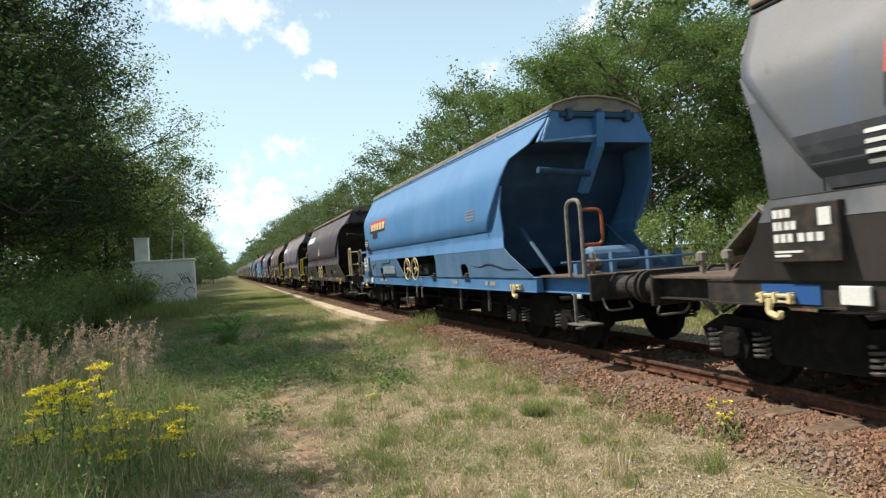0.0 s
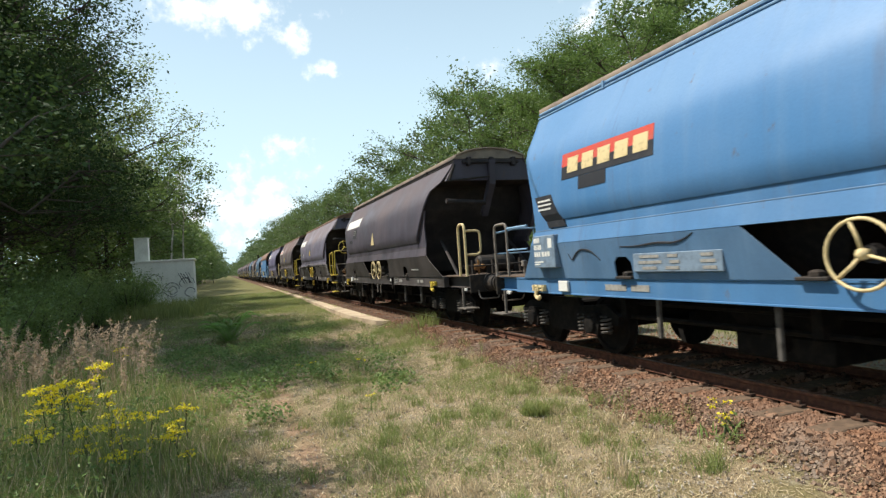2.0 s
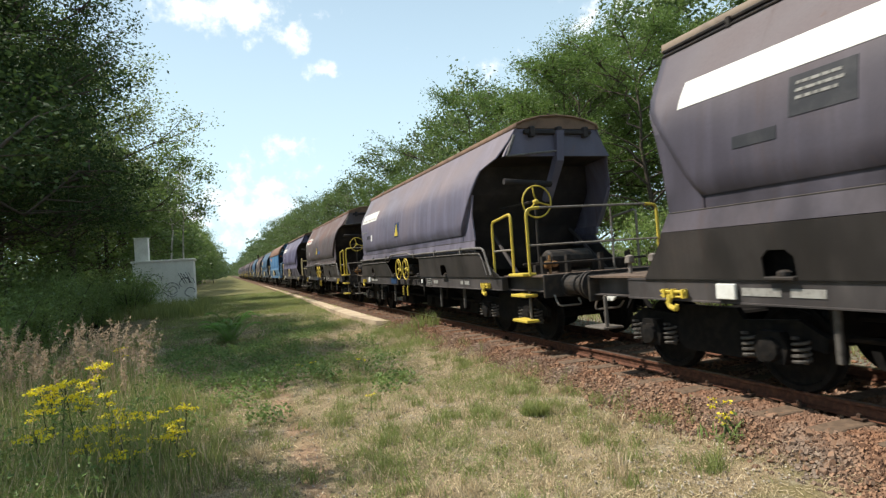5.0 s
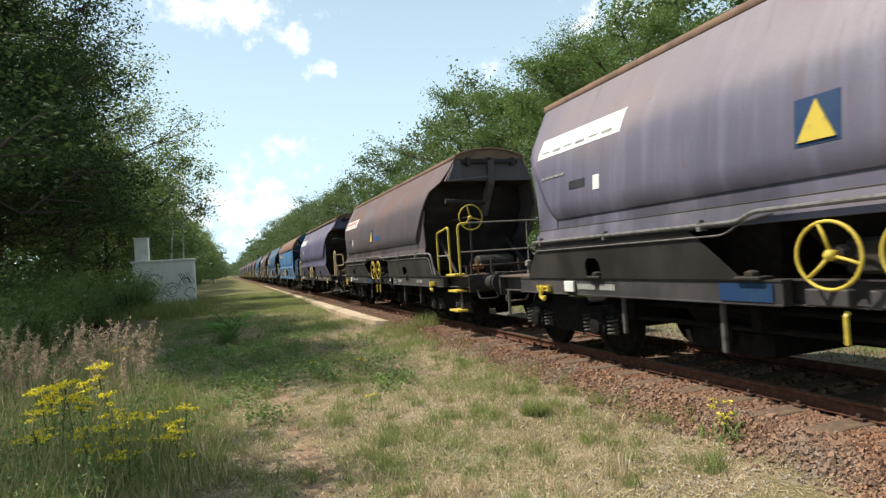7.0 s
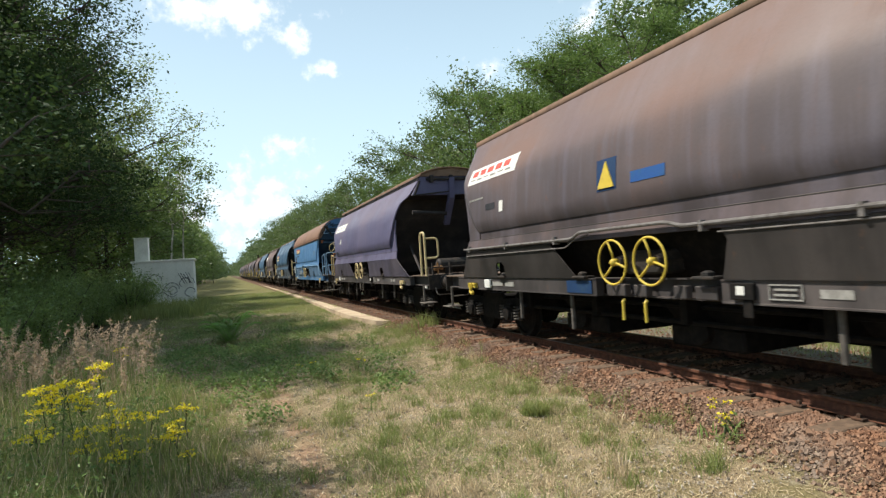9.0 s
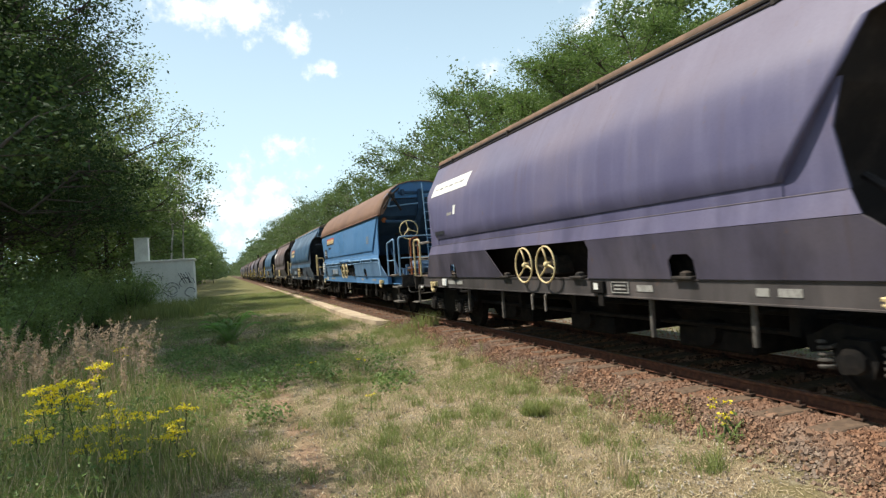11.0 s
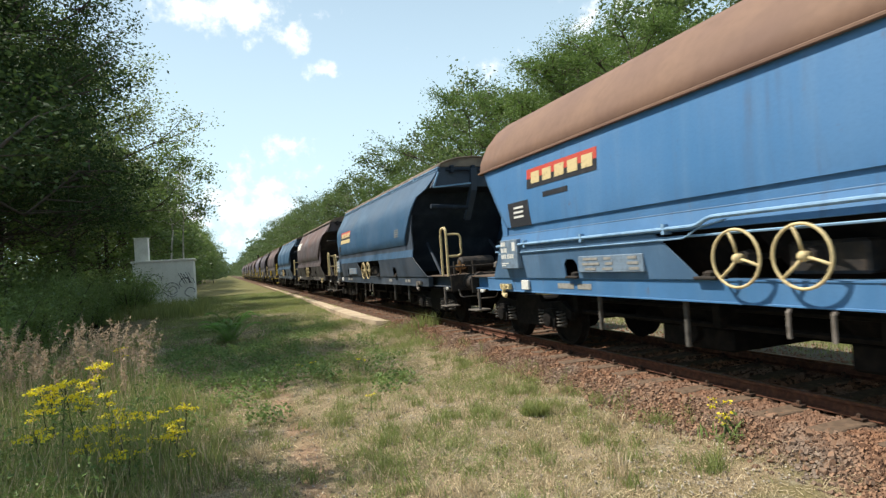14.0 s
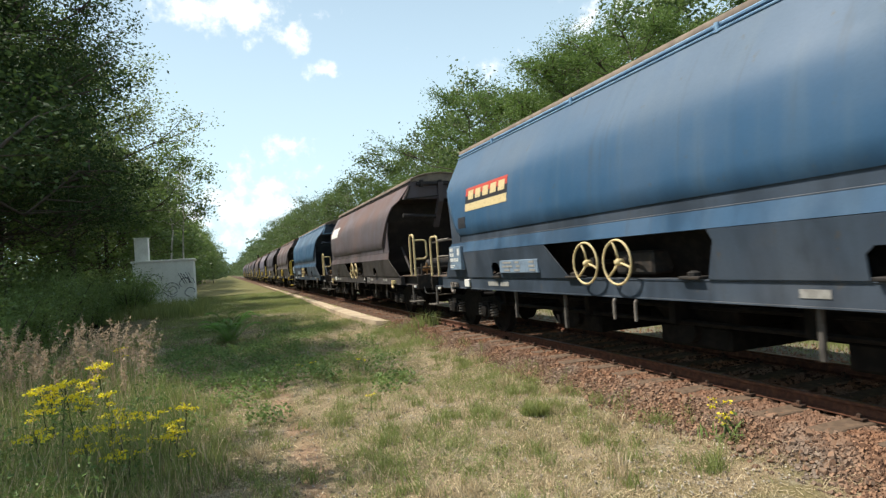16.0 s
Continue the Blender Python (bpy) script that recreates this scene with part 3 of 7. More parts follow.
def tree_arrays(seed, H, r0, z0, spread, leaves, size, clump=0.75, top=0.55, lean=0.0, limbs=15, subs=5, flat=0.32):
    """Trunk, limbs and leaves of one broadleaf tree with its foot at the origin."""
    rng = np.random.default_rng(seed)
    k = 9
    t = np.linspace(0, 1, k)
    wob = np.cumsum(rng.normal(0, 0.12, (k, 2)), axis=0) * (H / 12)
    trunk = np.stack([wob[:, 0] + lean * t * H, wob[:, 1], t * H * 0.93], 1)
    trunk[0, :2] = 0
    paths = [(trunk, r0 * (1 - 0.88 * t) * np.where(t == 0, 1.35, 1))]
    spots = []
    for i in range(limbs):
        f = z0 + (0.97 - z0) * ((i + rng.random()) / limbs)
        base = np.array([np.interp(f * 1.0, t * 0.93, trunk[:, c]) for c in range(3)])
        a = i * 2.4 + rng.normal(0, 0.5)
        rel = (f - z0) / (1 - z0)
        reach = spread * (0.55 + 0.75 * np.sin(np.pi * min(1, rel * (1 - top) + top * 0.5 + 0.18)) - 0.45 * max(0, rel - 0.6) * 2) * rng.uniform(0.65, 1.2)
        rise = rng.uniform(0.1, 0.5) + 0.7 * rel
        m = 5
        q = np.linspace(0, 1, m)
        L = base + np.stack([np.cos(a) * reach * q, np.sin(a) * reach * q, reach * rise * (q ** 0.8) - 0.15 * reach * q ** 2], 1)
        L[1:-1] += rng.normal(0, 0.06 * reach, (m - 2, 3))
        rr = r0 * 0.34 * (1 - 0.6 * rel) * (1 - 0.85 * q) + 0.008
        paths.append((L, rr))
        for j in range(subs):
            g = rng.uniform(0.35, 1.0)
            b0 = np.array([np.interp(g, q, L[:, c]) for c in range(3)])
            a2 = a + rng.normal(0, 0.9)
            l2 = reach * rng.uniform(0.25, 0.5)
            e = b0 + np.array([np.cos(a2) * l2, np.sin(a2) * l2, l2 * rng.uniform(-0.1, 0.8)])
            mid = (b0 + e) / 2 + rng.normal(0, 0.05 * l2, 3)
            paths.append(([b0, mid, e], [0.03 * H / 12, 0.018 * H / 12, 0.006]))
            spots += [(e, 1.0), (mid * 0.5 + e * 0.5, 0.8), (mid, 0.5)]
        spots.append((L[-1], 1.0))
    w = np.array([s[1] for s in spots]) * rng.uniform(0.15, 1.2, len(spots))
    P = np.array([s[0] for s in spots])
    pick = rng.choice(len(P), leaves, p=w / w.sum())
    spread_of = rng.uniform(0.55, 1.25, len(P))[pick][:, None]
    tilt = rng.normal(0, 0.35, (len(P), 2))[pick]
    spray = rng.normal(size=(leaves, 3)) * np.array([1, 1, flat]) * clump * spread_of
    spray[:, 2] += (spray[:, :2] * tilt).sum(1)
    p = P[pick] + spray
    p[:, 2] = np.maximum(p[:, 2], 0.1 * H)
    bv, bf = limb_tubes(paths, 6)
    lv, lf = leaf_cloud(p, np.full(leaves, size), rng)
    return bv, bf, lv, lf


def make_tree(name, label, arrays, bark, leaf, category="tree"):
    bv, bf, lv, lf = arrays
    t = tagged(new(name), label, category)
    part("trunk", mesh_np("trunk", bv, bf, bark, True), bark, t, "forked trunk and limbs")
    part("crown", mesh_np("crown", lv, lf, leaf), leaf, t)
    return t


def put(x, y, turn=0.0, size=1.0, tall=1.0):
    m = Matrix.Translation((x, y, float(height(x, y)) - 0.05)) @ Matrix.Rotation(turn, 4, "Z")
    return m @ Matrix.Diagonal((size, size, size * tall, 1))


def plant_row(kinds, places, group):
    """Copies of the kinds at the places; the kinds themselves take the first ones."""
    used = set()
    for k, (x, y, turn, size, tall) in places:
        m = put(x, y, turn, size, tall)
        ob = kinds[k]
        if k in used:
            ob = copy_thing(ob, m)
        else:
            used.add(k)
            ob.matrix_basis = m
        ob["group"] = group


def build_woods():
    rng = np.random.default_rng(21)
    lab = "tall locust tree with feathery light green leaves beside the track"
    right = [make_tree("locust_tree", lab, tree_arrays(31 + i, 14.5, 0.2, 0.16, 3.8, 60000 if i == 0 else 34000, 0.105 if i == 0 else 0.14, 0.46, limbs=26, subs=8), BARK, LOCUST_LEAF) for i in range(3)]
    right_far = [make_tree("locust_tree", lab, tree_arrays(41 + i, 14.5, 0.2, 0.14, 3.9, 7000, 0.31, 0.66, limbs=22, subs=5, flat=0.5), BARK, ROW_LEAF) for i in range(2)]

    def low(x, y):
        """The wood is lower behind the shed and where it thins out."""
        return 0.84 if 1.15 < x / max(y, 0.5) < 1.9 else 0.9 if 0.55 < x / max(y, 0.5) < 0.72 else 1.0

    places = []
    for i in range(13):
        y = 1.0 + i * 4.6
        x = 17.4 - 0.03 * y + 4.2 * (8 < y < 15) + 1.0 * (i > 5) + rng.uniform(-1.2, 1.2)
        places.append((0 if i < 5 else 1 + i % 2, (x, y + rng.uniform(-1, 1), rng.uniform(0, 6.28), (rng.uniform(0.86, 1.0) + 0.06 * (5 < i < 9) - 0.13 * (i > 8)) * low(x, y), rng.uniform(0.95, 1.05))))
    for i in range(34):
        y = (2.0 + i * 5.2) if i < 14 else 60 + (i - 14) * 5.4
        x = (22.0 + rng.uniform(-1.5, 2.5)) if i < 14 else 17.2 - 0.022 * (y - 60) + rng.uniform(-1.3, 1.2)
        places.append(((1 + i % 2) if i < 5 else 3 + i % 2, (x, y + rng.uniform(-1, 1), rng.uniform(0, 6.28), (rng.uniform(0.92, 1.08) - 0.16 * (i >= 14)) * (low(x, y) + 0.1 * (low(x, y) < 0.87)), rng.uniform(0.95, 1.08))))
    for i in range(8):
        places.append((3 + i % 2, (26.5 + rng.uniform(-1, 2), 1 + i * 5.5, rng.uniform(0, 6.28), rng.uniform(0.86, 0.98), 1.0)))
    for i in range(9):
        places.append((3 + i % 2, (21.5 + 3.5 * (i % 3) + rng.uniform(-0.8, 0.8), 4.5 + i * 2.2, rng.uniform(0, 6.28), rng.uniform(0.62, 0.74), 0.95)))
    plant_row(right + right_far, places, "trees east of the track")
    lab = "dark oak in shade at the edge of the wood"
    left = [make_tree("oak_tree", lab, tree_arrays(61 + i, 15.5, 0.24, 0.27, 4.3, 30000 if i else 46000, 0.18 if i else 0.15, 0.56, limbs=28, subs=7, flat=0.6), BARK, WOOD_LEAF if i else OAK_SHADE_LEAF) for i in range(3)]
    left_far = [make_tree("oak_tree", lab, tree_arrays(71 + i, 15.5, 0.24, 0.14, 3.9, 7400, 0.34, 0.7, limbs=24, subs=5, flat=0.65), BARK, EDGE_LEAF) for i in range(2)]
    # the oak at (-5.2, 7.3) stands unseen, added to shade the near left ground
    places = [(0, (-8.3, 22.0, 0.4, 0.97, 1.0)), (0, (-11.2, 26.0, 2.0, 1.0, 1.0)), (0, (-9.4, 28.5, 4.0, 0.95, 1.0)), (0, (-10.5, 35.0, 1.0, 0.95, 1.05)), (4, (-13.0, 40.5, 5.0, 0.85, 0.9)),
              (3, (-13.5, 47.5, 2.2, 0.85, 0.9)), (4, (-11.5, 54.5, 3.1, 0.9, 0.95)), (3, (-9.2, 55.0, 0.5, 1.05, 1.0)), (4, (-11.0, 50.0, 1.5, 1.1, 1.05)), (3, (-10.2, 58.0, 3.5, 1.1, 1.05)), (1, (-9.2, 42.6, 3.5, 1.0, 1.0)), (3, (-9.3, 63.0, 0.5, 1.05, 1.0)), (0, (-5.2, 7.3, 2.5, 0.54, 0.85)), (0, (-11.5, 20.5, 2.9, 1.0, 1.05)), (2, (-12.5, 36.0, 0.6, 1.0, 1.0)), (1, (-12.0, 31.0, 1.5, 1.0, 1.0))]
    birch = make_tree("birch_tree", "slender birch with a white trunk behind the hut", tree_arrays(88, 12.5, 0.11, 0.45, 1.7, 2600, 0.24, 0.6, limbs=12, subs=4), BIRCH, EDGE_LEAF)
    birch.matrix_basis = put(-3.75, 50.6)
    copy_thing(birch, put(-3.15, 51.6, 2.0, 0.95, 1.0))
    for i in range(22):
        y = 67 + i * 6.4
        places.append((3 + i % 2, (-8.5 + 0.009 * (y - 64) + rng.uniform(-1.0, 0.6), y + rng.uniform(-1, 1), rng.uniform(0, 6.28), rng.uniform(0.92, 1.12), rng.uniform(0.92, 1.1))))
    for i in range(9):
        places.append((3 + i % 2, (-15.5 + rng.uniform(-2, 1.5), 26 + i * 8.0, rng.uniform(0, 6.28), rng.uniform(0.9, 1.15), rng.uniform(0.95, 1.1))))
    plant_row(left + left_far, places, "trees west of the track")
    # woods far along the line, in one piece a side
    for name, x0, slope, seed in (("far_woods_west", -7.4, 0.004, 3), ("far_woods_east", 14.2, -0.006, 4)):
        r = np.random.default_rng(seed)
        V, F, n = [], [], 0
        for i in range(46):
            y = (205 if x0 < 0 else 168) + i * (7 + i * 0.35)
            bv, bf, lv, lf = tree_arrays(100 + i % 6, 15.0, 0.2, 0.06, 4.2, 1000, 0.9, 1.0, limbs=16, subs=4)
            a = r.uniform(0, 6.28)
            rot = np.array([[np.cos(a), -np.sin(a), 0], [np.sin(a), np.cos(a), 0], [0, 0, r.uniform(0.72, 0.98)]])
            q = lv @ rot.T + [x0 + slope * (y - 200) + r.uniform(-1.5, 1.0), y, -0.5]
            V.append(q)
            F.append(lf + n)
            n += len(q)
        part_ob = part(name, mesh_np(name, np.concatenate(V), np.concatenate(F), FAR_LEAF), FAR_LEAF)
        tagged(part_ob, "distant wood lining the straight railway", "woods", kind="stuff")
    # where the line ends in the distance
    r = np.random.default_rng(9)
    V, F, n = [], [], 0
    for i in range(60):
        bv, bf, lv, lf = tree_arrays(100 + i % 6, 15.0, 0.2, 0.04, 4.6, 900, 1.1, 1.2, limbs=14, subs=4)
        q = lv + [-80 + i * 3.2 + r.uniform(-2, 2), 860 + r.uniform(-10, 30), -0.5]
        V.append(q)
        F.append(lf + n)
        n += len(q)
    ob = part("far_woods_end", mesh_np("far_woods_end", np.concatenate(V), np.concatenate(F), FAR_LEAF), FAR_LEAF)
    tagged(ob, "hazy wood where the line runs out of sight", "woods", kind="stuff")


build_woods()


def shrub_arrays(seed, H, R, leaves, size):
    rng = np.random.default_rng(seed)
    paths, spots = [], []
    for i in range(14 if H < 3 else 34):
        a, out, h = i * 2.4, R * rng.uniform(0.2, 0.95), H * rng.uniform(0.45, 0.95)
        e = np.array([np.cos(a) * out, np.sin(a) * out, h])
        mid = e * 0.5 + rng.normal(0, 0.08, 3)
        paths.append(([np.array([np.cos(a) * 0.05, np.sin(a) * 0.05, 0]), mid, e], [0.03, 0.02, 0.006]))
        spots += [e, e * 0.75 + mid * 0.25, mid, mid * 0.7]
    P = np.array(spots)
    p = P[rng.integers(0, len(P), leaves)] + rng.normal(size=(leaves, 3)) * np.array([0.3, 0.3, 0.22]) * (R * 0.7 if H < 3 else 0.85)
    p[:, 2] = np.maximum(np.abs(p[:, 2]), 0.03)
    bv, bf = limb_tubes(paths, 5)
    lv, lf = leaf_cloud(p, np.full(leaves, size), rng)
    return bv, bf, lv, lf


def build_shrubs():
    rng = np.random.default_rng(12)
    kinds = [make_tree("shrub", "dense dark green shrub under the trees", shrub_arrays(5 + i, 2.1, 1.35, 5400, 0.092), BARK, SHRUB_LEAF, "shrub") for i in range(3)]
    places = []
    for i in range(22):
        y = 15.5 + i * 1.5
        places.append((i % 3, (-4.9 - 0.085 * (y - 15) + rng.uniform(-0.9, 0.5), y, rng.uniform(0, 6.28), rng.uniform(0.75, 1.2), rng.uniform(0.8, 1.25))))
    for i in range(6):
        places.append((i % 3, (-13.0 + rng.uniform(-1.5, 1), 20 + i * 5.2, rng.uniform(0, 6.28), rng.uniform(1.5, 1.9), rng.uniform(1.1, 1.5))))
    for i in range(12):
        places.append((i % 3, (-8.5 + rng.uniform(-1, 1), 14 + i * 3, rng.uniform(0, 6.28), rng.uniform(1.1, 1.6), rng.uniform(1.0, 1.4))))
    for i in range(26):
        y = 3.5 + i * 3.1
        places.append((i % 3, (13.6 - 0.01 * y + rng.uniform(-0.8, 0.9), y, rng.uniform(0, 6.28), rng.uniform(0.9, 1.6), rng.uniform(0.9, 1.5))))
    for i in range(9):
        places.append((i % 3, (15.3 + rng.uniform(-0.5, 0.8), 1.5 + i * 1.5, rng.uniform(0, 6.28), rng.uniform(1.3, 1.6), rng.uniform(1.1, 1.4))))
    places += [(0, (-5.2, 37.5, 1.0, 1.55, 1.05)), (1, (-5.0, 41.0, 2.0, 1.0, 1.0)), (2, (-6.0, 41.5, 4.0, 1.6, 1.15)), (0, (11.9, 10.6, 1.0, 0.7, 1.2)), (2, (11.6, 8.6, 1.0, 0.55, 1.5)), (1, (11.7, 6.6, 3.0, 0.5, 1.6))]
    # the shed stands clear of the tall shrubs
    places = [p for p in places if not (p[1][0] > 12.4 and (1.05 < p[1][0] / p[1][1] < 1.75 or 9.5 < p[1][1] < 13.6))]
    places += [(0, (16.6, 9.2, 1.0, 0.8, 1.3)), (1, (15.4, 9.3, 2.0, 0.6, 1.1)), (2, (13.9, 13.9, 2.0, 1.2, 1.5)), (0, (16.5, 14.4, 2.0, 1.3, 1.5)), (2, (12.6, 11.2, 2.0, 0.6, 1.2))] + [(i % 3, (19.8 + 1.3 * (i % 2), 5.5 + i * 1.9, i * 1.7, 1.9, 1.6)) for i in range(8)]
    kinds += [make_tree("tall_shrub", "tall glossy-leaved shrub at the edge of the wood", shrub_arrays(15 + i, 4.0, 2.3, 24000, 0.095), BARK, SHRUB_LEAF, "shrub") for i in range(2)]
    places = [((3 + i % 2, (x, y, t, q / 1.75, h)) if q > 1.25 and x > 0 else (k, (x, y, t, q, h))) for i, (k, (x, y, t, q, h)) in enumerate(places)]
    plant_row(kinds, places, "undergrowth")


build_shrubs()


def build_tall_grass():
    rng = np.random.default_rng(17)
    n = 30000
    y = 4.4 * (19 / 4.4) ** rng.random(n)
    x = rng.uniform(-6.5, 0.2, n)
    edge = np.interp(y, [4.4, 5.5, 10, 15, 19], [-0.1, -0.15, -0.4, -1.7, -2.6]) + 0.22 * np.sin(y * 2.1) + 0.12 * np.sin(y * 5.3)
    keep = (x < edge) & (x > -0.36 * y - 1.2)
    x, y, edge = x[keep], y[keep], edge[keep]
    h = rng.uniform(0.3, 0.85, len(x)) * np.clip((edge - x) * 0.75 + 0.3, 0.3, 1)
    for nm, sel, mat, lab in (("tall_grass", rng.random(len(x)) < 0.78, GREEN_GRASS, "knee-high green grass along the wood edge"), ("tall_dry_grass", None, SHORT_GRASS, "knee-high dry grass along the wood edge")):
        sel = sel if sel is not None else ~last
        last = sel
        m = int(sel.sum())
        g = part(nm, blades(nm, x[sel], y[sel], h[sel], np.full(m, 0.009), rng.uniform(0.1, 0.55, m), rng, mat), mat)
        tagged(g, lab, "grass", kind="stuff")
    m = 26000
    gx, gy = 9.0 + 4.2 * rng.random(m) ** 0.7, 2.5 * (60 / 2.5) ** rng.random(m)
    g = part("verge_grass", blades("verge_grass", gx, gy, rng.uniform(0.05, 0.26, m) * np.clip((gx - 8.7) / 1.6, 0.25, 1.1), np.full(m, 0.01) * (1 + 0.03 * gy), rng.uniform(0.2, 0.9, m), rng, GREEN_GRASS), GREEN_GRASS)
    tagged(g, "green verge grass beyond the track", "grass", kind="stuff")
    m = 2600
    gx, gy = rng.uniform(-6.0, -1.2, m), rng.uniform(33.0, 44.5, m)
    g = part("hut_grass", blades("hut_grass", gx, gy, rng.uniform(0.4, 0.95, m), np.full(m, 0.03), rng.uniform(0.1, 0.6, m), rng, GREEN_GRASS), GREEN_GRASS)
    tagged(g, "rank grass in front of the hut", "grass", kind="stuff")
    # leafy herbs among the grass
    n = 11000
    k = rng.integers(0, 150, n)
    cy = 5.0 * (16 / 5.0) ** rng.random(150)
    cx = np.interp(cy, [4.4, 10, 16], [-0.5, -0.9, -2.2]) - rng.random(150) * (0.6 + 0.25 * cy)
    ch = rng.uniform(0.3, 1.0, 150)
    cx[:14], cy[:14], ch[:14] = rng.uniform(-3.9, -3.0, 14), rng.uniform(10.2, 11.2, 14), rng.uniform(1.1, 1.4, 14)
    hx, hy = cx[k] + rng.normal(0, 0.06, n), cy[k] + rng.normal(0, 0.06, n)
    p = np.stack([hx, hy, height(hx, hy) + ch[k] * rng.uniform(0.08, 1.0, n)], 1)
    lv, lf = leaf_cloud(p, np.full(n, 0.055), rng, 0.5, 0.36)
    g = part("leafy_herbs", mesh_np("leafy_herbs", lv, lf, WEED), WEED)
    tagged(g, "leafy green herbs growing in the tall grass", "undergrowth", kind="stuff")
    # ripe seed heads: many fine spikelets round the top of each stalk
    n = 230
    x, y = rng.uniform(-4.6, -1.1, n), rng.uniform(8.8, 13.5, n)
    keep = (x < -1.0 - 0.12 * (y - 9)) & (x > -0.36 * y - 0.4)
    x, y = x[keep], y[keep]
    h = rng.uniform(0.7, 1.45, len(x))
    lean = rng.normal(0, 0.13, (len(x), 2))
    z = height(x, y)
    P = []
    for i in range(len(x)):
        t = rng.random(46)
        q = h[i] * (0.74 + 0.26 * t)
        r = 0.022 * np.sin(np.pi * np.clip(t * 0.9 + 0.08, 0, 1))
        P.append(np.stack([x[i] + lean[i, 0] * q * q + rng.normal(0, 1, 46) * r, y[i] + lean[i, 1] * q * q + rng.normal(0, 1, 46) * r, z[i] + q], 1))
    P = np.concatenate(P)
    lv, lf = leaf_cloud(P, np.full(len(P), 0.05), rng, 1.6, 0.3)
    g = part("seed_heads", mesh_np("seed_heads", lv, lf, SEED_GRASS), SEED_GRASS)
    tagged(g, "ripe pinkish seed heads of tall meadow grass", "grass", kind="stuff")
    xs, ys, hs = np.repeat(x, 2), np.repeat(y, 2), np.repeat(h, 2)
    g = part("seed_stalks", blades("seed_stalks", xs + rng.normal(0, 0.02, len(xs)), ys, hs * 0.9, np.full(len(xs), 0.008), np.full(len(xs), 0.06), rng, SEED_GRASS), SEED_GRASS)
    tagged(g, "straw-coloured stalks of tall meadow grass", "grass", kind="stuff")


build_tall_grass()


def make_ragwort(seed, H, heads):
    rng = np.random.default_rng(seed)
    t = tagged(new("ragwort"), "tall ragwort with flat heads of yellow flowers", "wildflower", "flowering ragwort")
    paths, tips = [], []
    top = np.array([rng.normal(0, 0.05), rng.normal(0, 0.05), H])
    paths.append(([np.zeros(3), top * 0.5 + rng.normal(0, 0.02, 3), top], [0.011, 0.009, 0.004]))
    for i in range(heads):
        a, f = i * 2.4, rng.uniform(0.72, 0.92)
        b = top * f
        e = b + np.array([np.cos(a), np.sin(a), 0]) * rng.uniform(0.04, 0.16) + [0, 0, (1.02 - f) * H * rng.uniform(0.2, 1.1)]
        paths.append(([b, (b + e) / 2, e], [0.003, 0.003, 0.002]))
        tips.append(e)
    bv, bf = limb_tubes(paths, 4)
    part("stem", mesh_np("stem", bv, bf, STEM), STEM, t, "dark stalk")
    for e in tips:
        p = e + rng.normal(0, 1, (24 if H > 0.4 else 12, 3)) * (np.array([0.042, 0.042, 0.011]) * (1 if H > 0.4 else 0.55))
        lv, lf = leaf_cloud(p, np.full(len(p), 0.036 if H > 0.4 else 0.026), rng, 0.5, 0.8)
        part("flower_head", mesh_np("flower_head", lv, lf, FLOWER), FLOWER, t, "flat cluster of yellow flowers")["kind"] = "stuff"
    m = int(30 * H)
    p = np.stack([rng.normal(0, 0.04, m), rng.normal(0, 0.04, m), rng.uniform(0.05, 0.8, m) * H], 1)
    lv, lf = leaf_cloud(p, np.full(m, 0.08), rng, 0.6, 0.3)
    part("leaves", mesh_np("leaves", lv, lf, WEED), WEED, t)
    return t


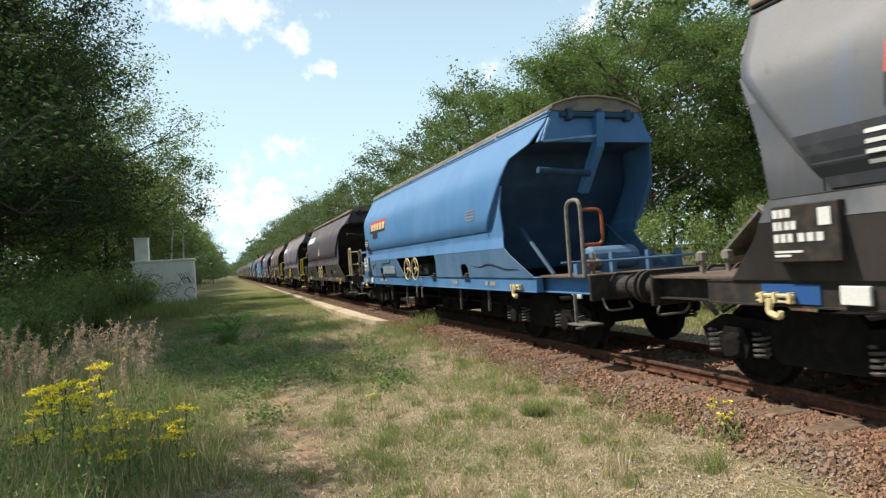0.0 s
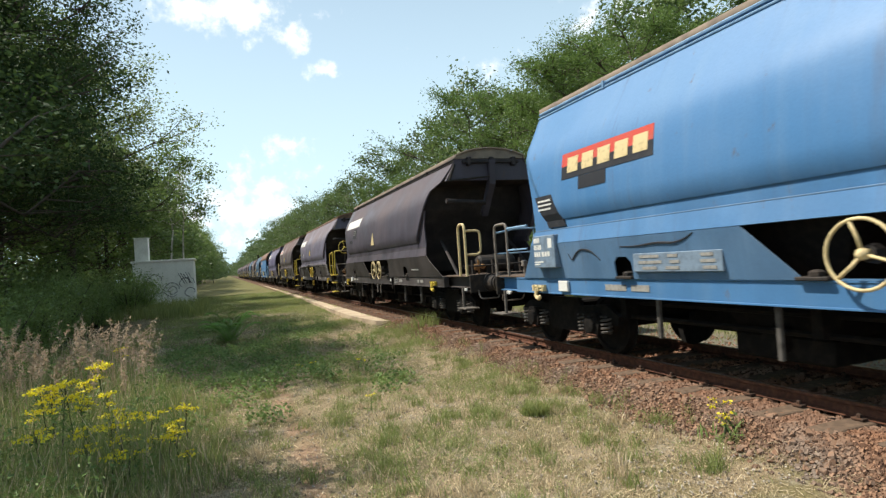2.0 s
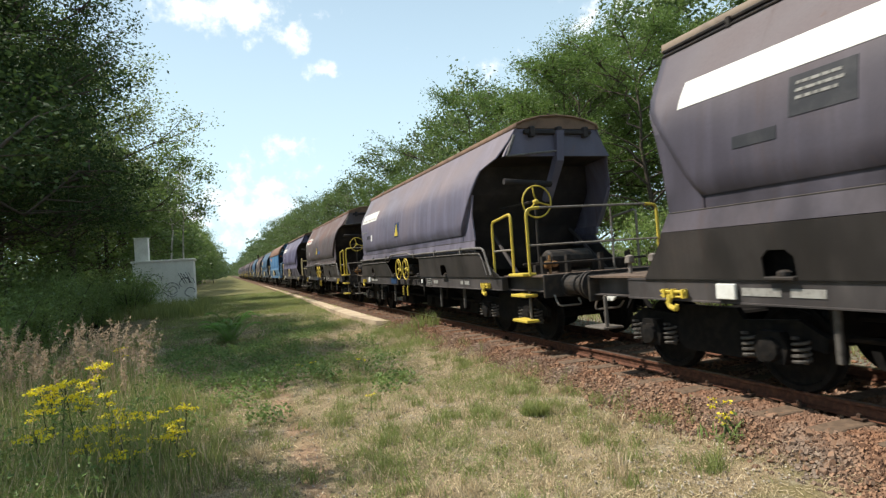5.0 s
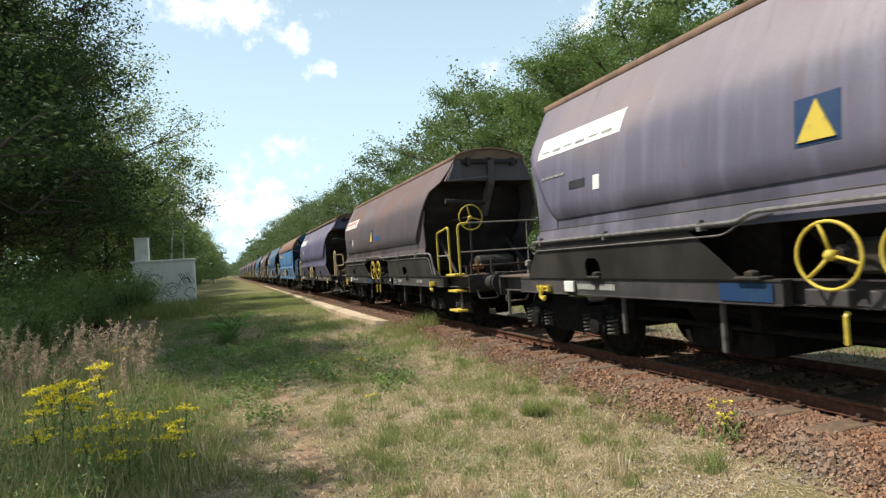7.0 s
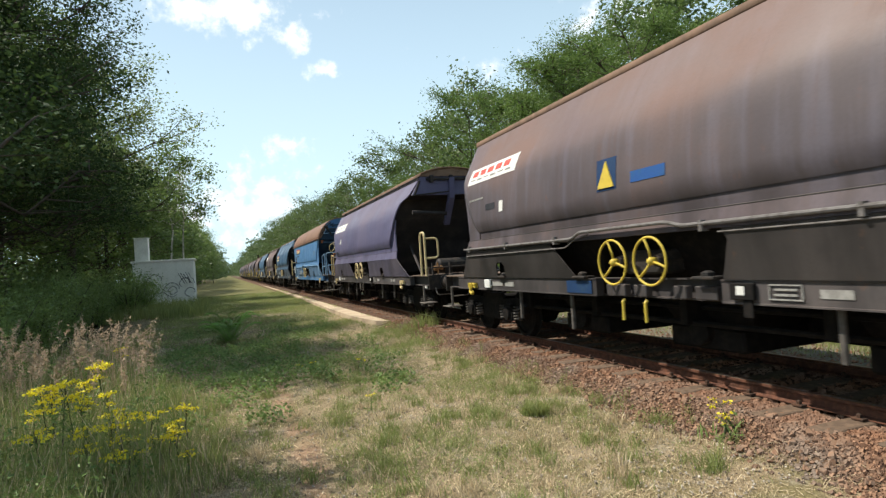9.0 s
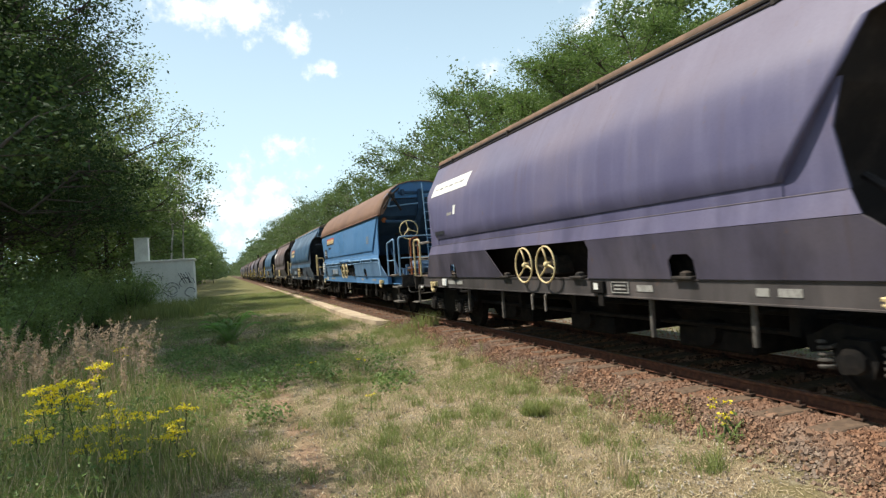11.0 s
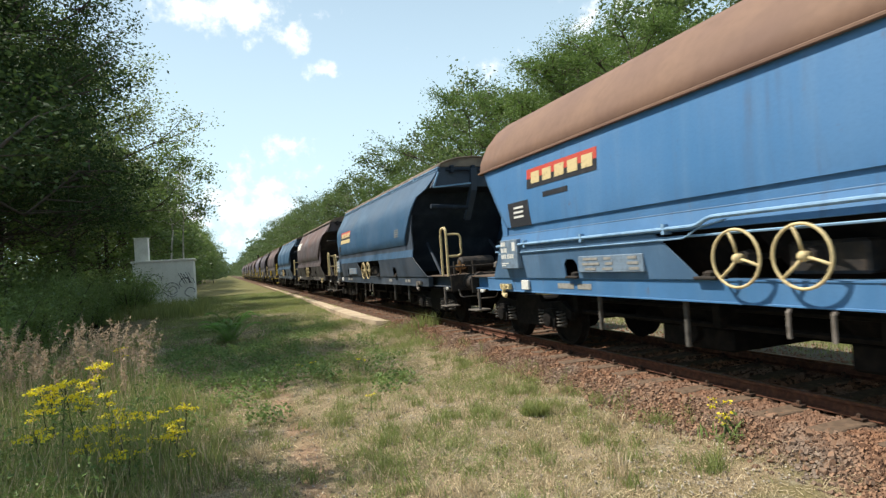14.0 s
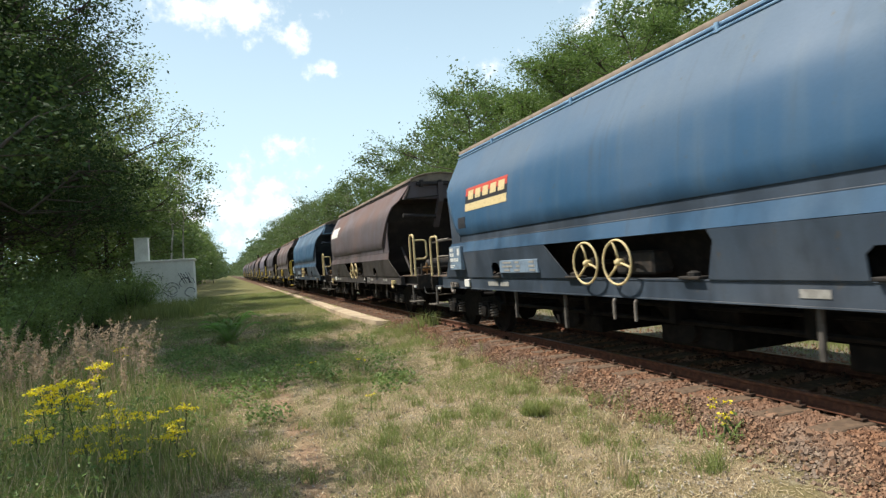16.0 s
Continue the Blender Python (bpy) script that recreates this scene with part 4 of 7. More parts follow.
def build_weeds():
    rng = np.random.default_rng(4)
    kinds = [make_ragwort(1, 1.0, 6), make_ragwort(2, 0.6, 3), make_ragwort(3, 0.32, 3), make_ragwort(4, 0.95, 5)]
    places = []
    tall = ((-1.93, 7.56, 0.95), (-1.84, 7.58, 0.9), (-1.69, 7.55, 0.98), (-1.56, 7.43, 0.92), (-1.73, 7.43, 0.85), (-1.7, 8.54, 0.95), (-1.65, 8.99, 0.95), (-2.06, 7.7, 0.8), (-1.4, 8.04, 0.75), (-1.93, 10.65, 0.9), (-1.93, 12.68, 0.85), (-1.32, 7.72, 0.62), (-1.13, 7.38, 0.6), (-0.85, 7.57, 0.58), (-0.55, 8.03, 0.55), (-0.68, 7.23, 0.5), (-0.58, 7.07, 0.46), (-0.63, 6.86, 0.44), (-0.77, 6.76, 0.46), (-1.05, 6.67, 0.5), (-0.91, 6.22, 0.45), (-1.05, 6.22, 0.45), (-1.36, 6.82, 0.6), (-1.23, 6.98, 0.6), (-1.34, 6.45, 0.5), (-0.46, 6.33, 0.35), (-1.74, 6.46, 0.7))
    for i, (x, y, h) in enumerate(tall):
        k = (0 if i % 2 else 3) if h > 0.7 else 1
        places.append((k, (x, y, rng.uniform(0, 6), h / (1.0, 0.6, 0.32, 0.95)[k], 1)))
    for x, y, h in ((2.25, 11.4, 0.32), (1.75, 8.09, 0.26), (4.48, 4.63, 0.3), (4.64, 4.55, 0.36), (4.57, 4.55, 0.26), (1.16, 11.7, 0.25), (2.48, 9.43, 0.1), (1.38, 11.74, 0.25)):
        places.append((2, (x, y, rng.uniform(0, 6), h / 0.32, 1)))
    plant_row(kinds, places, "flowering ragwort")
    # low leafy tufts
    for x, y, R, H, n, mat, lab in ((3.55, 6.75, 0.28, 0.2, 420, GREEN_GRASS, "fresh green grass tuft on dry turf"), (2.95, 7.2, 0.16, 0.08, 90, GREEN_GRASS, "small grass tuft on dry turf"),
                                   (4.9, 15.6, 0.9, 0.45, 260, GREEN_GRASS, "pale green weeds at the edge of the ballast"), (4.5, 4.72, 0.3, 0.2, 16, WEED, "weed at the edge of the ballast")):
        a = rng.uniform(0, 6.28, n)
        r = R * np.sqrt(rng.random(n)) * 0.6
        xs, ys = x + r * np.cos(a), y + r * np.sin(a)
        g = part("plant_tuft", blades("plant_tuft", xs, ys, H * rng.uniform(0.5, 1.1, n), np.full(n, 0.014 + 0.012 * (mat is WEED)), rng.uniform(0.2, 0.9, n), rng, mat), mat)
        tagged(g, lab, "plant")
    # bracken: arching fronds with leaflets on both sides
    fern = tagged(new("fern"), "bright green bracken clump in the turf", "fern")
    for i in range(18):
        a, reach, top = i * 2.4, rng.uniform(0.45, 0.85), rng.uniform(0.45, 0.8)
        t = np.linspace(0.12, 1, 24)
        mid = np.stack([np.cos(a) * reach * t, np.sin(a) * reach * t, top * np.sin(np.pi * 0.62 * t)], 1)
        side = np.array([-np.sin(a), np.cos(a), 0.0])
        V = []
        for s in (-1, 1):
            w = 0.17 * np.sin(np.pi * np.clip(t * 0.9 + 0.08, 0, 1))[:, None]
            V.append(np.stack([mid, mid + side * s * w * 0.5 + [0, 0, 0.012], mid + side * s * w - [0, 0, 0.03], mid + side * s * w * 0.5 + np.array([np.cos(a), np.sin(a), 0]) * 0.035], 1))
        V = np.concatenate(V)
        part("frond", mesh_np("frond", V.reshape(-1, 3), np.arange(len(V) * 4).reshape(-1, 4), FERN), FERN, fern)
    fern.matrix_basis = pose(0.0, 18.8, float(height(0.0, 18.8))) @ Matrix.Scale(1.2, 4)
    n = 15000
    cx, cy = rng.uniform(-1.6, 3.4, 150), 8.5 * (24 / 8.5) ** rng.random(150)
    cx[:60], cy[:60] = rng.uniform(-1.3, 1.6, 60), rng.uniform(10.5, 17, 60)
    k = rng.integers(0, 150, n)
    x, y = cx[k] + rng.normal(0, 0.16, n), cy[k] + rng.normal(0, 0.2, n)
    p = np.stack([x, y, height(x, y) + rng.uniform(0.02, 0.2, n)], 1)
    lv, lf = leaf_cloud(p, np.full(n, 0.06), rng, 0.5, 0.6)
    g = part("low_brambles", mesh_np("low_brambles", lv, lf, WEED), WEED)
    tagged(g, "low bramble and nettle leaves creeping over turf", "undergrowth", kind="stuff")


build_weeds()

# ---- hut, crossing, signals, shed ----


def build_hut():
    conc = worn("whitewashed_concrete", (0.87, 0.85, 0.79), (0.70, 0.67, 0.60), 0.9, 0, 1.6, (0.45, 0.78), 0.2)
    hut = tagged(new("relay_hut"), "small flat-roofed whitewashed hut with graffiti and a chimney", "hut")
    bm = bmesh.new()
    box(bm, -1.9, 1.9, 0, 3.0, 0, 3.3, 0.02)
    part("wall", bm, conc, hut)
    bm = bmesh.new()
    box(bm, -2.0, 2.0, -0.1, 3.1, 3.304, 3.44, 0.02)
    part("roof", bm, conc, hut, "flat concrete roof slab")
    bm = bmesh.new()
    box(bm, -1.8, -0.95, 0.6, 1.5, 3.444, 5.0, 0.02)
    chim = part("chimney", bm, conc, hut, "square rendered chimney")
    bm = bmesh.new()
    box(bm, -1.84, -0.91, 0.56, 1.54, 5.004, 5.06, 0.01)
    part("cap", bm, conc, chim)
    rng = random.Random(3)
    bm = bmesh.new()
    for cx, cz, s, turn in ((0.45, 1.35, 0.42, 5.4), (0.5, 1.3, 0.24, 6.2), (1.3, 1.75, 0.3, 4.0), (1.6, 1.1, 0.28, 4.6), (-0.6, 2.0, 0.4, 4.2), (-0.2, 0.8, 0.35, 3.6)):
        pts = [(cx + s * math.cos(a) * (1 + 0.2 * math.sin(2.3 * a + s)), -0.012, cz + s * math.sin(a) * 1.15) for a in (turn * i / 22 for i in range(23))]
        tube(bm, pts, 0.02, 5)
    for i in range(9):
        x, z = (0.9, 2.5) if i < 5 else (-1.5, 2.3)
        x += 0.16 * (i % 5)
        tube(bm, bend([(x, -0.012, z - rng.uniform(0, 0.15)), (x + 0.2, -0.012, z - 0.45), (x + 0.28, -0.012, z - 0.3 - rng.uniform(0, 0.5)), (x + 0.4, -0.012, z - 0.8)], 0.15), 0.024 if i < 3 else 0.015, 5)
    part("graffiti", bm, BLACK_PAINT, hut, "scrawled black graffiti lines")
    hut.matrix_basis = pose(-4.05, 45.0, -0.5, 0, 0, 0)


build_hut()


def build_crossing():
    sand = worn("pale_sandy_concrete", (0.50, 0.40, 0.28), (0.34, 0.26, 0.18), 0.95, 0, 1.1, (0.4, 0.7), 0.3)
    bm = bmesh.new()
    outline = [(4.45, 18.9), (4.7, 18.5), (5.05, 18.2), (5.07, 30), (5.07, 60), (5.05, 110), (4.8, 110), (4.62, 60), (4.45, 36), (4.22, 27), (4.2, 22)]
    prism(bm, outline, "z", -0.55, -0.215)
    p = part("pavement", bm, sand)
    tagged(p, "pale sandy strip of old platform beside the track", "pavement", kind="structure")


build_crossing()


def build_signal(x, y, h):
    s = tagged(new("signal_post"), "small dark railway signal on a grey post", "railway signal")
    bm = bmesh.new()
    tube(bm, [(0, 0, 0), (0, 0, h)], 0.09, 8)
    part("post", bm, GREY_STEEL, s)
    bm = bmesh.new()
    box(bm, -0.3, 0.3, -0.15, 0.15, h, h + 1.1, 0.04)
    head = part("signal_head", bm, BLACK_STEEL, s)
    for z in (0.3, 0.75):
        bm = bmesh.new()
        lathe(bm, (0, -0.15, h + z), (0, -1, 0), [(0, 0.12), (0.18, 0.12), (0.18, 0.1), (0.02, 0.1)], 10)
        part("lens_hood", bm, BLACK_STEEL, head)
    s.matrix_basis = pose(x, y, -0.45)


def build_marker():
    m = tagged(new("marker_stone"), "white painted concrete marker stone in the verge", "marker stone")
    bm = bmesh.new()
    box(bm, -0.15, 0.15, -0.12, 0.12, 0, 0.5, 0.03)
    part("stone_block", bm, WHITE_PAINT, m)
    bm = bmesh.new()
    box(bm, -0.165, 0.165, -0.135, 0.135, 0.504, 0.55, 0.02)
    part("stone_cap", bm, WHITE_PAINT, m)
    m.matrix_basis = pose(11.6, 8.15, -0.5, 0, 0, 12)


build_marker()
build_signal(-3.3, 165.0, 4.0)
build_signal(9.3, 190.0, 6.5)


def build_shed():
    n = Nodes("red_clay_tile", 0.95)
    c = n.mix(n.each(), (0.085, 0.038, 0.026), (0.19, 0.075, 0.045))
    tile = n.colour(n.mix(n.remap(n.noise(7, 6), 0.4, 0.7, 0, 0.6), c, (0.07, 0.05, 0.04))).bump(n.noise(40, 3), 0.4, 0.005).m
    brick = worn("old_brick_wall", (0.28, 0.14, 0.09), (0.18, 0.10, 0.07), 0.9, 0, 5, (0.4, 0.7), 0.4)
    wood = worn("grey_weathered_board", (0.17, 0.16, 0.145), (0.09, 0.08, 0.07), 0.9, 0, 6, (0.4, 0.7), 0.4)
    shed = tagged(new("shed"), "low shed with a red pantile roof half hidden by shrubs", "shed")
    bm = bmesh.new()
    box(bm, 0.3, 2.7, 0.25, 5.25, 0, 1.64)
    part("wall", bm, brick, shed)
    roof = part("roof", prism(bmesh.new(), [(0.1, 1.66), (1.5, 2.8), (2.9, 1.66), (2.9, 1.76), (1.5, 2.9), (0.1, 1.76)], "y", 0, 5.5), wood, shed)
    # one pantile, laid in courses on the slope that faces the track
    k = 7
    pts = [(0.22 * (i / (k - 1)), 0.03 * math.sin(2 * math.pi * i / (k - 1))) for i in range(k)]
    bm = bmesh.new()
    for lo, hi in ((0.0, 0.012),):
        A = [bm.verts.new((-0.17, y, z + 0.05)) for y, z in pts]
        B = [bm.verts.new((0.17, y, z + 0.02)) for y, z in pts]
        C = [bm.verts.new((-0.17, y, z + 0.02)) for y, z in pts]
        for i in range(k - 1):
            bm.faces.new((A[i], A[i + 1], B[i + 1], B[i]))
            bm.faces.new((A[i + 1], A[i], C[i], C[i + 1]))
    me = bpy.data.meshes.new("roof_tile")
    bm.to_mesh(me)
    bm.free()
    me.materials.append(tile)
    for r in range(6):
        f = (r + 0.5) / 6
        for c in range(20):
            o = new("roof_tile", me)
            o.parent = roof
            o.location = (0.1 + 1.4 * f, 0.1 + c * 0.265, 1.765 + 1.14 * f)
            o.rotation_euler = (0, -math.atan2(1.14, 1.4), 0)
            o.scale = (1, 1.2, 1)
    for y in (0.0, 5.5):
        bm = bmesh.new()
        tube(bm, [(0.05, y, 1.74), (1.5, y, 2.94)], 0.07, 6)
        part("verge_board", bm, wood, shed, "grey weathered verge board")
    shed.matrix_basis = pose(18.5, 10.1, -0.5, 0, 0, 90)
    rng = np.random.default_rng(6)
    spots = np.stack([rng.uniform(0.1, 1.3, 26), rng.uniform(0.2, 4.2, 26) ** 1.0], 1)
    k = rng.integers(0, 26, 5200)
    u = spots[k] + rng.normal(0, 1, (5200, 2)) * [0.16, 0.22]
    p = np.stack([18.5 - u[:, 1], 10.1 + u[:, 0], -0.5 + 1.8 + 0.81 * np.clip(u[:, 0] - 0.1, -0.1, 1.4) + rng.random(5200) * 0.22], 1)
    lv, lf = leaf_cloud(p, np.full(5200, 0.09), rng, 0.6, 0.5)
    tagged(part("roof_creeper", mesh_np("roof_creeper", lv, lf, SHRUB_LEAF), SHRUB_LEAF), "green creeper trailing over the tiled shed roof", "creeper", kind="stuff")


build_shed()

# ---- wagons ----
LEN = 15.85  # between the headstocks, of the design being built; y = 0 is the leading one


class Kit:
    """The meshes of one design of wagon, built once and set up for each wagon in its own colours."""

    def __init__(self):
        self.rows = []

    def add(self, name, bm, role, under=None, label="", smooth=False, at=None):
        if not isinstance(bm, bpy.types.Mesh):
            me = bpy.data.meshes.new(name)
            bmesh.ops.recalc_face_normals(bm, faces=bm.faces)
            bm.to_mesh(me)
            bm.free()
        else:
            me = bm
        if not me.materials:
            me.materials.append(GREY_STEEL)
        if smooth:
            me.shade_smooth()
        self.rows.append((name, me, role, under, label, at))
        return len(self.rows) - 1

    def empty(self, name, at, label=""):
        self.rows.append((name, None, None, None, label, at))
        return len(self.rows) - 1

    def set_up(self, thing, colours, without=()):
        made, turning = [], []
        for name, me, role, under, label, at in self.rows:
            if name in without:
                made.append(None)
                continue
            ob = new(name, me)
            ob.parent = thing if under is None else made[under]
            if at is not None:
                ob.matrix_basis = at
            if me is not None:
                ob.material_slots[0].link = "OBJECT"
                ob.material_slots[0].material = colours[role]
            if label:
                ob["label"] = label
            if name == "wheelset":
                turning.append(ob)
            made.append(ob)
        return turning


# half cross-section of the hopper, from the roof's edge down to the belt rail: z and half width
SIDE_Z = [4.03, 3.8, 3.52, 3.37, 3.2, 3.05, 2.85, 2.6, 2.35, 2.2, 2.1]
SIDE_X = [0.92, 1.05, 1.21, 1.30, 1.39, 1.44, 1.475, 1.505, 1.525, 1.515, 1.47]
FRONT_Z = [4.03, 3.5, 3.27, 2.9, 2.5, 1.97, 1.75, 1.5, 1.27, 1.2]
FRONT_Y = [1.47, 1.62, 1.85, 2.6, 2.7, 2.58, 2.47, 2.12, 1.66, 1.52]
REAR_Y = [1.40, 1.47, 1.52, 1.7, 1.8, 1.88, 1.8, 1.65, 1.43, 1.35]
TARP_FRONT = [2.0, 2.1, 2.3, 2.42, 2.44, 2.38, 2.26, 1.95, 1.6, 1.5]
LONG, SHORT = 15.85, 15.0
TARP_Z, TARP_X = [3.30, 3.0, 2.6, 2.3, 2.1], [1.42, 1.45, 1.475, 1.485, 1.48]


COVERED = False  # true while the design with the rolling cover is built


def front(z):
    return float(np.interp(-z, [-a for a in FRONT_Z], TARP_FRONT if COVERED else FRONT_Y))


def rear(z):
    return LEN - float(np.interp(-z, [-a for a in FRONT_Z], REAR_Y))


def half(z, tarp=False):
    zs, xs = (TARP_Z, TARP_X) if tarp else (SIDE_Z, SIDE_X)
    return float(np.interp(-z, [-a for a in zs], xs))


def sheet(y0, y1, z0, z1, out=0.006, tarp=False, skew=0.0, thick=0.004):
    """A thin plate that lies on the near side of the hopper, following its curve."""
    bm = bmesh.new()
    k = 5
    rows = []
    for d in (out, -0.01):
        rows.append([[bm.verts.new((-half(z, tarp) - d, y + skew * (z - z0), z)) for z in (z0 + (z1 - z0) * i / k for i in range(k + 1))] for y in (y0, y1)])
    A, B = rows
    for i in range(k):
        bm.faces.new((A[0][i], A[1][i], A[1][i + 1], A[0][i + 1]))
    for s in (0, 1):
        for i in range(k):
            bm.faces.new((A[s][i], A[s][i + 1], B[s][i + 1], B[s][i]))
    for i in (0, k):
        bm.faces.new((A[0][i], A[1][i], B[1][i], B[0][i]))
    return bm


def skirt_mesh(side, band, back=False):
    """The lower side sheet between belt rail and sole bar, with its bay and notches cut out."""
    bm = bmesh.new()
    sign = 1 if side > 0 else -1

    def quad(*yz):
        bm.faces.new([bm.verts.new((sign * ramp(z, [1.2, 1.74, 1.95], [1.425, 1.50, 1.445]), y, z)) for y, z in yz])

    if band:
        quad((front(1.95), 1.95), (front(1.74), 1.74), (rear(1.74), 1.74), (rear(1.95), 1.95))
    else:
        a, b = (11.55, 11.9) if back else (4.35, 4.75)
        quad((a, 1.74), (a, 1.42), (a + 0.08, 1.49), (b - 0.08, 1.49), (b, 1.42), (b, 1.74))
    if not band and not back:
        quad((front(1.74), 1.74), (front(1.6), 1.6), (3.2, 1.6), (3.2, 1.74))
        quad((front(1.6), 1.6), (front(1.205), 1.205), (3.2, 1.205), (3.2, 1.6))
        quad((3.2, 1.74), (3.2, 1.6), (3.2, 1.205), (a, 1.205), (a, 1.42), (a, 1.74))
        quad((b, 1.74), (b, 1.42), (b, 1.205), (6.45, 1.205), (6.3, 1.62), (6.36, 1.74))
    if back:
        quad((9.8, 1.74), (9.2, 1.205), (a, 1.205), (a, 1.42), (a, 1.74))
        ys = b
        quad((ys, 1.74), (ys, 1.42), (ys, 1.205), (rear(1.205), 1.205), (rear(1.6), 1.6), (rear(1.74), 1.74))
    bmesh.ops.remove_doubles(bm, verts=bm.verts, dist=0.0005)
    bmesh.ops.solidify(bm, geom=list(bm.faces), thickness=0.02)
    return bm


def hand_wheel(centre, axis=(-1, 0, 0), r=0.29):
    bm = bmesh.new()
    c, d = Vector(centre), Vector(axis).normalized()
    u = Vector((0, 0, 1))
    v = d.cross(u)
    tube(bm, [c + (u * math.cos(a) + v * math.sin(a)) * r for a in (2 * math.pi * i / 28 for i in range(28))], 0.016, 7, closed=True)
    for i in range(3):
        a = 2 * math.pi * i / 3 + 0.25
        e = (u * math.cos(a) + v * math.sin(a))
        tube(bm, [c - d * 0.03 + e * 0.03, c - d * 0.03 + e * 0.15, c + e * r], 0.016, 6)
    lathe(bm, c - d * 0.09, d, [(0, 0.045), (0.08, 0.05), (0.11, 0.03)], 10)
    return bm


def bogie_kit(kit, y):
    """A two-axle bogie: side frames, springs, axle boxes, wheelsets."""
    b = kit.empty("bogie", Matrix.Translation((0, y, 0)), "black two-axle bogie with coil springs")
    for s in (-1, 1):
        bm = bmesh.new()
        prism(bm, [(-1.45, 0.62), (-1.15, 0.78), (-0.5, 0.74), (-0.4, 0.86), (0.4, 0.86), (0.5, 0.74), (1.15, 0.78), (1.45, 0.62), (1.42, 0.48), (1.2, 0.52), (0.62, 0.52), (0.42, 0.32), (-0.42, 0.32), (-0.62, 0.52), (-1.2, 0.52), (-1.42, 0.48)], "x", s * 0.98, s * 1.06)
        kit.add("side_frame", bm, "under", b)
        for a in (-0.9, 0.9):
            bm = bmesh.new()
            prism(bm, [(a - 0.15, 0.34), (a + 0.15, 0.34), (a + 0.2, 0.5), (a + 0.13, 0.66), (a - 0.13, 0.66), (a - 0.2, 0.5)], "x", s * 1.07, s * 1.17)
            lathe(bm, (s * 1.17, a, 0.48), (s, 0, 0), [(0, 0.13), (0.05, 0.12), (0.06, 0.06)], 12)
            kit.add("axle_box", bm, "boxes", b, "dusty cast axle box")
            for q in (-0.3, 0.3):
                bm = bmesh.new()
                pts = [(s * 1.1 + 0.075 * math.cos(t), a + q + 0.075 * math.sin(t), 0.36 + 0.26 * t / (2 * math.pi * 4.5)) for t in (2 * math.pi * i / 9 for i in range(41))]
                tube(bm, pts, 0.018, 5)
                kit.add("coil_spring", bm, "springs", b, "pale grey coil spring")
    bm = bmesh.new()
    box(bm, -1.0, 1.0, -0.28, 0.28, 0.42, 0.8, 0.03)
    kit.add("bolster", bm, "black", b)
    for a in (-0.9, 0.9):
        bm = bmesh.new()
        for s in (-1, 1):
            lathe(bm, (s * 0.68, 0, 0), (s, 0, 0), [(0, 0.48), (0.02, 0.46), (0.03, 0.455), (0.135, 0.455), (0.135, 0.4), (0.1, 0.38), (0.09, 0.16), (0.14, 0.12), (0.14, 0.0)], 26)
        lathe(bm, (-1.05, 0, 0), (1, 0, 0), [(0, 0.08), (2.1, 0.08)], 10)
        kit.add("wheelset", bm, "wheels", b, "", False, Matrix.Translation((0, a, 0.46)))


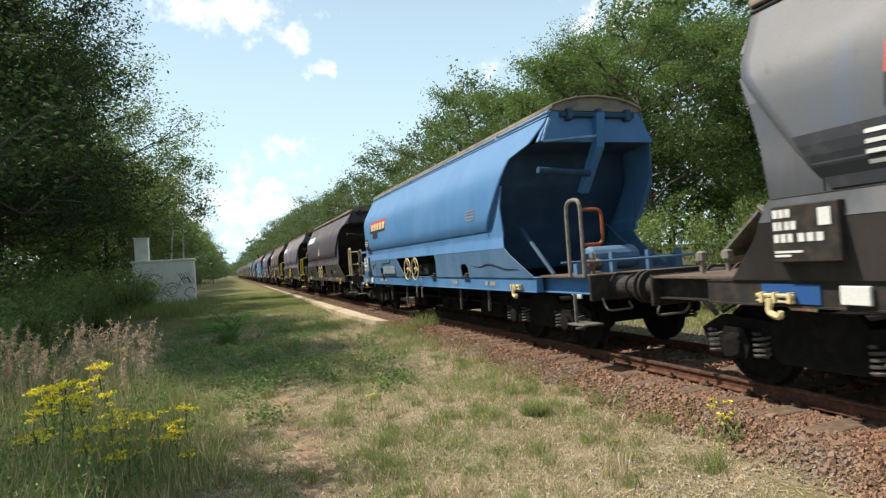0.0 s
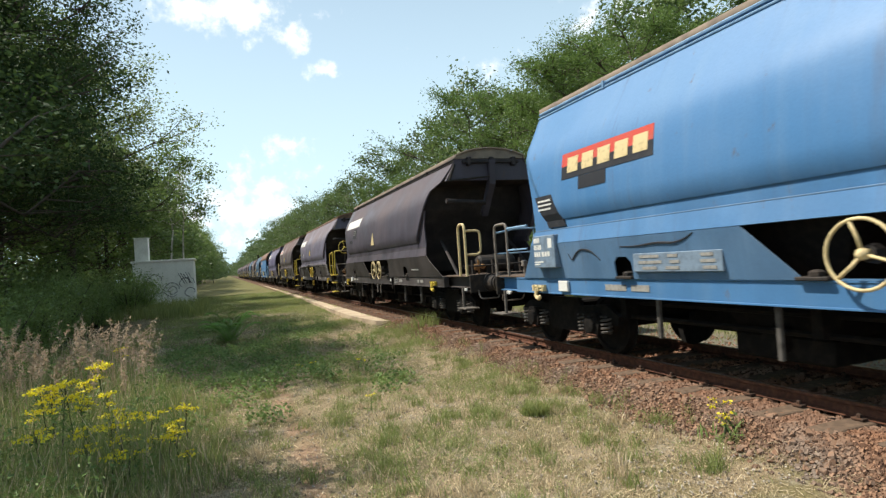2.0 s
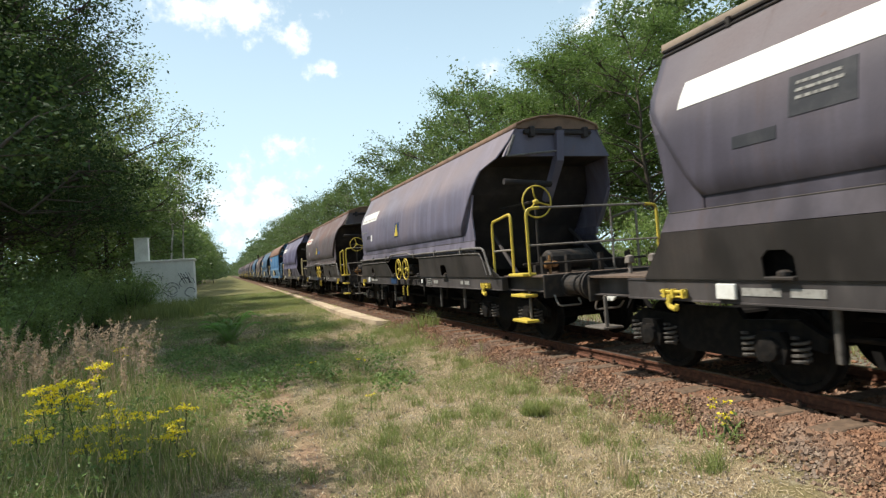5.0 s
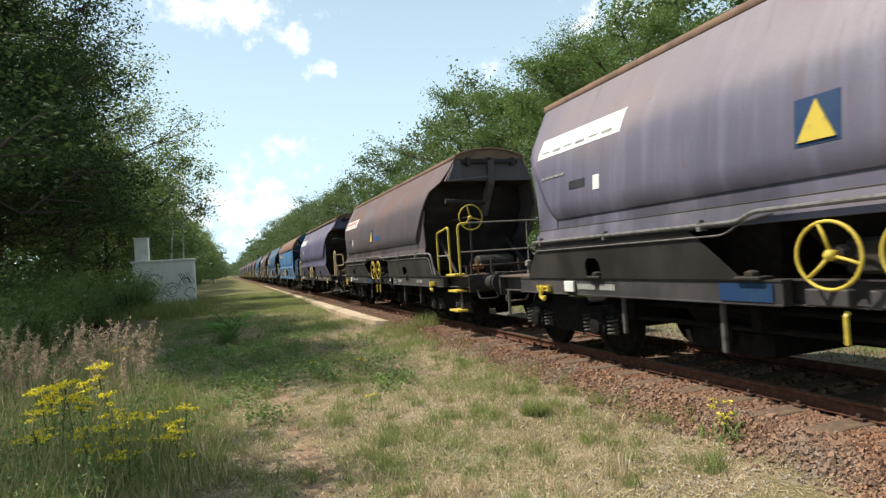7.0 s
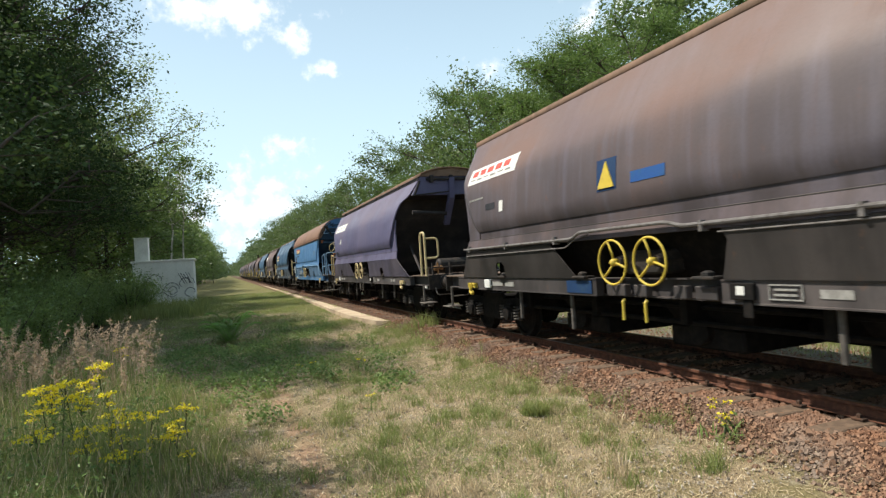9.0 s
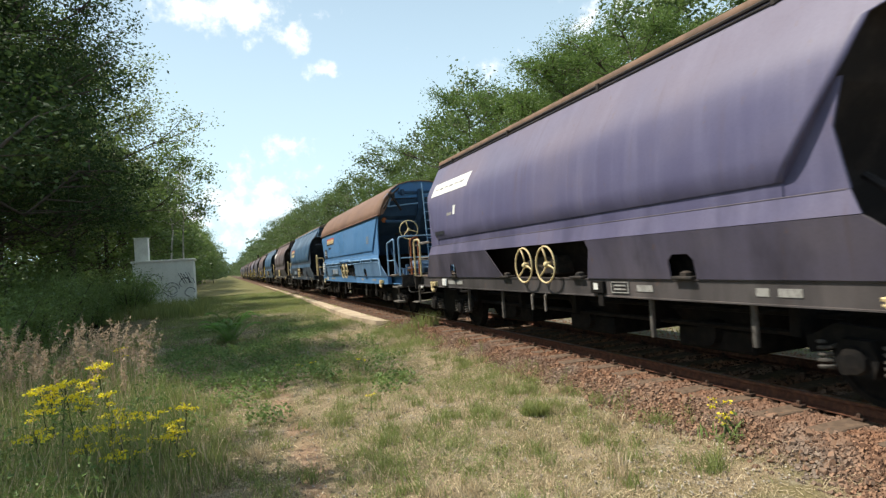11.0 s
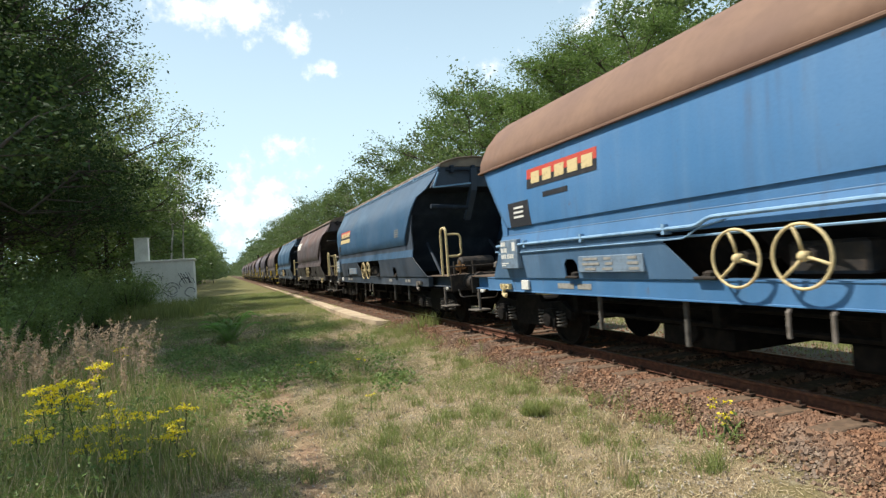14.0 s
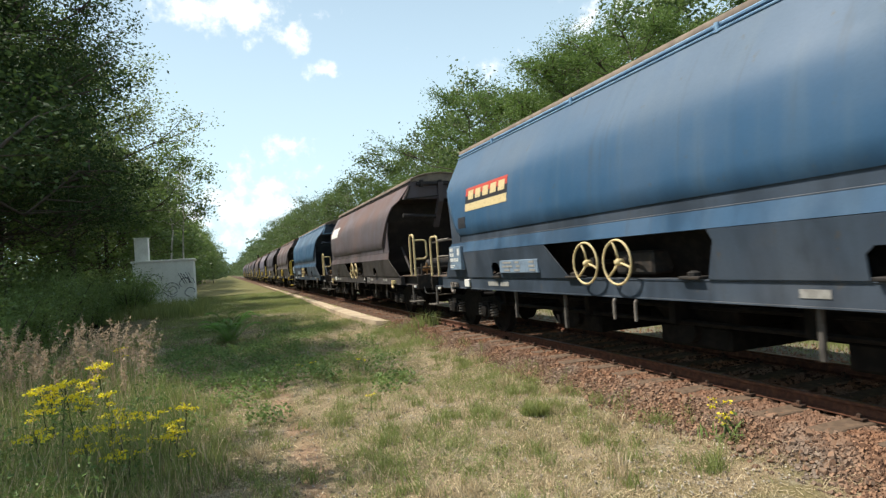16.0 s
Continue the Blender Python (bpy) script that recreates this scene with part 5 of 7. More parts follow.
def build_kit(kind):
    """kind: plain, railed (pipe along the side, yellow fittings, end wheel) or tarp (rolling cover, ladder)."""
    global LEN, COVERED
    kit = Kit()
    tarp = COVERED = kind == "tarp"
    LEN = LONG if kind in ("plain", "tarp") else SHORT
    zs = TARP_Z if tarp else SIDE_Z
    def crease(z, lead, s=-1):
        """The slanted fold where the bulged side ends and the flat corner plate begins."""
        if not lead and tarp:
            return LEN - float(np.interp(-z, [-4.03, -3.28, -2.1], [1.0, 1.1, 2.1]))
        if not lead:
            return LEN - float(np.interp(-z, [-4.03, -3.28, -2.1], [1.40, 1.55, 2.42]))
        if s > 0 and not tarp:
            return float(np.interp(-z, [-4.03, -3.5, -3.3, -2.85, -2.4, -2.1], [1.47, 1.6, 1.8, 1.95, 2.25, 2.45]))
        if tarp:
            return float(np.interp(-z, [-3.3, -2.1], [2.31, 3.12]))
        return float(np.interp(-z, [-4.03, -3.56, -3.48, -3.37, -3.1, -2.85, -2.5, -2.1], [1.47, 1.62, 1.95, 2.42, 2.5, 2.66, 2.9, 3.18]))

    def plate(z):
        return float(np.interp(-z, [-3.28, -2.9, -1.97], [half(3.28, tarp) - 0.004, 1.425, 1.452]))

    # side sheets
    for s in (-1, 1):
        bm = bmesh.new()
        grid = []
        for inner in (0.0, 0.025):
            rows = []
            for z in zs:
                f, r = crease(z, True, s), crease(z, False)
                rows.append([bm.verts.new((s * (half(z, tarp) - inner), f + (r - f) * t, z)) for t in (0, 0.01, 0.06, 0.2, 0.35, 0.5, 0.65, 0.8, 0.94, 0.99, 1)])
            grid.append(rows)
        for rows in grid:
            for A, B in zip(rows, rows[1:]):
                for i in range(10):
                    bm.faces.new((A[i], A[i + 1], B[i + 1], B[i]))
        for i in (0, 10):
            for k in range(len(zs) - 1):
                bm.faces.new((grid[0][k][i], grid[0][k + 1][i], grid[1][k + 1][i], grid[1][k][i]))
        kit.add("side_sheet", bm, "paint", smooth=True)
        for lead in (True, False):
            levels = [3.2, 3.05] * (tarp or not lead) + [2.9, 2.7, 2.5, 2.3, 2.1, 1.96]
            bm = bmesh.new()
            rows = []
            for z in levels:
                e, c = (front(z) if lead else rear(z)), crease(z, lead, s)
                e = min(e, c - 0.004) if lead else max(e, c + 0.004)
                rows.append([bm.verts.new((s * a, y, z)) for a, y in ((plate(z) - 0.03, e), (plate(z), e), (plate(z), c + (0.004 if lead else -0.004)), (half(z, tarp) - 0.004, c + (0.012 if lead else -0.012)))])
            for A, B in zip(rows, rows[1:]):
                for i in range(3):
                    bm.faces.new((A[i], A[i + 1], B[i + 1], B[i]))
            kit.add("corner_plate", bm, "plate_paint", None, "flat corner plate with a slanted fold")
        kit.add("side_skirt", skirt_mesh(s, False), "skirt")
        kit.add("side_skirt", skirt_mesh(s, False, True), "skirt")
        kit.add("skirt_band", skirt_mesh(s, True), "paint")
        bm = bmesh.new()
        box(bm, *sorted((s * 1.40, s * 1.452)), crease(2.1, True, s) - 0.002, crease(2.1, False) + 0.002, 1.96, 2.12)
        kit.add("belt_plate", bm, "plate_paint")
        # belt rail and gutter
        bm = bmesh.new()
        box(bm, *sorted((s * 1.44, s * 1.468)), front(1.97) + 0.02, rear(1.97) - 0.02, 1.945, 1.965, 0.005)
        kit.add("belt_rail", bm, "skirt")
        if not tarp:
            bm = bmesh.new()
            tube(bm, [(s * 0.95, 1.5, 4.02), (s * 0.95, LEN - 1.42, 4.02)], 0.022, 6)
            tube(bm, [(s * 0.98, 1.5, 3.95), (s * 0.98, LEN - 1.42, 3.95)], 0.014, 6)
            for y in (3.5, 6.5, 9.5, 12.5):
                box(bm, *sorted((s * 0.93, s * 1.0)), y, y + 0.05, 3.93, 4.04)
            kit.add("cover_rail", bm, "trim")
        else:
            bm = bmesh.new()
            tube(bm, [(s * 1.49, 2.6, 1.68), (s * 1.49, LEN - 1.6, 1.68)], 0.014, 6)
            kit.add("pipe", bm, "trim")
            bm = bmesh.new()
            box(bm, *sorted((s * 1.43, s * 1.485)), 2.0, LEN - 1.0, 3.225, 3.265, 0.008)
            kit.add("cover_edge", bm, "roof", None, "stiff lower edge of the cover")
    # roof
    bm = bmesh.new()
    if tarp:
        prof = [(-1.44, 3.24), (-1.39, 3.48), (-1.24, 3.78), (-1.0, 4.06), (-0.73, 4.25), (-0.38, 4.34), (0, 4.36), (0.38, 4.34), (0.73, 4.25), (1.0, 4.06), (1.24, 3.78), (1.39, 3.48), (1.44, 3.24)]
        y0, y1 = 1.98, LEN - 0.98
    else:
        prof = [(-0.93, 4.045), (-0.92, 4.13), (-0.7, 4.21), (-0.4, 4.28), (0, 4.31), (0.4, 4.28), (0.7, 4.21), (0.92, 4.13), (0.93, 4.045)]
        y0, y1 = 1.44, LEN - 1.36
    ins = [(a * 0.975, b - 0.03) for a, b in prof]
    stations = np.linspace(y0, y1, 14)
    L = [[bm.verts.new((a, y, b + (0.003 * math.sin(y * 3.1) if tarp and 0 < i < len(prof) - 1 else 0))) for i, (a, b) in enumerate(prof)] for y in stations]
    I = [[bm.verts.new((a, y, b)) for a, b in ins] for y in stations]
    for rows in (L, I):
        for A, B in zip(rows, rows[1:]):
            for i in range(len(prof) - 1):
                bm.faces.new((A[i], A[i + 1], B[i + 1], B[i]))
    for A, B in ((L[0], I[0]), (L[-1], I[-1])):
        for i in range(len(prof) - 1):
            bm.faces.new((A[i], A[i + 1], B[i + 1], B[i]))
    for i in (0, -1):
        for k in range(len(stations) - 1):
            bm.faces.new((L[k][i], L[k + 1][i], I[k + 1][i], I[k][i]))
    kit.add("roof", bm, "roof", smooth=not tarp or True)
    # end walls: an upright top plate, then a slope down into the hopper
    for s, fn in ((1, front), (-1, rear)):
        bm = bmesh.new()
        top = 3.28 if tarp else 4.03
        lip = fn(4.03) + s * 0.05
        levels = [(top, lip) if not tarp else (3.78, lip), (3.5, lip + s * 0.08) if not tarp else (3.76, lip + s * 0.03), (3.3, lip + s * 0.32) if not tarp else (3.2, lip + s * 0.2), (2.6, lip + s * 1.1), (1.9, lip + s * 1.75), (1.3, lip + s * 2.2)]
        if s > 0 and not tarp:
            levels = [(4.03, lip), (3.5, lip + 0.08), (3.45, lip + 0.92), (2.9, lip + 1.2), (2.2, lip + 1.72), (1.3, lip + 2.2)]
        rows = [[bm.verts.new((x * (min(half(z, tarp), 1.45, 1.2 if tarp and z > 3.5 else 2) - 0.03), y, z)) for x in (-1, -0.33, 0.33, 1)] for z, y in levels[1:]]
        hood = bmesh.new()
        prism(hood, [(x * (half(z, tarp) - 0.028), z) for x, z in ((-1, levels[1][0]), (1, levels[1][0]), (1, levels[0][0]), (-1, levels[0][0]))], "y", *sorted((lip - s * 0.01, lip + s * 0.08)))
        if not tarp:
            kit.add("end_hood", hood, "plate_paint", None, "upright top plate of the wagon end")
        else:
            hood.free()
        for A, B in zip(rows, rows[1:]):
            for i in range(3):
                bm.faces.new((A[i], A[i + 1], B[i + 1], B[i]))
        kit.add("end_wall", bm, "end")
        bm = bmesh.new()
        if tarp:
            prism(bm, [q for q in prof if q[1] > 3.7], "y", *sorted((lip - s * 0.02, lip + s * 0.03)))
        else:
            prism(bm, [(a * 0.96, b - 0.012) for a, b in prof], "y", *sorted((fn(4.03) + s * 0.01, fn(4.03) + s * 0.04)))
        kit.add("roof_end", bm, "roof" if not tarp else "paint")
        if tarp:
            for q in (-1, 1):
                bm = bmesh.new()
                prism(bm, [(q * 0.98, 4.0), (q * 1.22, 3.76), (q * 1.385, 3.46), (q * 1.43, 3.24), (q * 1.3, 3.26), (q * 1.1, 3.6), (q * 0.86, 3.78)], "y", *sorted((lip - s * 0.03, lip + s * 0.02)))
                kit.add("cover_flap", bm, "roof", None, "brown canvas flap closing the cover's end")
        bm = bmesh.new()
        q = [(lip - s * 0.16, 3.98), (lip - s * 0.08, 3.4), (lip + s * 0.5, 2.65), (lip + s * 0.62, 2.7), (lip + s * 0.06, 3.5), (lip + s * 0.0, 3.98)]
        prism(bm, q, "x", -0.08, 0.08)
        kit.add("end_column", bm, "end" if tarp else "plate_paint")
        bm = bmesh.new()
        box(bm, -0.75, 0.75, *sorted((lip - s * 0.1, lip)), 3.92, 4.0, 0.01)
        for x in (-0.6, 0.0, 0.6):
            box(bm, x - 0.05, x + 0.05, *sorted((lip - s * 0.14, lip)), 3.86, 4.06, 0.01)
        kit.add("cover_hinge", bm, "end")
        bm = bmesh.new()
        tube(bm, [(-1.12, lip - s * 0.02, 3.5), (-0.1, lip - s * 0.12, 3.58)], 0.022, 6)
        tube(bm, [(-0.95, lip - s * 0.02, 3.9), (-1.12, lip - s * 0.02, 3.5)], 0.03, 6)
        kit.add("brace", bm, "trim")
        bm = bmesh.new()
        tube(bm, [(-1.2, lip + s * 0.05, 3.02), (-0.15, lip + s * 0.1, 2.96)], 0.06, 8)
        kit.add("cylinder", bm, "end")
        for x in (-1.0, 1.0):
            bm = bmesh.new()
            e = LEN if s < 0 else 0
            tube(bm, [(x * 0.95, fn(1.9) + s * 0.25, 2.1), (x * 1.0, fn(1.2) + s * 0.1, 1.22)], 0.04, 6)
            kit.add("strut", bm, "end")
    # underframe
    for s in (-1, 1):
        bm = bmesh.new()
        prism(bm, [(s * 1.18, 0.95), (s * 1.29, 0.95), (s * 1.29, 0.965), (s * 1.2, 0.972), (s * 1.2, 1.178), (s * 1.29, 1.185), (s * 1.29, 1.2), (s * 1.18, 1.2)], "y", 0.04, LEN - 0.04)
        sill = kit.add("sole_bar", bm, "sill")
        bm = bmesh.new()
        prism(bm, [(s * 1.294, 0.95), (s * 1.43, 0.95), (s * 1.43, 0.966), (s * 1.42, 0.97), (s * 1.42, 1.18), (s * 1.43, 1.184), (s * 1.43, 1.2), (s * 1.294, 1.2)], "y", 1.5, LEN - 1.0 if kind != "railed" else 6.5)
        kit.add("sill_plate", bm, "sill", sill)
        if kind == "railed":
            bm = bmesh.new()
            prism(bm, [(s * 1.294, 0.95), (s * 1.43, 0.95), (s * 1.43, 0.966), (s * 1.42, 0.97), (s * 1.42, 1.18), (s * 1.43, 1.184), (s * 1.43, 1.2), (s * 1.294, 1.2)], "y", 8.75, LEN - 1.0)
            kit.add("sill_plate", bm, "sill", sill)
            for y, w in ((6.75, 0.16), (7.15, 0.1), (7.85, 0.12), (8.35, 0.2)):
                bm = bmesh.new()
                box(bm, *sorted((s * 1.296, s * 1.4)), y - w, y + w, 0.97, 1.12, 0.01)
                kit.add("gear_cover", bm, "sill", sill)
    for e, s in ((0.0, 1), (LEN, -1)):
        bm = bmesh.new()
        box(bm, -1.37, 1.37, *sorted((e, e + s * 0.05)), 0.86, 1.24, 0.01)
        kit.add("headstock", bm, "frame")
        bm = bmesh.new()
        box(bm, -1.36, 1.36, *sorted((e + s * 0.05, e + s * ((1.5 if not tarp else 2.2) if s > 0 else 1.5))), 1.205, 1.23)
        kit.add("platform", bm, "deck", None, "worn grating end platform")
        for x in (-0.875, 0.875):
            bm = bmesh.new()
            lathe(bm, (x, e, 1.05), (0, -s, 0), [(0, 0.2), (0.04, 0.2), (0.05, 0.16), (0.3, 0.16), (0.31, 0.172), (0.35, 0.172), (0.36, 0.145), (0.54, 0.145), (0.555, 0.225), (0.6, 0.225), (0.615, 0.14), (0.62, 0.0)], 22)
            kit.add("buffer", bm, "frame", smooth=False)
        bm = bmesh.new()
        tube(bm, bend([(0, e, 1.0), (0, e - s * 0.35, 0.98), (0, e - s * 0.5, 0.8), (0, e - s * 0.35, 0.6)]), 0.035, 6)
        tube(bm, bend([(0.35, e, 0.95), (0.35, e - s * 0.3, 0.75), (0.3, e - s * 0.55, 0.6)]), 0.025, 6)
        kit.add("coupling", bm, "black")
        bm = bmesh.new()
        tube(bm, bend([(-1.2, e - s * 0.02, 0.9), (-1.2, e - s * 0.12, 0.72), (-0.75, e - s * 0.12, 0.72), (-0.75, e - s * 0.02, 0.82)]), 0.016, 6)
        kit.add("shunter_handle", bm, "handle")
        bm = bmesh.new()
        if kind != "railed":
            prism(bm, [(e + s * 0.34, 0.945), (e + s * 0.58, 0.945), (e + s * 0.5, 0.885), (e + s * 0.36, 0.885)], "x", -1.33, -1.3)
            kit.add("corner_tag", bm, "white", None, "pale plate hung below the corner")
        else:
            bm.free()
        # step under the corner
        bm = bmesh.new()
        if s > 0 and kind in ("railed", "tarp"):
            tube(bm, [(-1.33, 0.6, 0.44), (-1.33, 0.6, 0.96)], 0.025, 6)
            kit.add("step_post", bm, "step")
        else:
            box(bm, -1.5, -1.16, *sorted((e + s * 0.05, e + s * 0.5)), 0.5, 0.53, 0.008)
            tube(bm, [(-1.38, e + s * 0.42, 0.53), (-1.38, e + s * 0.42, 0.96)], 0.03, 6)
            kit.add("step", bm, "step")
    bm = bmesh.new()
    for x in (-0.35, 0.35):
        box(bm, x - 0.08, x + 0.08, 0.05, LEN - 0.05, 0.93, 1.18)
    kit.add("centre_sill", bm, "black")
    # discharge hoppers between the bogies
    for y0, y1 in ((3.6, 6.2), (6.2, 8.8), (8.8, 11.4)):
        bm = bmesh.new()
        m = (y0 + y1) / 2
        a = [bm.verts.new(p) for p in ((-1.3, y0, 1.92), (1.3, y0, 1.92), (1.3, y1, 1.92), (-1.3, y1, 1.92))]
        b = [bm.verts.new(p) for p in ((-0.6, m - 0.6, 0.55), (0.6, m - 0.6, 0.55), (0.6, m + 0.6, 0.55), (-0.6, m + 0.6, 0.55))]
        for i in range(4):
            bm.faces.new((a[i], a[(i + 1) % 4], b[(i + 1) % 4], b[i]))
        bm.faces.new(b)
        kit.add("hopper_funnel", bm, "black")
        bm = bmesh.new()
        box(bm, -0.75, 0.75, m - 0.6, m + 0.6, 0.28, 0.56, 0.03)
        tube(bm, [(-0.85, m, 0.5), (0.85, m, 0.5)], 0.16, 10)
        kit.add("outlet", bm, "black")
    # black sheets added behind the skirt's notches, standing in for shade
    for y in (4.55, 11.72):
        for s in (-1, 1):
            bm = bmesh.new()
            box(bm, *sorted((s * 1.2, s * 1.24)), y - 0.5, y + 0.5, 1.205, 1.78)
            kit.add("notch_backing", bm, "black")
    # brake rodding and pipes below the frame; the long box is added to hide the sunlit verge
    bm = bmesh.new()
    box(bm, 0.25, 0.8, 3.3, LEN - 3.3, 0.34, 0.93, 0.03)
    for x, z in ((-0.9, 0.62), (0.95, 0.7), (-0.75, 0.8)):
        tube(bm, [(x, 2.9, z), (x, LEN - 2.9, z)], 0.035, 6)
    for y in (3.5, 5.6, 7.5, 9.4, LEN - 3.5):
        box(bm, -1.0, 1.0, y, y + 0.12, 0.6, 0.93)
    kit.add("brake_rigging", bm, "black", None, "black brake rods and pipes with a filler box")
    # hanging bars and levers under the sill
    for y, h in ((3.75, 0.45), (5.3, 0.5), (9.6, 0.55), (11.3, 0.5)):
        bm = bmesh.new()
        box(bm, -1.30, -1.25, y, y + 0.06, 0.95 - h, 0.95, 0.008)
        kit.add("hanger", bm, "hanger", None, "pale dusty hanger bar")
    for y in (7.72, 8.16):
        bm = bmesh.new()
        tube(bm, [(-1.4, y, 0.93), (-1.43, y, 0.9), (-1.43, y, 0.66)], 0.022, 6)
        kit.add("lever", bm, "lever")
    for y, z in ((8.62, 1.42), (7.9, 1.42)) if LEN == LONG else ((8.2, 1.42), (7.47, 1.42)):
        kit.add("hand_wheel", hand_wheel((-1.53, y, z)), "wheel", None, "", True)
        bm = bmesh.new()
        lathe(bm, (-1.44, y, z), (1, 0, 0), [(0, 0.07), (0.1, 0.09), (0.12, 0.03), (0.6, 0.03)], 10)
        kit.add("gear_shaft", bm, "frame")
    bm = bmesh.new()
    box(bm, -1.33, -1.0, 7.45, 8.2, 1.25, 1.55, 0.03)
    kit.add("gearbox", bm, "frame")
    for y in (6.7, 9.1, 4.55, 11.72):
        bm = bmesh.new()
        box(bm, -1.49, -1.3, y - 0.16, y + 0.16, 1.2, 1.235, 0.008)
        lathe(bm, (-1.4, y, 1.235), (0, 0, 1), [(0, 0.07), (0.04, 0.07), (0.06, 0.03)], 8)
        kit.add("cushion_bracket", bm, "frame")
    # towing hooks
    for y in (2.1, LEN - 1.95):
        bm = bmesh.new()
        tube(bm, [(-1.47, y - 0.12, 1.06), (-1.47, y + 0.28, 1.06)], 0.02, 6)
        tube(bm, [(-1.47, y - 0.12, 1.0), (-1.47, y + 0.28, 1.01)], 0.012, 6)
        for d in (-0.1, 0.06, 0.2):
            box(bm, -1.5, -1.43, y + d, y + d + 0.035, 0.99, 1.09)
        tube(bm, bend([(-1.48, y + 0.12, 1.03), (-1.5, y + 0.14, 0.9), (-1.5, y + 0.02, 0.86), (-1.5, y + 0.0, 0.92)], 0.05), [0.04] + [0.032] * 10 + [0.022], 7)
        kit.add("towing_hook", bm, "hook", None, "painted cast towing hook")
    # brake gear on the leading platform
    bm = bmesh.new()
    lathe(bm, (-0.8, 0.95, 1.46), (1, 0, 0), [(0, 0.06), (0.03, 0.16), (0.08, 0.195), (0.9, 0.195), (0.95, 0.16), (0.98, 0.06)], 16)
    for y in (0.5, 1.2):
        tube(bm, [(-1.1, y, 1.42), (1.1, y, 1.42)], 0.02, 6)
    for x in (-1.0, -0.5, 0.2, 0.8):
        box(bm, x - 0.04, x + 0.04, 0.6, 0.68, 1.23, 1.55)
        box(bm, x - 0.1, x + 0.06, 0.75, 0.85, 1.23, 1.40)
    kit.add("brake_gear", bm, "gear", None, "air tank and brake valves on the platform")
    bm = bmesh.new()
    lathe(bm, (-1.02, 0.62, 1.4), (1, 0, 0), [(0, 0.03), (0.02, 0.075), (0.1, 0.085), (0.13, 0.04), (0.2, 0.04), (0.22, 0.06), (0.28, 0.05), (0.3, 0.02)], 10)
    tube(bm, [(-0.88, 0.62, 1.23), (-0.88, 0.62, 1.56)], 0.025, 6)
    kit.add("brass_valve", bm, "brass", None, "dull brass brake valve")
    for x in (-0.95, -0.55):
        bm = bmesh.new()
        lathe(bm, (x, LEN - 0.45, 1.24), (0, 0, 1), [(0, 0.03), (0.14, 0.03), (0.15, 0.07), (0.24, 0.06), (0.26, 0.02)], 8)
        kit.add("brake_valve", bm, "valve", None, "pale cast brake valve")
    # handrails
    if kind in ("plain", "short"):
        bm = bmesh.new()
        tube(bm, bend([(-1.38, 0.5, 1.22), (-1.38, 0.5, 2.36), (-1.38, 0.12, 2.36), (-1.38, 0.12, 1.22)], 0.16), 0.03, 8)
        kit.add("handrail", bm, "rails")
        bm = bmesh.new()
        tube(bm, bend([(-1.37, 0.12, 1.68), (-1.02, 0.12, 1.68), (-1.02, 0.12, 2.2), (-1.37, 0.12, 2.2)], 0.12), 0.026, 8)
        kit.add("handrail", bm, "second_rail")
        bm = bmesh.new()
        e = LEN - 0.08
        tube(bm, bend([(-1.36, e - 0.52, 1.22), (-1.36, e - 0.52, 2.2), (-1.36, e, 2.2), (-1.36, e, 1.22)], 0.12), 0.026, 8)
        kit.add("rear_handrail", bm, "rails")
        bm = bmesh.new()
        tube(bm, bend([(-1.36, e, 2.05), (-0.9, e, 2.12), (0.9, e, 2.12), (1.36, e, 2.05)], 0.1), 0.02, 6)
        tube(bm, [(-1.36, e, 1.65), (1.36, e, 1.65)], 0.016, 6)
        tube(bm, [(-1.36, e - 0.52, 1.7), (-1.36, LEN - 1.35, 1.7)], 0.016, 6)
        tube(bm, [(-1.36, e - 0.52, 2.1), (-1.36, LEN - 1.4, 2.1)], 0.02, 6)
        for x in (-0.5, 0.4, 1.36):
            tube(bm, [(x, e, 1.23), (x, e, 2.1)], 0.016, 6)
        kit.add("rear_railing", bm, "rails_far")
    else:
        far = 0.2 if tarp else 0.3
        tail, head, nose = (1.5, 0.67, 0.14) if tarp else (1.86, 1.05, 0.45)
        bm = bmesh.new()
        tube(bm, bend([(-1.38, tail, 1.22), (-1.38, tail, 2.26), (-1.38, head, 2.36), (-1.38, head, 1.22)], 0.1), 0.026, 8)
        kit.add("handrail", bm, "rails")
        bm = bmesh.new()
        tube(bm, bend([(-1.38, nose, 1.22), (-1.38, nose, 2.38), (-1.12, nose, 2.4)], 0.1), 0.028, 8)
        kit.add("corner_rail", bm, "rails")
        bm = bmesh.new()
        tube(bm, bend([(1.38, nose, 1.22), (1.38, nose, 2.38), (1.12, nose, 2.4)], 0.1), 0.028, 8)
        kit.add("corner_rail", bm, "rails")
        bm = bmesh.new()
        tube(bm, [(-1.12, nose, 2.4), (1.12, nose, 2.4)], 0.02, 8)
        kit.add("top_rail", bm, "rails_far")
        for name, pts, r in (("cross_bar", [(-1.36, nose, 1.75), (1.36, nose, 1.75)], 0.018),
                             ("far_handrail", bend([(1.38, tail, 1.22), (1.38, tail, 2.26), (1.38, head, 2.36), (1.38, head, 1.22)], 0.1), 0.024),
                             ("side_bar", [(-1.38, tail, 1.7), (-1.38, head, 1.7)], 0.018), ("upright_bar", [(0.35, nose, 1.22), (0.35, nose, 2.4)], 0.016)):
            kit.add(name, tube(bmesh.new(), pts, r, 6), "rails_far")
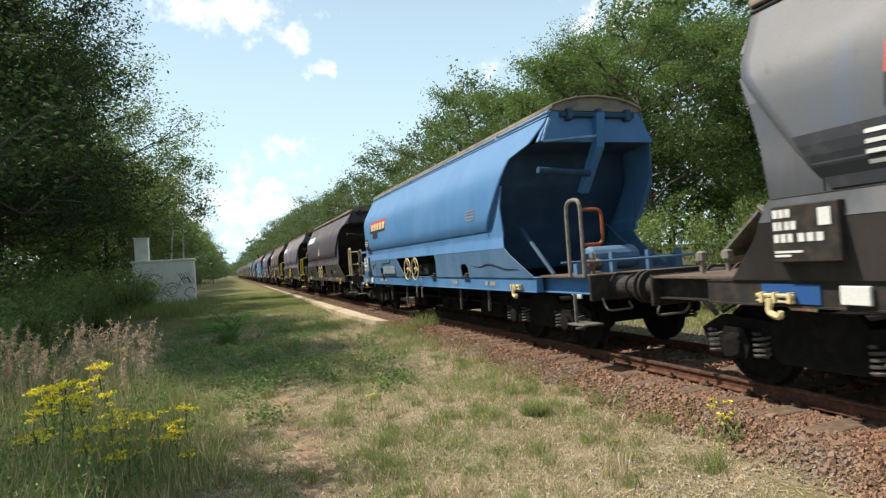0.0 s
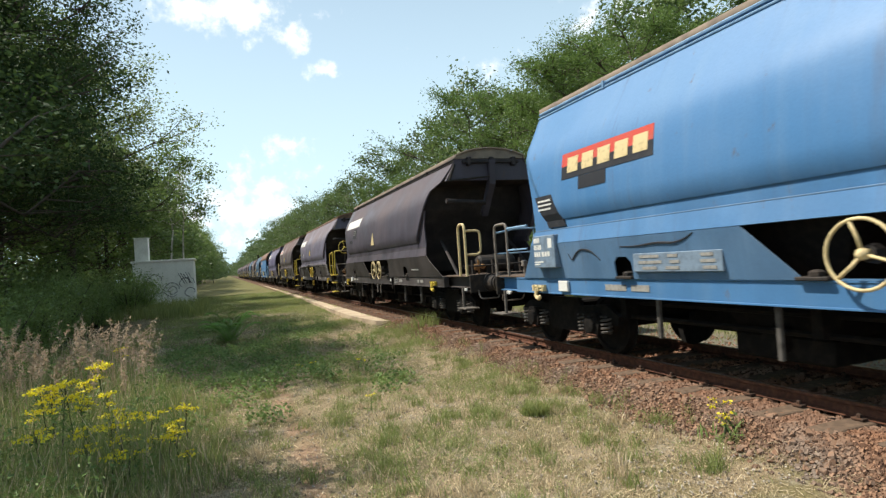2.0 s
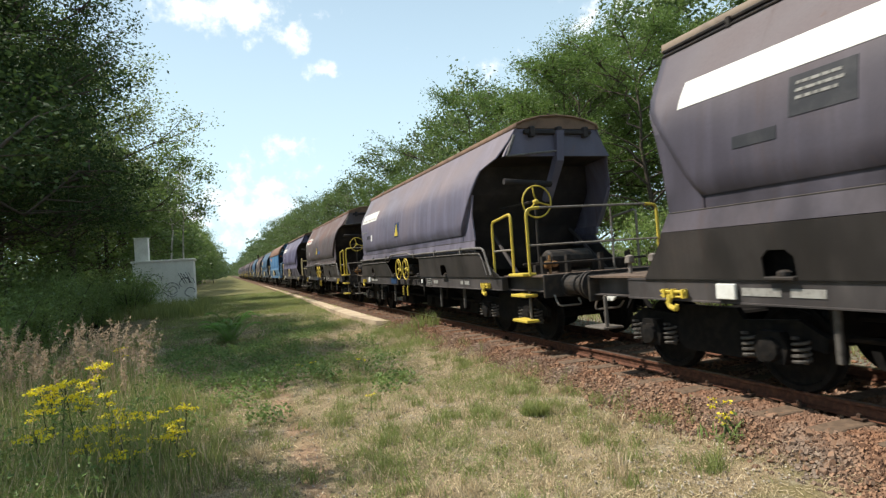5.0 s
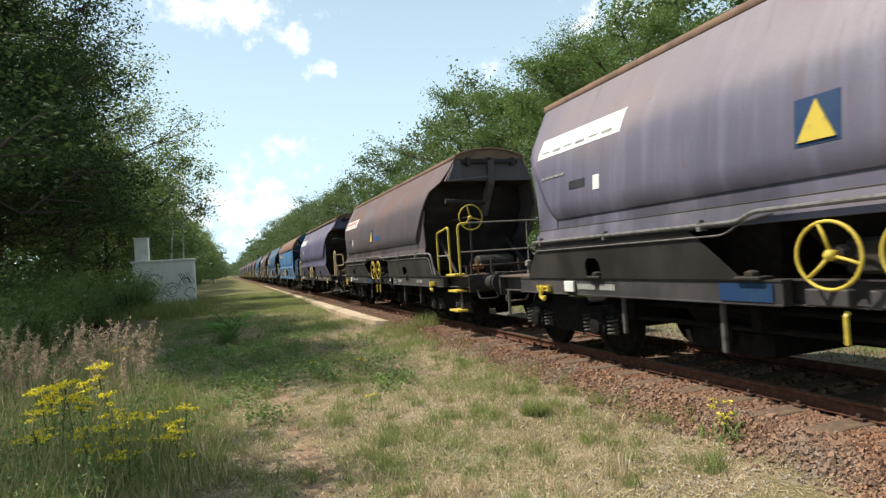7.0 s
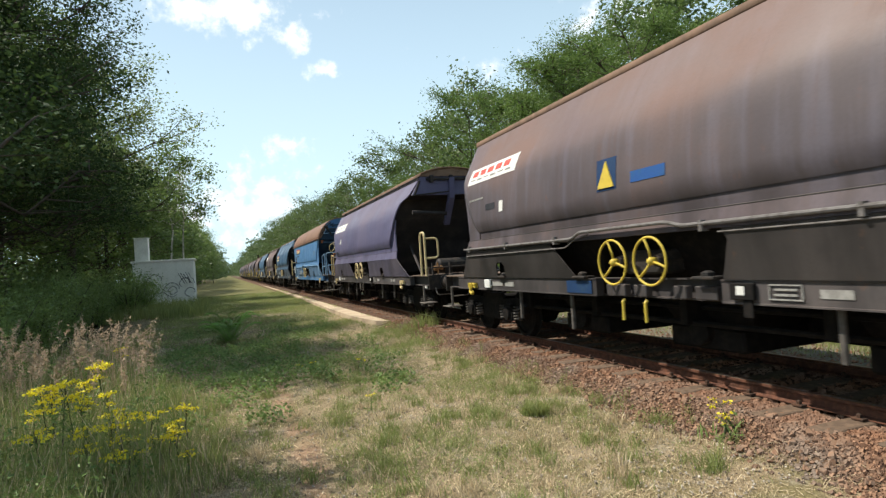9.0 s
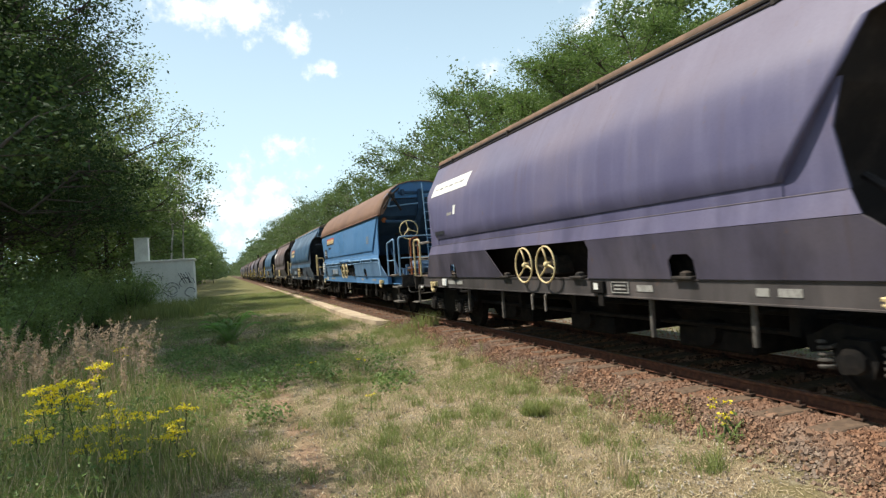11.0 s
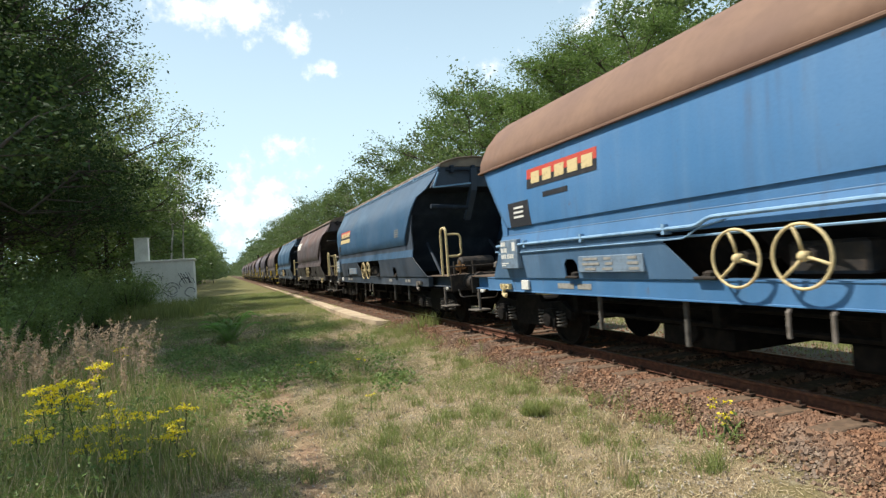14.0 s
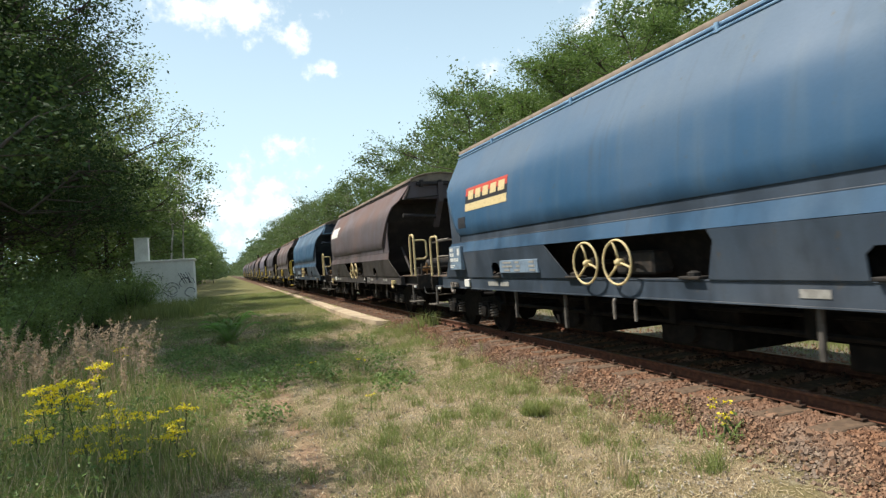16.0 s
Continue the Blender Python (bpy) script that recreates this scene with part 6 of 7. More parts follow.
        kit.add("end_hand_wheel", hand_wheel((-0.72, 1.0 + far * 0.7, 2.58 + 0.07 * tarp), (0, -1, 0), 0.3), "wheel", None, "", True)
        bm = bmesh.new()
        tube(bm, [(-0.72, 1.06 + far * 0.7, 2.58), (-0.72, 1.06 + far * 0.7, 1.22)], 0.03, 6)
        tube(bm, [(-0.72, 1.0 + far * 0.7, 2.6), (-0.72, 2.5 + far, 2.6)], 0.025, 6)
        kit.add("brake_column", bm, "frame")
        for z, d in ((0.86, 0.0), (0.42, 0.0), (1.225, 0.02)):
            bm = bmesh.new()
            box(bm, -1.5 - d, -1.25, nose, nose + 0.55, z, z + 0.05, 0.01)
            kit.add("footboard", bm, "footboard")
        bm = bmesh.new()
        tube(bm, bend([(-1.52, 1.75 + 0.2 * tarp, 1.25), (-1.52, 2.05 + 0.05 * tarp, 1.78), (-1.54, 2.6, 1.8), (-1.54, 6.9, 1.8), (-1.56, 7.1, 1.86), (-1.56, 8.9, 1.86), (-1.54, 9.1, 1.78), (-1.54, LEN - 1.75, 1.78)], 0.12), 0.024, 8)
        tube(bm, bend([(-1.52, 1.95, 1.25), (-1.52, 2.2, 1.68), (-1.52, 3.2, 1.7), (-1.52, 6.4, 1.7)], 0.12), 0.01, 6)
        tube(bm, bend([(-1.53, 8.7, 1.82), (-1.53, 9.1, 1.76), (-1.52, 9.3, 1.66), (-1.52, LEN - 1.8, 1.64)], 0.1), 0.01, 6)
        for y in (3.2, 4.9, 6.6, 9.6, 11.3, 13.0):
            box(bm, -1.56, -1.45, y - 0.025, y + 0.025, 1.72, 1.84)
        kit.add("side_pipe", bm, "trim")
    if tarp:
        bm = bmesh.new()
        tube(bm, bend([(-1.0, 0.16, 1.23), (-1.0, 0.16, 2.3), (-0.76, 0.16, 2.38), (-0.76, 0.16, 1.23)], 0.08), 0.026, 8)
        kit.add("hoop_rail", bm, "hoop", None, "rusty orange hoop rail")
        bm = bmesh.new()
        for x in (-0.05, 0.42):
            tube(bm, bend([(x, 1.25, 1.23), (x, 1.5, 4.0), (x, 1.55, 4.2)], 0.1), 0.02, 6)
        for i in range(9):
            tube(bm, [(-0.05, 1.275 + 0.026 * i, 1.5 + i * 0.29), (0.42, 1.275 + 0.026 * i, 1.5 + i * 0.29)], 0.014, 5)
        kit.add("ladder", bm, "trim")
        bm = bmesh.new()
        for s in (-1, 1):
            bm = bmesh.new()
            tube(bm, [(s * 1.3, 1.93, 3.42), (s * 1.02, 1.91, 3.86), (s * 0.74, 1.91, 4.1)], 0.028, 6)
            tube(bm, [(s * 1.02, 1.89, 3.86), (s * 0.7, 1.9, 3.36)], 0.04, 6)
            box(bm, *sorted((s * 0.9, s * 1.12)), 1.87, 1.95, 3.8, 3.92, 0.01)
            kit.add("cover_arm", bm, "frame", None, "grimy lever arm of the cover")
            kit.add("cover_roller", lathe(bmesh.new(), (s * 1.2, 2.35, 3.08), (0, -1, 0), [(0, 0.09), (0.05, 0.09), (0.06, 0.04)], 10), "hoop", None, "rusty roller of the cover")
    # pocket for papers, number board, lamp bracket
    if kind in ("plain", "tarp"):
        bm = bmesh.new()
        box(bm, -1.5, -1.44, 10.05, 11.48, 1.29, 1.52, 0.008)
        plate = kit.add("data_panel", bm, "plate")
        rng = random.Random(11)
        for z in (1.46, 1.39, 1.32):
            for a, b in ((10.12, 10.4), (10.6, 10.9), (10.95, 11.4)):
                bm = bmesh.new()
                box(bm, -1.506, -1.498, a + rng.uniform(0, 0.1), b - rng.uniform(0, 0.1), z, z + 0.035)
                kit.add("mark", bm, "mark", plate)
        bm = bmesh.new()
        box(bm, -1.57, -1.44, LEN - 2.62, LEN - 1.97, 1.37, 1.88, 0.01)
        board = kit.add("number_board", bm, "board")
        for z, a, b in ((1.77, 0.34, 0.38), (1.77, 0.39, 0.43), (1.77, 0.44, 0.48), (1.66, 0.3, 0.34), (1.66, 0.35, 0.39), (1.66, 0.41, 0.44), (1.66, 0.45, 0.48), (1.55, 0.1, 0.15), (1.55, 0.17, 0.22), (1.55, 0.24, 0.29), (1.55, 0.33, 0.37), (1.55, 0.385, 0.425), (1.55, 0.44, 0.48), (1.455, 0.26, 0.48), (1.42, 0.35, 0.48), (1.68, 0.04, 0.13)):
            bm = bmesh.new()
            box(bm, -1.576, -1.568, LEN - 2.6 + a * 1.25, LEN - 2.6 + b * 1.25, z, z + (0.02 if z < 1.5 else 0.15 if a == 0.04 else 0.075))
            kit.add("mark", bm, "white", board)
    for y0, y1 in ((3.1, 3.35), (3.45, 3.6), (5.1, 5.4), (11.3, 11.65), (11.75, 12.2)):
        bm = bmesh.new()
        box(bm, -1.4275, -1.42, y0, y1, 1.04, 1.12)
        kit.add("stencil", bm, "mark")
    bm = bmesh.new()
    box(bm, -1.47, -1.43, LEN - 2.75, LEN - 2.5, 1.0, 1.16, 0.006)
    kit.add("reflector", bm, "white")
    for y in (6.2,) if LEN == SHORT else ():
        bm = bmesh.new()
        box(bm, -1.47, -1.425, y - 0.14, y + 0.16, 1.0, 1.17, 0.008)
        box(bm, -1.45, -1.425, y - 0.1, y + 0.02, 0.82, 1.0, 0.006)
        mount = kit.add("reflector_bracket", bm, "black", None, "black reflector bracket")
        bm = bmesh.new()
        box(bm, -1.476, -1.468, y - 0.03, y + 0.07, 1.05, 1.14)
        kit.add("reflector", bm, "white", mount)
        bm = bmesh.new()
        for z0, z1, a, b in ((1.01, 1.022, 5.56, 5.92), (1.148, 1.16, 5.56, 5.92), (1.01, 1.16, 5.56, 5.572), (1.01, 1.16, 5.908, 5.92), (1.05, 1.07, 5.62, 5.86), (1.1, 1.12, 5.62, 5.86)):
            box(bm, -1.436, -1.42, a, b, z0, z1)
        kit.add("label_frame", bm, "mark", None, "pale frame of a label holder")
    bogie_kit(kit, 1.95)
    bogie_kit(kit, LEN - 1.95)
    return kit


def bars(kit_rows, thing, y0, y1, z0, z1, lines, material, tarp=False, cols=3, seed=1):
    """Rows of plain bars in place of writing that cannot be read."""
    rng = random.Random(seed)
    out = []
    for r in range(lines):
        dz = (z1 - z0) / lines
        y = y1
        while y > y0 + 0.05:
            w = rng.uniform(0.08, 0.24) * (y1 - y0)
            a = max(y - w, y0)
            out.append(part("mark", sheet(a, y, z0 + dz * r + dz * 0.32, z0 + dz * (r + 1) - dz * 0.26, 0.011, tarp), material, thing))
            y = a - 0.04 * (y1 - y0)
    return out


# here the dust tint is paler blue: top light painted on the upward slopes
LIGHT_BLUE = wagon_paint("light_blue_wagon_paint", (0.066, 0.182, 0.37), (0.138, 0.245, 0.395), (0.11, 0.09, 0.08), (0.102, 0.214, 0.378), 0.4, 0.5, 0.25)
DEEP_BLUE = wagon_paint("deep_blue_wagon_paint", (0.032, 0.088, 0.17), (0.092, 0.128, 0.172), (0.075, 0.07, 0.045), (0.06, 0.112, 0.175), 0.55)
SLATE_BLUE = wagon_paint("slate_blue_wagon_paint", (0.10, 0.105, 0.115), (0.19, 0.172, 0.16), (0.10, 0.07, 0.06), (0.075, 0.115, 0.185), 0.6)
PURPLE_GREY = wagon_paint("purple_grey_wagon_paint", (0.092, 0.087, 0.16), (0.172, 0.142, 0.17), (0.13, 0.085, 0.07), (0.135, 0.13, 0.215), 0.5, 0.5, 0.5)
# next three: bluish base and streak tints paint in the sky's sheen
BROWN = wagon_paint("dusty_brown_wagon_paint", (0.085, 0.07, 0.075), (0.15, 0.088, 0.072), (0.15, 0.075, 0.05), (0.13, 0.122, 0.155), 0.75)
DARK_BROWN = wagon_paint("dark_brown_wagon_paint", (0.056, 0.05, 0.066), (0.118, 0.092, 0.096), (0.10, 0.055, 0.04), (0.095, 0.088, 0.115), 0.7)
GREY_BROWN = wagon_paint("grey_wagon_paint", (0.11, 0.103, 0.145), (0.21, 0.165, 0.165), (0.15, 0.09, 0.065), (0.19, 0.185, 0.26), 0.65)
ROOF_GREY = worn("dusty_roof", (0.24, 0.19, 0.145), (0.15, 0.12, 0.10), 0.9, 0, 4)
ROOF_BROWN = worn("brown_roof", (0.20, 0.125, 0.085), (0.13, 0.085, 0.06), 0.9, 0, 4)
TARP = worn("brown_canvas_cover", (0.20, 0.118, 0.08), (0.155, 0.09, 0.066), 0.75, 0, 0.9, (0.3, 0.75), 0.1)
DECK = worn("worn_deck", (0.14, 0.10, 0.075), (0.08, 0.06, 0.05), 0.9, 0, 9)
PALE_STEEL = worn("pale_dusty_steel", (0.24, 0.21, 0.185), (0.13, 0.11, 0.09), 0.75, 0.1, 12)
HANGER = worn("dusty_hanger_steel", (0.09, 0.082, 0.074), (0.04, 0.036, 0.033), 0.85, 0.0, 10)
MARK = worn("faded_stencil_paint", (0.29, 0.285, 0.265), (0.19, 0.18, 0.17), 0.8, 0, 20)
PALE_BLUE = worn("chalky_blue", (0.22, 0.36, 0.52), (0.14, 0.26, 0.42), 0.65, 0, 7)
DATA_GREY = worn("pale_data_panel", (0.17, 0.235, 0.31), (0.12, 0.16, 0.21), 0.7, 0, 9)
BRASS = worn("dull_brass", (0.40, 0.22, 0.09), (0.20, 0.11, 0.06), 0.5, 0.5, 14)
STEP_PLATE = worn("step_plate", (0.13, 0.115, 0.10), (0.07, 0.06, 0.052), 0.8, 0, 10)


RUST_ORANGE = worn("orange_rusty_tube", (0.36, 0.11, 0.04), (0.2, 0.07, 0.04), 0.75, 0, 14)
# end paints, darkened so that the recess's shade is in the colour
END_BLUE = worn("shaded_blue_end", (0.022, 0.054, 0.105), (0.042, 0.082, 0.14), 0.7, 0, 2.5, (0.4, 0.75), 0.15)
END_DEEP = worn("shaded_dark_blue_end", (0.012, 0.02, 0.034), (0.028, 0.042, 0.06), 0.75, 0, 2.5, (0.4, 0.75), 0.15)
END_BROWN = worn("shaded_brown_end", (0.022, 0.019, 0.02), (0.05, 0.04, 0.038), 0.75, 0, 2.5, (0.4, 0.75), 0.15)


# grey-brown grime, plus the shade of the downward-facing skirt in the colour
LOW_BROWN = wagon_paint("grimy_shaded_lower_side", (0.032, 0.028, 0.027), (0.078, 0.063, 0.055), (0.075, 0.043, 0.03), (0.058, 0.05, 0.048), 0.6, 0.6)
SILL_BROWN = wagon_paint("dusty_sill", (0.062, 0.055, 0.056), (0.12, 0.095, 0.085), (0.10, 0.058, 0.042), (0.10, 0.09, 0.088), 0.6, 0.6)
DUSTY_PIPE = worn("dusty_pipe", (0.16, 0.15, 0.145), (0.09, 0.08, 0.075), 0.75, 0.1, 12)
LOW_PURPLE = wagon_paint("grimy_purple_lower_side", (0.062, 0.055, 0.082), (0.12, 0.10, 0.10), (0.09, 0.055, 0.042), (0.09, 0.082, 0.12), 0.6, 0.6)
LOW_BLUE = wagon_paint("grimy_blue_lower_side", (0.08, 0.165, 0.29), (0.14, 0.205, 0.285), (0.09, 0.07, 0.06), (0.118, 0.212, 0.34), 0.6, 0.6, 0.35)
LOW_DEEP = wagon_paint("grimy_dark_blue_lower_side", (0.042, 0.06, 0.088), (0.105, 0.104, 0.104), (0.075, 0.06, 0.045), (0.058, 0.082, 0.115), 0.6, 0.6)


def colours(paint, roof, trim, rails, wheel, hook, plate, board, yellow=False):
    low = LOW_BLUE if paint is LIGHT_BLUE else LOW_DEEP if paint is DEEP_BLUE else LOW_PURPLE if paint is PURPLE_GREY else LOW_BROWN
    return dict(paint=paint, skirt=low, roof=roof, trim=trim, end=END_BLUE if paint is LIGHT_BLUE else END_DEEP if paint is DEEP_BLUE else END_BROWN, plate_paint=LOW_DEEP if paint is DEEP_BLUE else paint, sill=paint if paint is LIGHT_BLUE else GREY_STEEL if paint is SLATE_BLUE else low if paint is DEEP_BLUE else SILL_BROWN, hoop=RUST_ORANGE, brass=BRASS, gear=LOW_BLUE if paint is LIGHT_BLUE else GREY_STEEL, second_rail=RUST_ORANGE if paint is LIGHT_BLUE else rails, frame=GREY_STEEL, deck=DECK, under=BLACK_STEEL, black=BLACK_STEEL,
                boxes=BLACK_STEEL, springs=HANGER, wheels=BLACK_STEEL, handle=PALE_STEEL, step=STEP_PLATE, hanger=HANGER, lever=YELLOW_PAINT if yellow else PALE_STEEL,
                wheel=wheel, hook=hook, footboard=YELLOW_PAINT if yellow else STEP_PLATE, mark=MARK, valve=PALE_STEEL, rails=rails, rails_far=PALE_BLUE if paint is LIGHT_BLUE else PALE_STEEL, plate=plate, board=board, white=WHITE_PAINT)


KITS = {k: build_kit(k) for k in ("plain", "short", "railed", "tarp")}
WAGONS, WHEELS = [], []


def wagon(k, kind, palette, label, without=()):
    w = tagged(new("hopper_wagon"), label, "freight wagon", "wagons of the train")
    turning = KITS[kind].set_up(w, palette, without)
    WAGONS.append((k, w))
    if k <= 8:
        WHEELS.extend(turning)
    return w


P_BLUE = colours(LIGHT_BLUE, ROOF_GREY, PALE_BLUE, PALE_STEEL, CREAM_PAINT, CREAM_PAINT, DATA_GREY, DATA_GREY)
P_DARK = colours(DARK_BROWN, ROOF_GREY, GREY_STEEL, CREAM_PAINT, CREAM_PAINT, YELLOW_PAINT, GREY_STEEL, GREY_STEEL)
P_GREY = colours(GREY_BROWN, ROOF_BROWN, DUSTY_PIPE, YELLOW_PAINT, YELLOW_PAINT, YELLOW_PAINT, GREY_STEEL, GREY_STEEL, True)
P_BROWN = colours(BROWN, ROOF_BROWN, DUSTY_PIPE, YELLOW_PAINT, YELLOW_PAINT, YELLOW_PAINT, GREY_STEEL, GREY_STEEL, True)
P_PURPLE = colours(PURPLE_GREY, ROOF_BROWN, GREY_STEEL, CREAM_PAINT, CREAM_PAINT, CREAM_PAINT, GREY_STEEL, GREY_STEEL)
P_TARP = colours(LIGHT_BLUE, TARP, PALE_BLUE, PALE_BLUE, CREAM_PAINT, CREAM_PAINT, DATA_GREY, DATA_GREY)
P_MAUVE = colours(BROWN, ROOF_GREY, GREY_STEEL, CREAM_PAINT, CREAM_PAINT, CREAM_PAINT, GREY_STEEL, GREY_STEEL)
P_DEEP = colours(DEEP_BLUE, ROOF_GREY, PALE_BLUE, CREAM_PAINT, CREAM_PAINT, PALE_STEEL, DATA_GREY, DATA_GREY)
P_SLATE = colours(SLATE_BLUE, ROOF_GREY, GREY_STEEL, CREAM_PAINT, CREAM_PAINT, CREAM_PAINT, DATA_GREY, GREY_STEEL)

LAB = {"blue": "light blue grain hopper wagon with curved sides", "dark": "dark brown grain hopper wagon streaked with dust", "grey": "grey grain hopper wagon with yellow rails and hand wheels",
       "brown": "rusty brown grain hopper wagon with yellow rails", "purple": "purplish grey grain hopper wagon with a white panel", "tarp": "blue hopper wagon with a brown canvas roof cover",
       "mauve": "dusty mauve brown grain hopper wagon with cream rails",
       "deep": "dull dark blue grain hopper wagon with grimy streaks", "slate": "slate grey hopper wagon with a dark blue panel"}


def logo(w, y0, y1, z0, z1, tarp=False, lower=BLACK_PAINT):
    m = (z0 + z1) / 2
    part("sign_panel", sheet(y0, y1, m, z1, 0.006, tarp), RED_PAINT, w, "faded red half of a sign panel")
    part("sign_panel", sheet(y0, y1, z0, m, 0.006, tarp), lower, w, "black half of a sign panel")
    step = (y1 - y0) / 5.4
    for i in range(5):
        a = y0 + step * (0.25 + i)
        part("sign_block", sheet(a, a + step * 0.72, z0 + (z1 - z0) * 0.22, z0 + (z1 - z0) * 0.8, 0.011, tarp), CREAM_PAINT, w)


def triangle(w, y, z, s, square):
    if square:
        part("warning_panel", sheet(y - s * 0.5, y + s * 0.5, z - s * 0.5, z + s * 0.5), NAVY_PAINT, w, "dark blue square panel")
    bm = bmesh.new()
    o = 0.022
    f = [bm.verts.new((-half(c) - o, b, c)) for b, c in ((y - s * 0.42, z - s * 0.42), (y + s * 0.42, z - s * 0.42), (y, z + s * 0.42))]
    g = [bm.verts.new((v.co.x + o, v.co.y, v.co.z)) for v in f]
    bm.faces.new(f)
    for i in range(3):
        bm.faces.new((f[i], f[(i + 1) % 3], g[(i + 1) % 3], g[i]))
    part("warning_triangle", bm, YELLOW_PAINT if square else CREAM_PAINT, w, "yellow triangle")


def note(w, y0, y1, z0, z1, material, label="", tarp=False, skew=0.0, name="notice"):
    return part(name, sheet(y0, y1, z0, z1, 0.006, tarp, skew), material, w, label)


BARE = ("rear_railing", "rear_handrail")


def build_train():
    w = wagon(0, "plain", P_SLATE, LAB["slate"], BARE + ("step", "corner_tag"))
    bm = bmesh.new()
    box(bm, -1.437, -1.42, 13.55, 14.15, 0.985, 1.165)
    part("sill_panel", bm, BLUE_PAINT, w, "bright blue patch behind the towing hook")
    note(w, 10.8, 13.35, 1.98, 2.47, BLACK_PAINT, "dark panel with rows of white marks", skew=0.6)
    bars(None, w, 11.5, 13.0, 2.1, 2.42, 4, WHITE_PAINT, seed=2)
    logo(w, 10.9, 12.85, 2.55, 3.06)
    note(w, 10.9, 12.8, 2.5, 2.545, WHITE_PAINT, "white strip below the sign panel")
    w = wagon(1, "plain", P_BLUE, LAB["blue"])
    logo(w, 10.97, 13.0, 2.67, 3.05)
    note(w, 11.9, 12.55, 2.48, 2.665, BLACK_PAINT, "small dark panel")
    note(w, 13.0, 13.5, 1.99, 2.5, BLACK_PAINT, "dark notice panel with small white marks", skew=0.6)
    bars(None, w, 13.3, 13.7, 2.25, 2.45, 3, WHITE_PAINT, seed=5)
    bars(None, w, 3.7, 4.15, 2.35, 2.6, 4, MARK, seed=6)
    # dark wavy scrapes on the lower side
    for line in ([(4.1, 1.45), (3.7, 1.40), (3.3, 1.48), (2.9, 1.43), (2.5, 1.35), (2.2, 1.36), (2.0, 1.34)], [(11.71, 1.62), (11.41, 1.61), (11.03, 1.64), (10.73, 1.62), (10.54, 1.66), (10.42, 1.72)],
                 [(12.96, 1.57), (12.89, 1.46), (12.67, 1.63), (12.38, 1.6), (12.19, 1.46)]):
        pts = bend([(-ramp(z, [1.2, 1.74], [1.448, 1.523]), y, z) for y, z in line], 0.2)
        part("scrape", tube(bmesh.new(), pts, [0.004 + 0.011 * math.sin(math.pi * (i + 1) / (len(pts) + 1)) for i in range(len(pts))], 5), BLACK_PAINT, w, "dark wavy scrape in the paint")
    w = wagon(2, "short", P_DARK, LAB["dark"], BARE)
    note(w, 10.5, 12.9, 3.1, 3.42, WHITE_PAINT, "plain chalky white panel", name="white_panel")
    note(w, 10.85, 11.47, 2.66, 3.02, BLACK_PAINT, "dark notice panel")
    bars(None, w, 10.95, 11.4, 2.78, 2.98, 3, MARK, seed=9)
    note(w, 11.6, 12.1, 2.5, 2.62, BLACK_PAINT)
    triangle(w, 8.1, 2.48, 0.48, False)
    bars(None, w, 3.3, 3.9, 1.35, 1.6, 3, MARK, seed=7)
    for k, pal, lab in ((3, P_GREY, "grey"), (4, P_BROWN, "brown")):
        w = wagon(k, "railed", pal, LAB[lab], ("cover_rail",))
        note(w, 10.95, 13.1, 3.1, 3.42, WHITE_PAINT, "white panel with faded marks", name="white_panel")
        for i in range(6):
            if k == 4 and i < 5:
                note(w, 11.25 + i * 0.36, 11.5 + i * 0.36, 3.25, 3.36, RED_PAINT, "faded red block", name="mark").location.x = -0.006
            note(w, 11.15 + i * 0.32, 11.37 + i * 0.32, 3.16 + 0.02 * (i % 2), 3.195, MARK, name="mark").location.x = -0.006
        triangle(w, 8.22, 2.58, 0.42, True)
        bm = bmesh.new()
        box(bm, -1.436, -1.42, 8.85, 9.5, 0.985, 1.165)
        part("sill_panel", bm, NAVY_PAINT, w, "dark blue plate on the sole bar")
        if k == 4:
            note(w, 7.1, 7.72, 2.4, 2.54, BLUE_PAINT, "small blue panel")
        note(w, 11.7, 12.1, 2.5, 2.62, BLACK_PAINT, "small dark plate")
        note(w, 11.35, 11.5, 2.42, 2.62, WHITE_PAINT, "small white label")
        bars(None, w, 12.2, 12.9, 2.72, 2.8, 1, MARK, seed=3)
    w = wagon(5, "short", P_PURPLE, LAB["purple"])
    note(w, 10.75, 13.05, 3.15, 3.46, WHITE_PAINT, "white panel with faded marks", name="white_panel")
    for i in range(6):
        note(w, 11.05 + i * 0.32, 11.27 + i * 0.32, 3.28 + 0.02 * (i % 2), 3.325, MARK, name="mark").location.x = -0.006
    note(w, 11.3, 11.43, 2.6, 2.8, WHITE_PAINT, "small white label")
    note(w, 11.5, 11.8, 2.6, 2.66, MARK)
    note(w, 12.0, 12.6, 2.2, 2.28, BLACK_PAINT)
    w = wagon(6, "tarp", P_TARP, LAB["tarp"])
    logo(w, 10.9, 12.9, 2.69, 3.01, True)
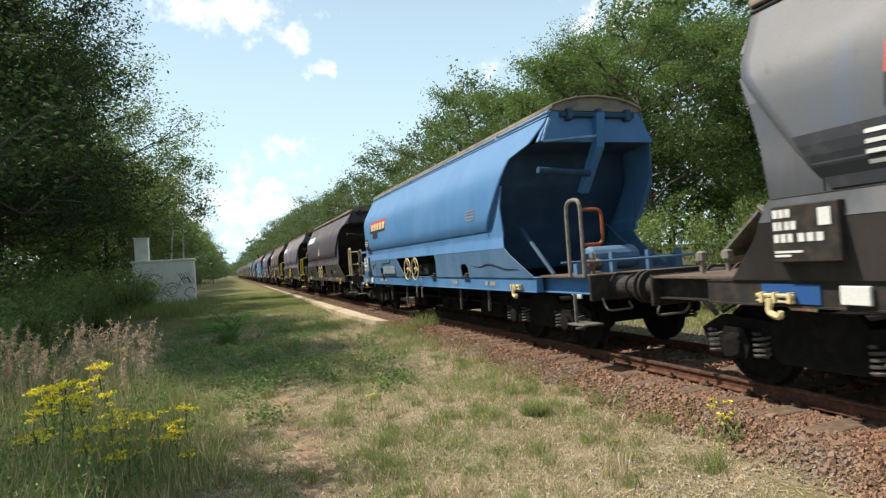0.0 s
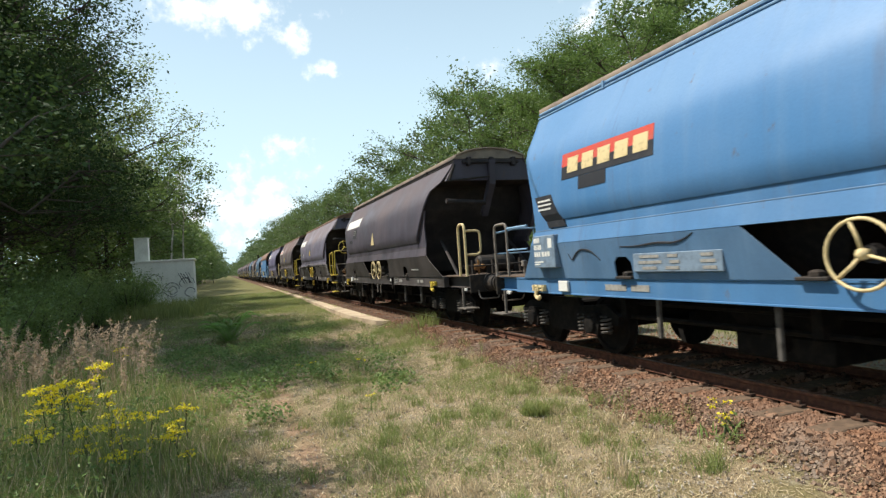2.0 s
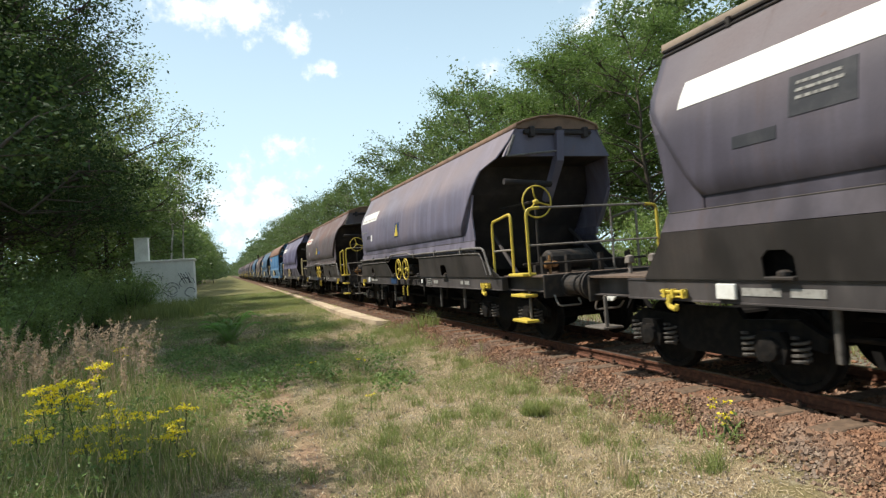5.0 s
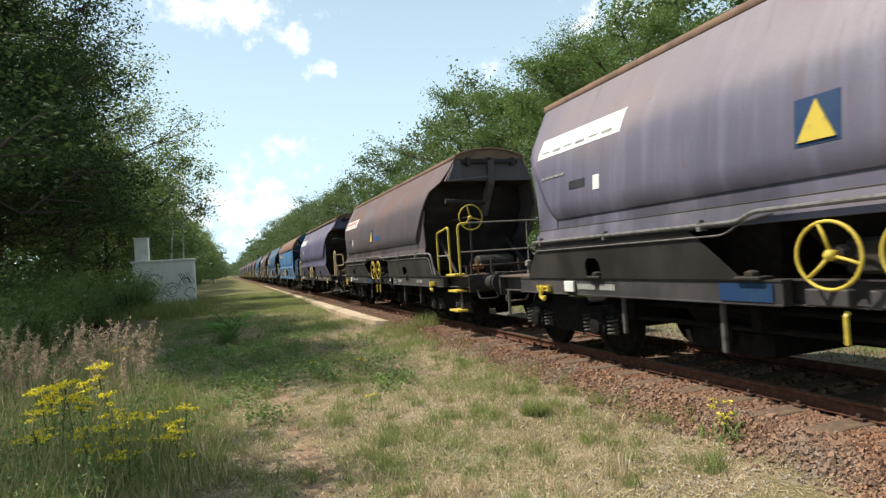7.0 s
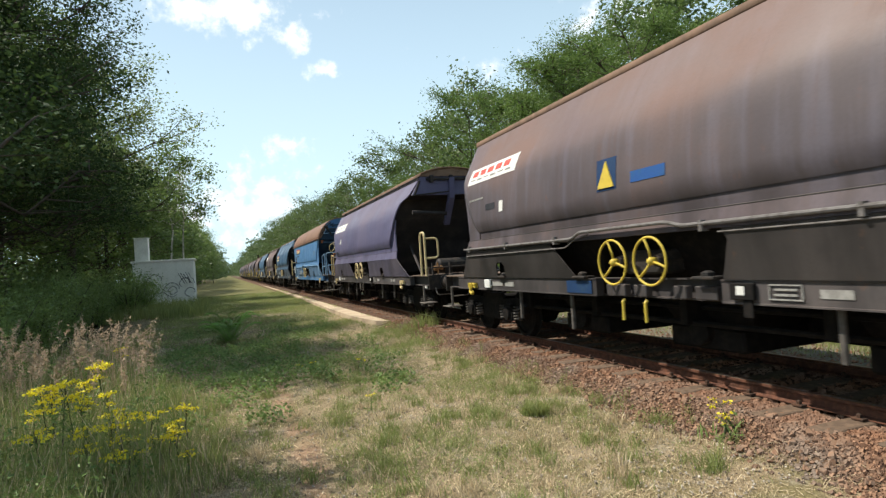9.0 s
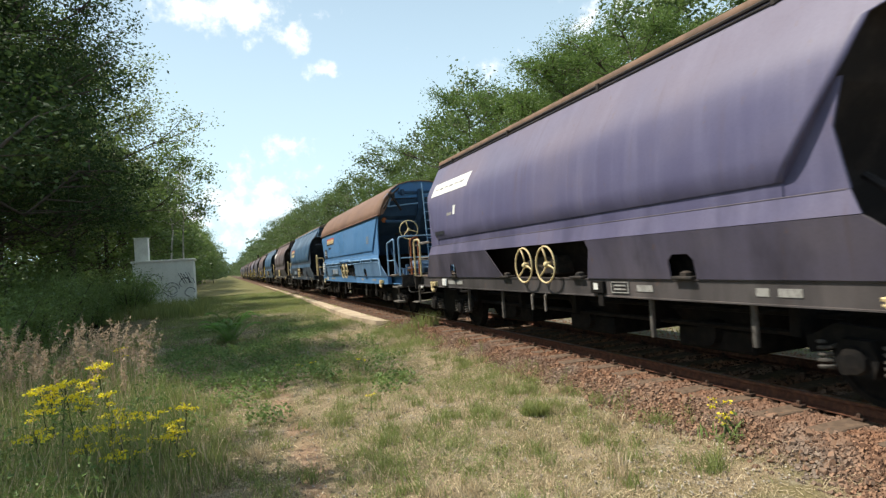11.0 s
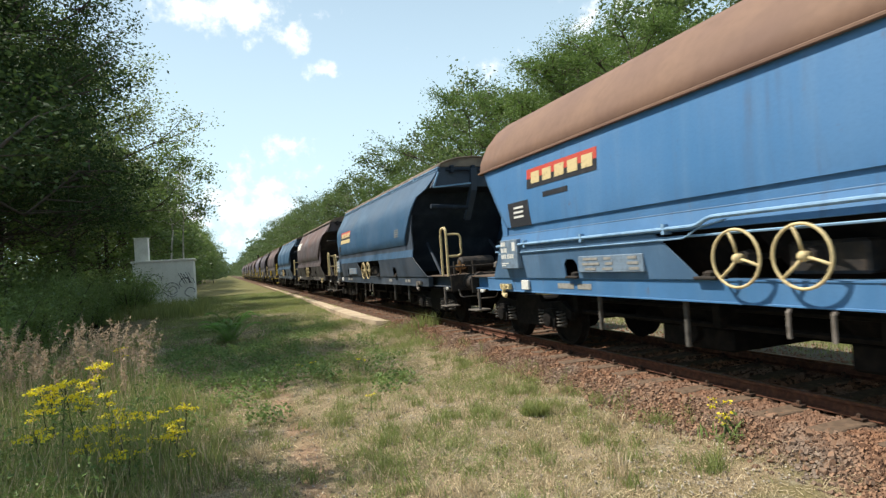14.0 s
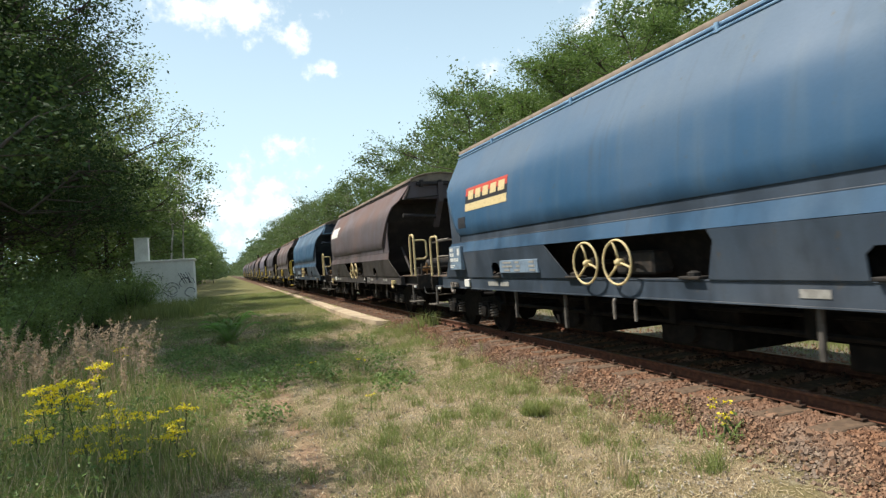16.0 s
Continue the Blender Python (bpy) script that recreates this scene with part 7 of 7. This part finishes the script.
    note(w, 12.8, 13.55, 2.09, 2.52, BLACK_PAINT, "dark notice panel with small white marks", True, 0.2)
    for i in range(3):
        note(w, 13.05, 13.4, 2.24 + i * 0.08, 2.275 + i * 0.08, WHITE_PAINT, "", True, name="mark").location.x = -0.006
    note(w, 11.65, 12.38, 2.5, 2.58, BLACK_PAINT, "thin dark bar", True)
    for i in range(4):
        note(w, 3.62, 3.98, 2.38 + i * 0.07, 2.41 + i * 0.07, MARK, "", True, name="mark")
    w = wagon(7, "plain", P_DEEP, LAB["deep"])
    logo(w, 11.0, 12.95, 2.74, 3.06)
    note(w, 11.0, 12.95, 2.58, 2.735, CREAM_PAINT, "cream strip below the sign panel")
    note(w, 12.95, 13.35, 2.25, 2.48, BLACK_PAINT)
    bars(None, w, 3.7, 4.15, 2.35, 2.6, 4, MARK, seed=6)
    rest = ["mauve", "deep", "brown", "dark", "grey", "brown", "dark", "brown", "slate", "dark", "grey"]
    pal = {"dark": P_DARK, "blue": P_BLUE, "brown": P_BROWN, "grey": P_GREY, "slate": P_SLATE, "mauve": P_MAUVE, "deep": P_DEEP}
    for i, n in enumerate(rest):
        w = wagon(8 + i, "railed" if n in ("brown", "grey") else "plain" if n in ("blue", "deep") else "short", pal[n], LAB[n], BARE + (("coil_spring", "stencil") if i > 1 else ()))
        if n == "mauve":
            note(w, 11.4, 13.0, 2.95, 3.4, WHITE_PAINT, "white panel with faded marks", name="white_panel")


build_train()


# where the leading headstock of each wagon stands at the start
STARTS = [-9.8, 7.32, 24.45, 40.7, 57.2, 73.45, 89.7, 106.75, 123.75, 140.0]


def gone(t):
    return SPEED * t + GAIN * t * t


def motions():
    for k, w in WAGONS:
        y = STARTS[k] if k < len(STARTS) else STARTS[-1] + 16.4 * (k - len(STARTS) + 1)
        walk(w, [(t, pose(XC, y - gone(t), 0)) for t in range(0, 17, 2)])
    for ob in WHEELS:
        y, z = ob.location.y, ob.location.z
        walk(ob, [(i / 11, pose(0, y, z, math.degrees(gone(i / 11) / 0.46))) for i in range(177)])


motions()
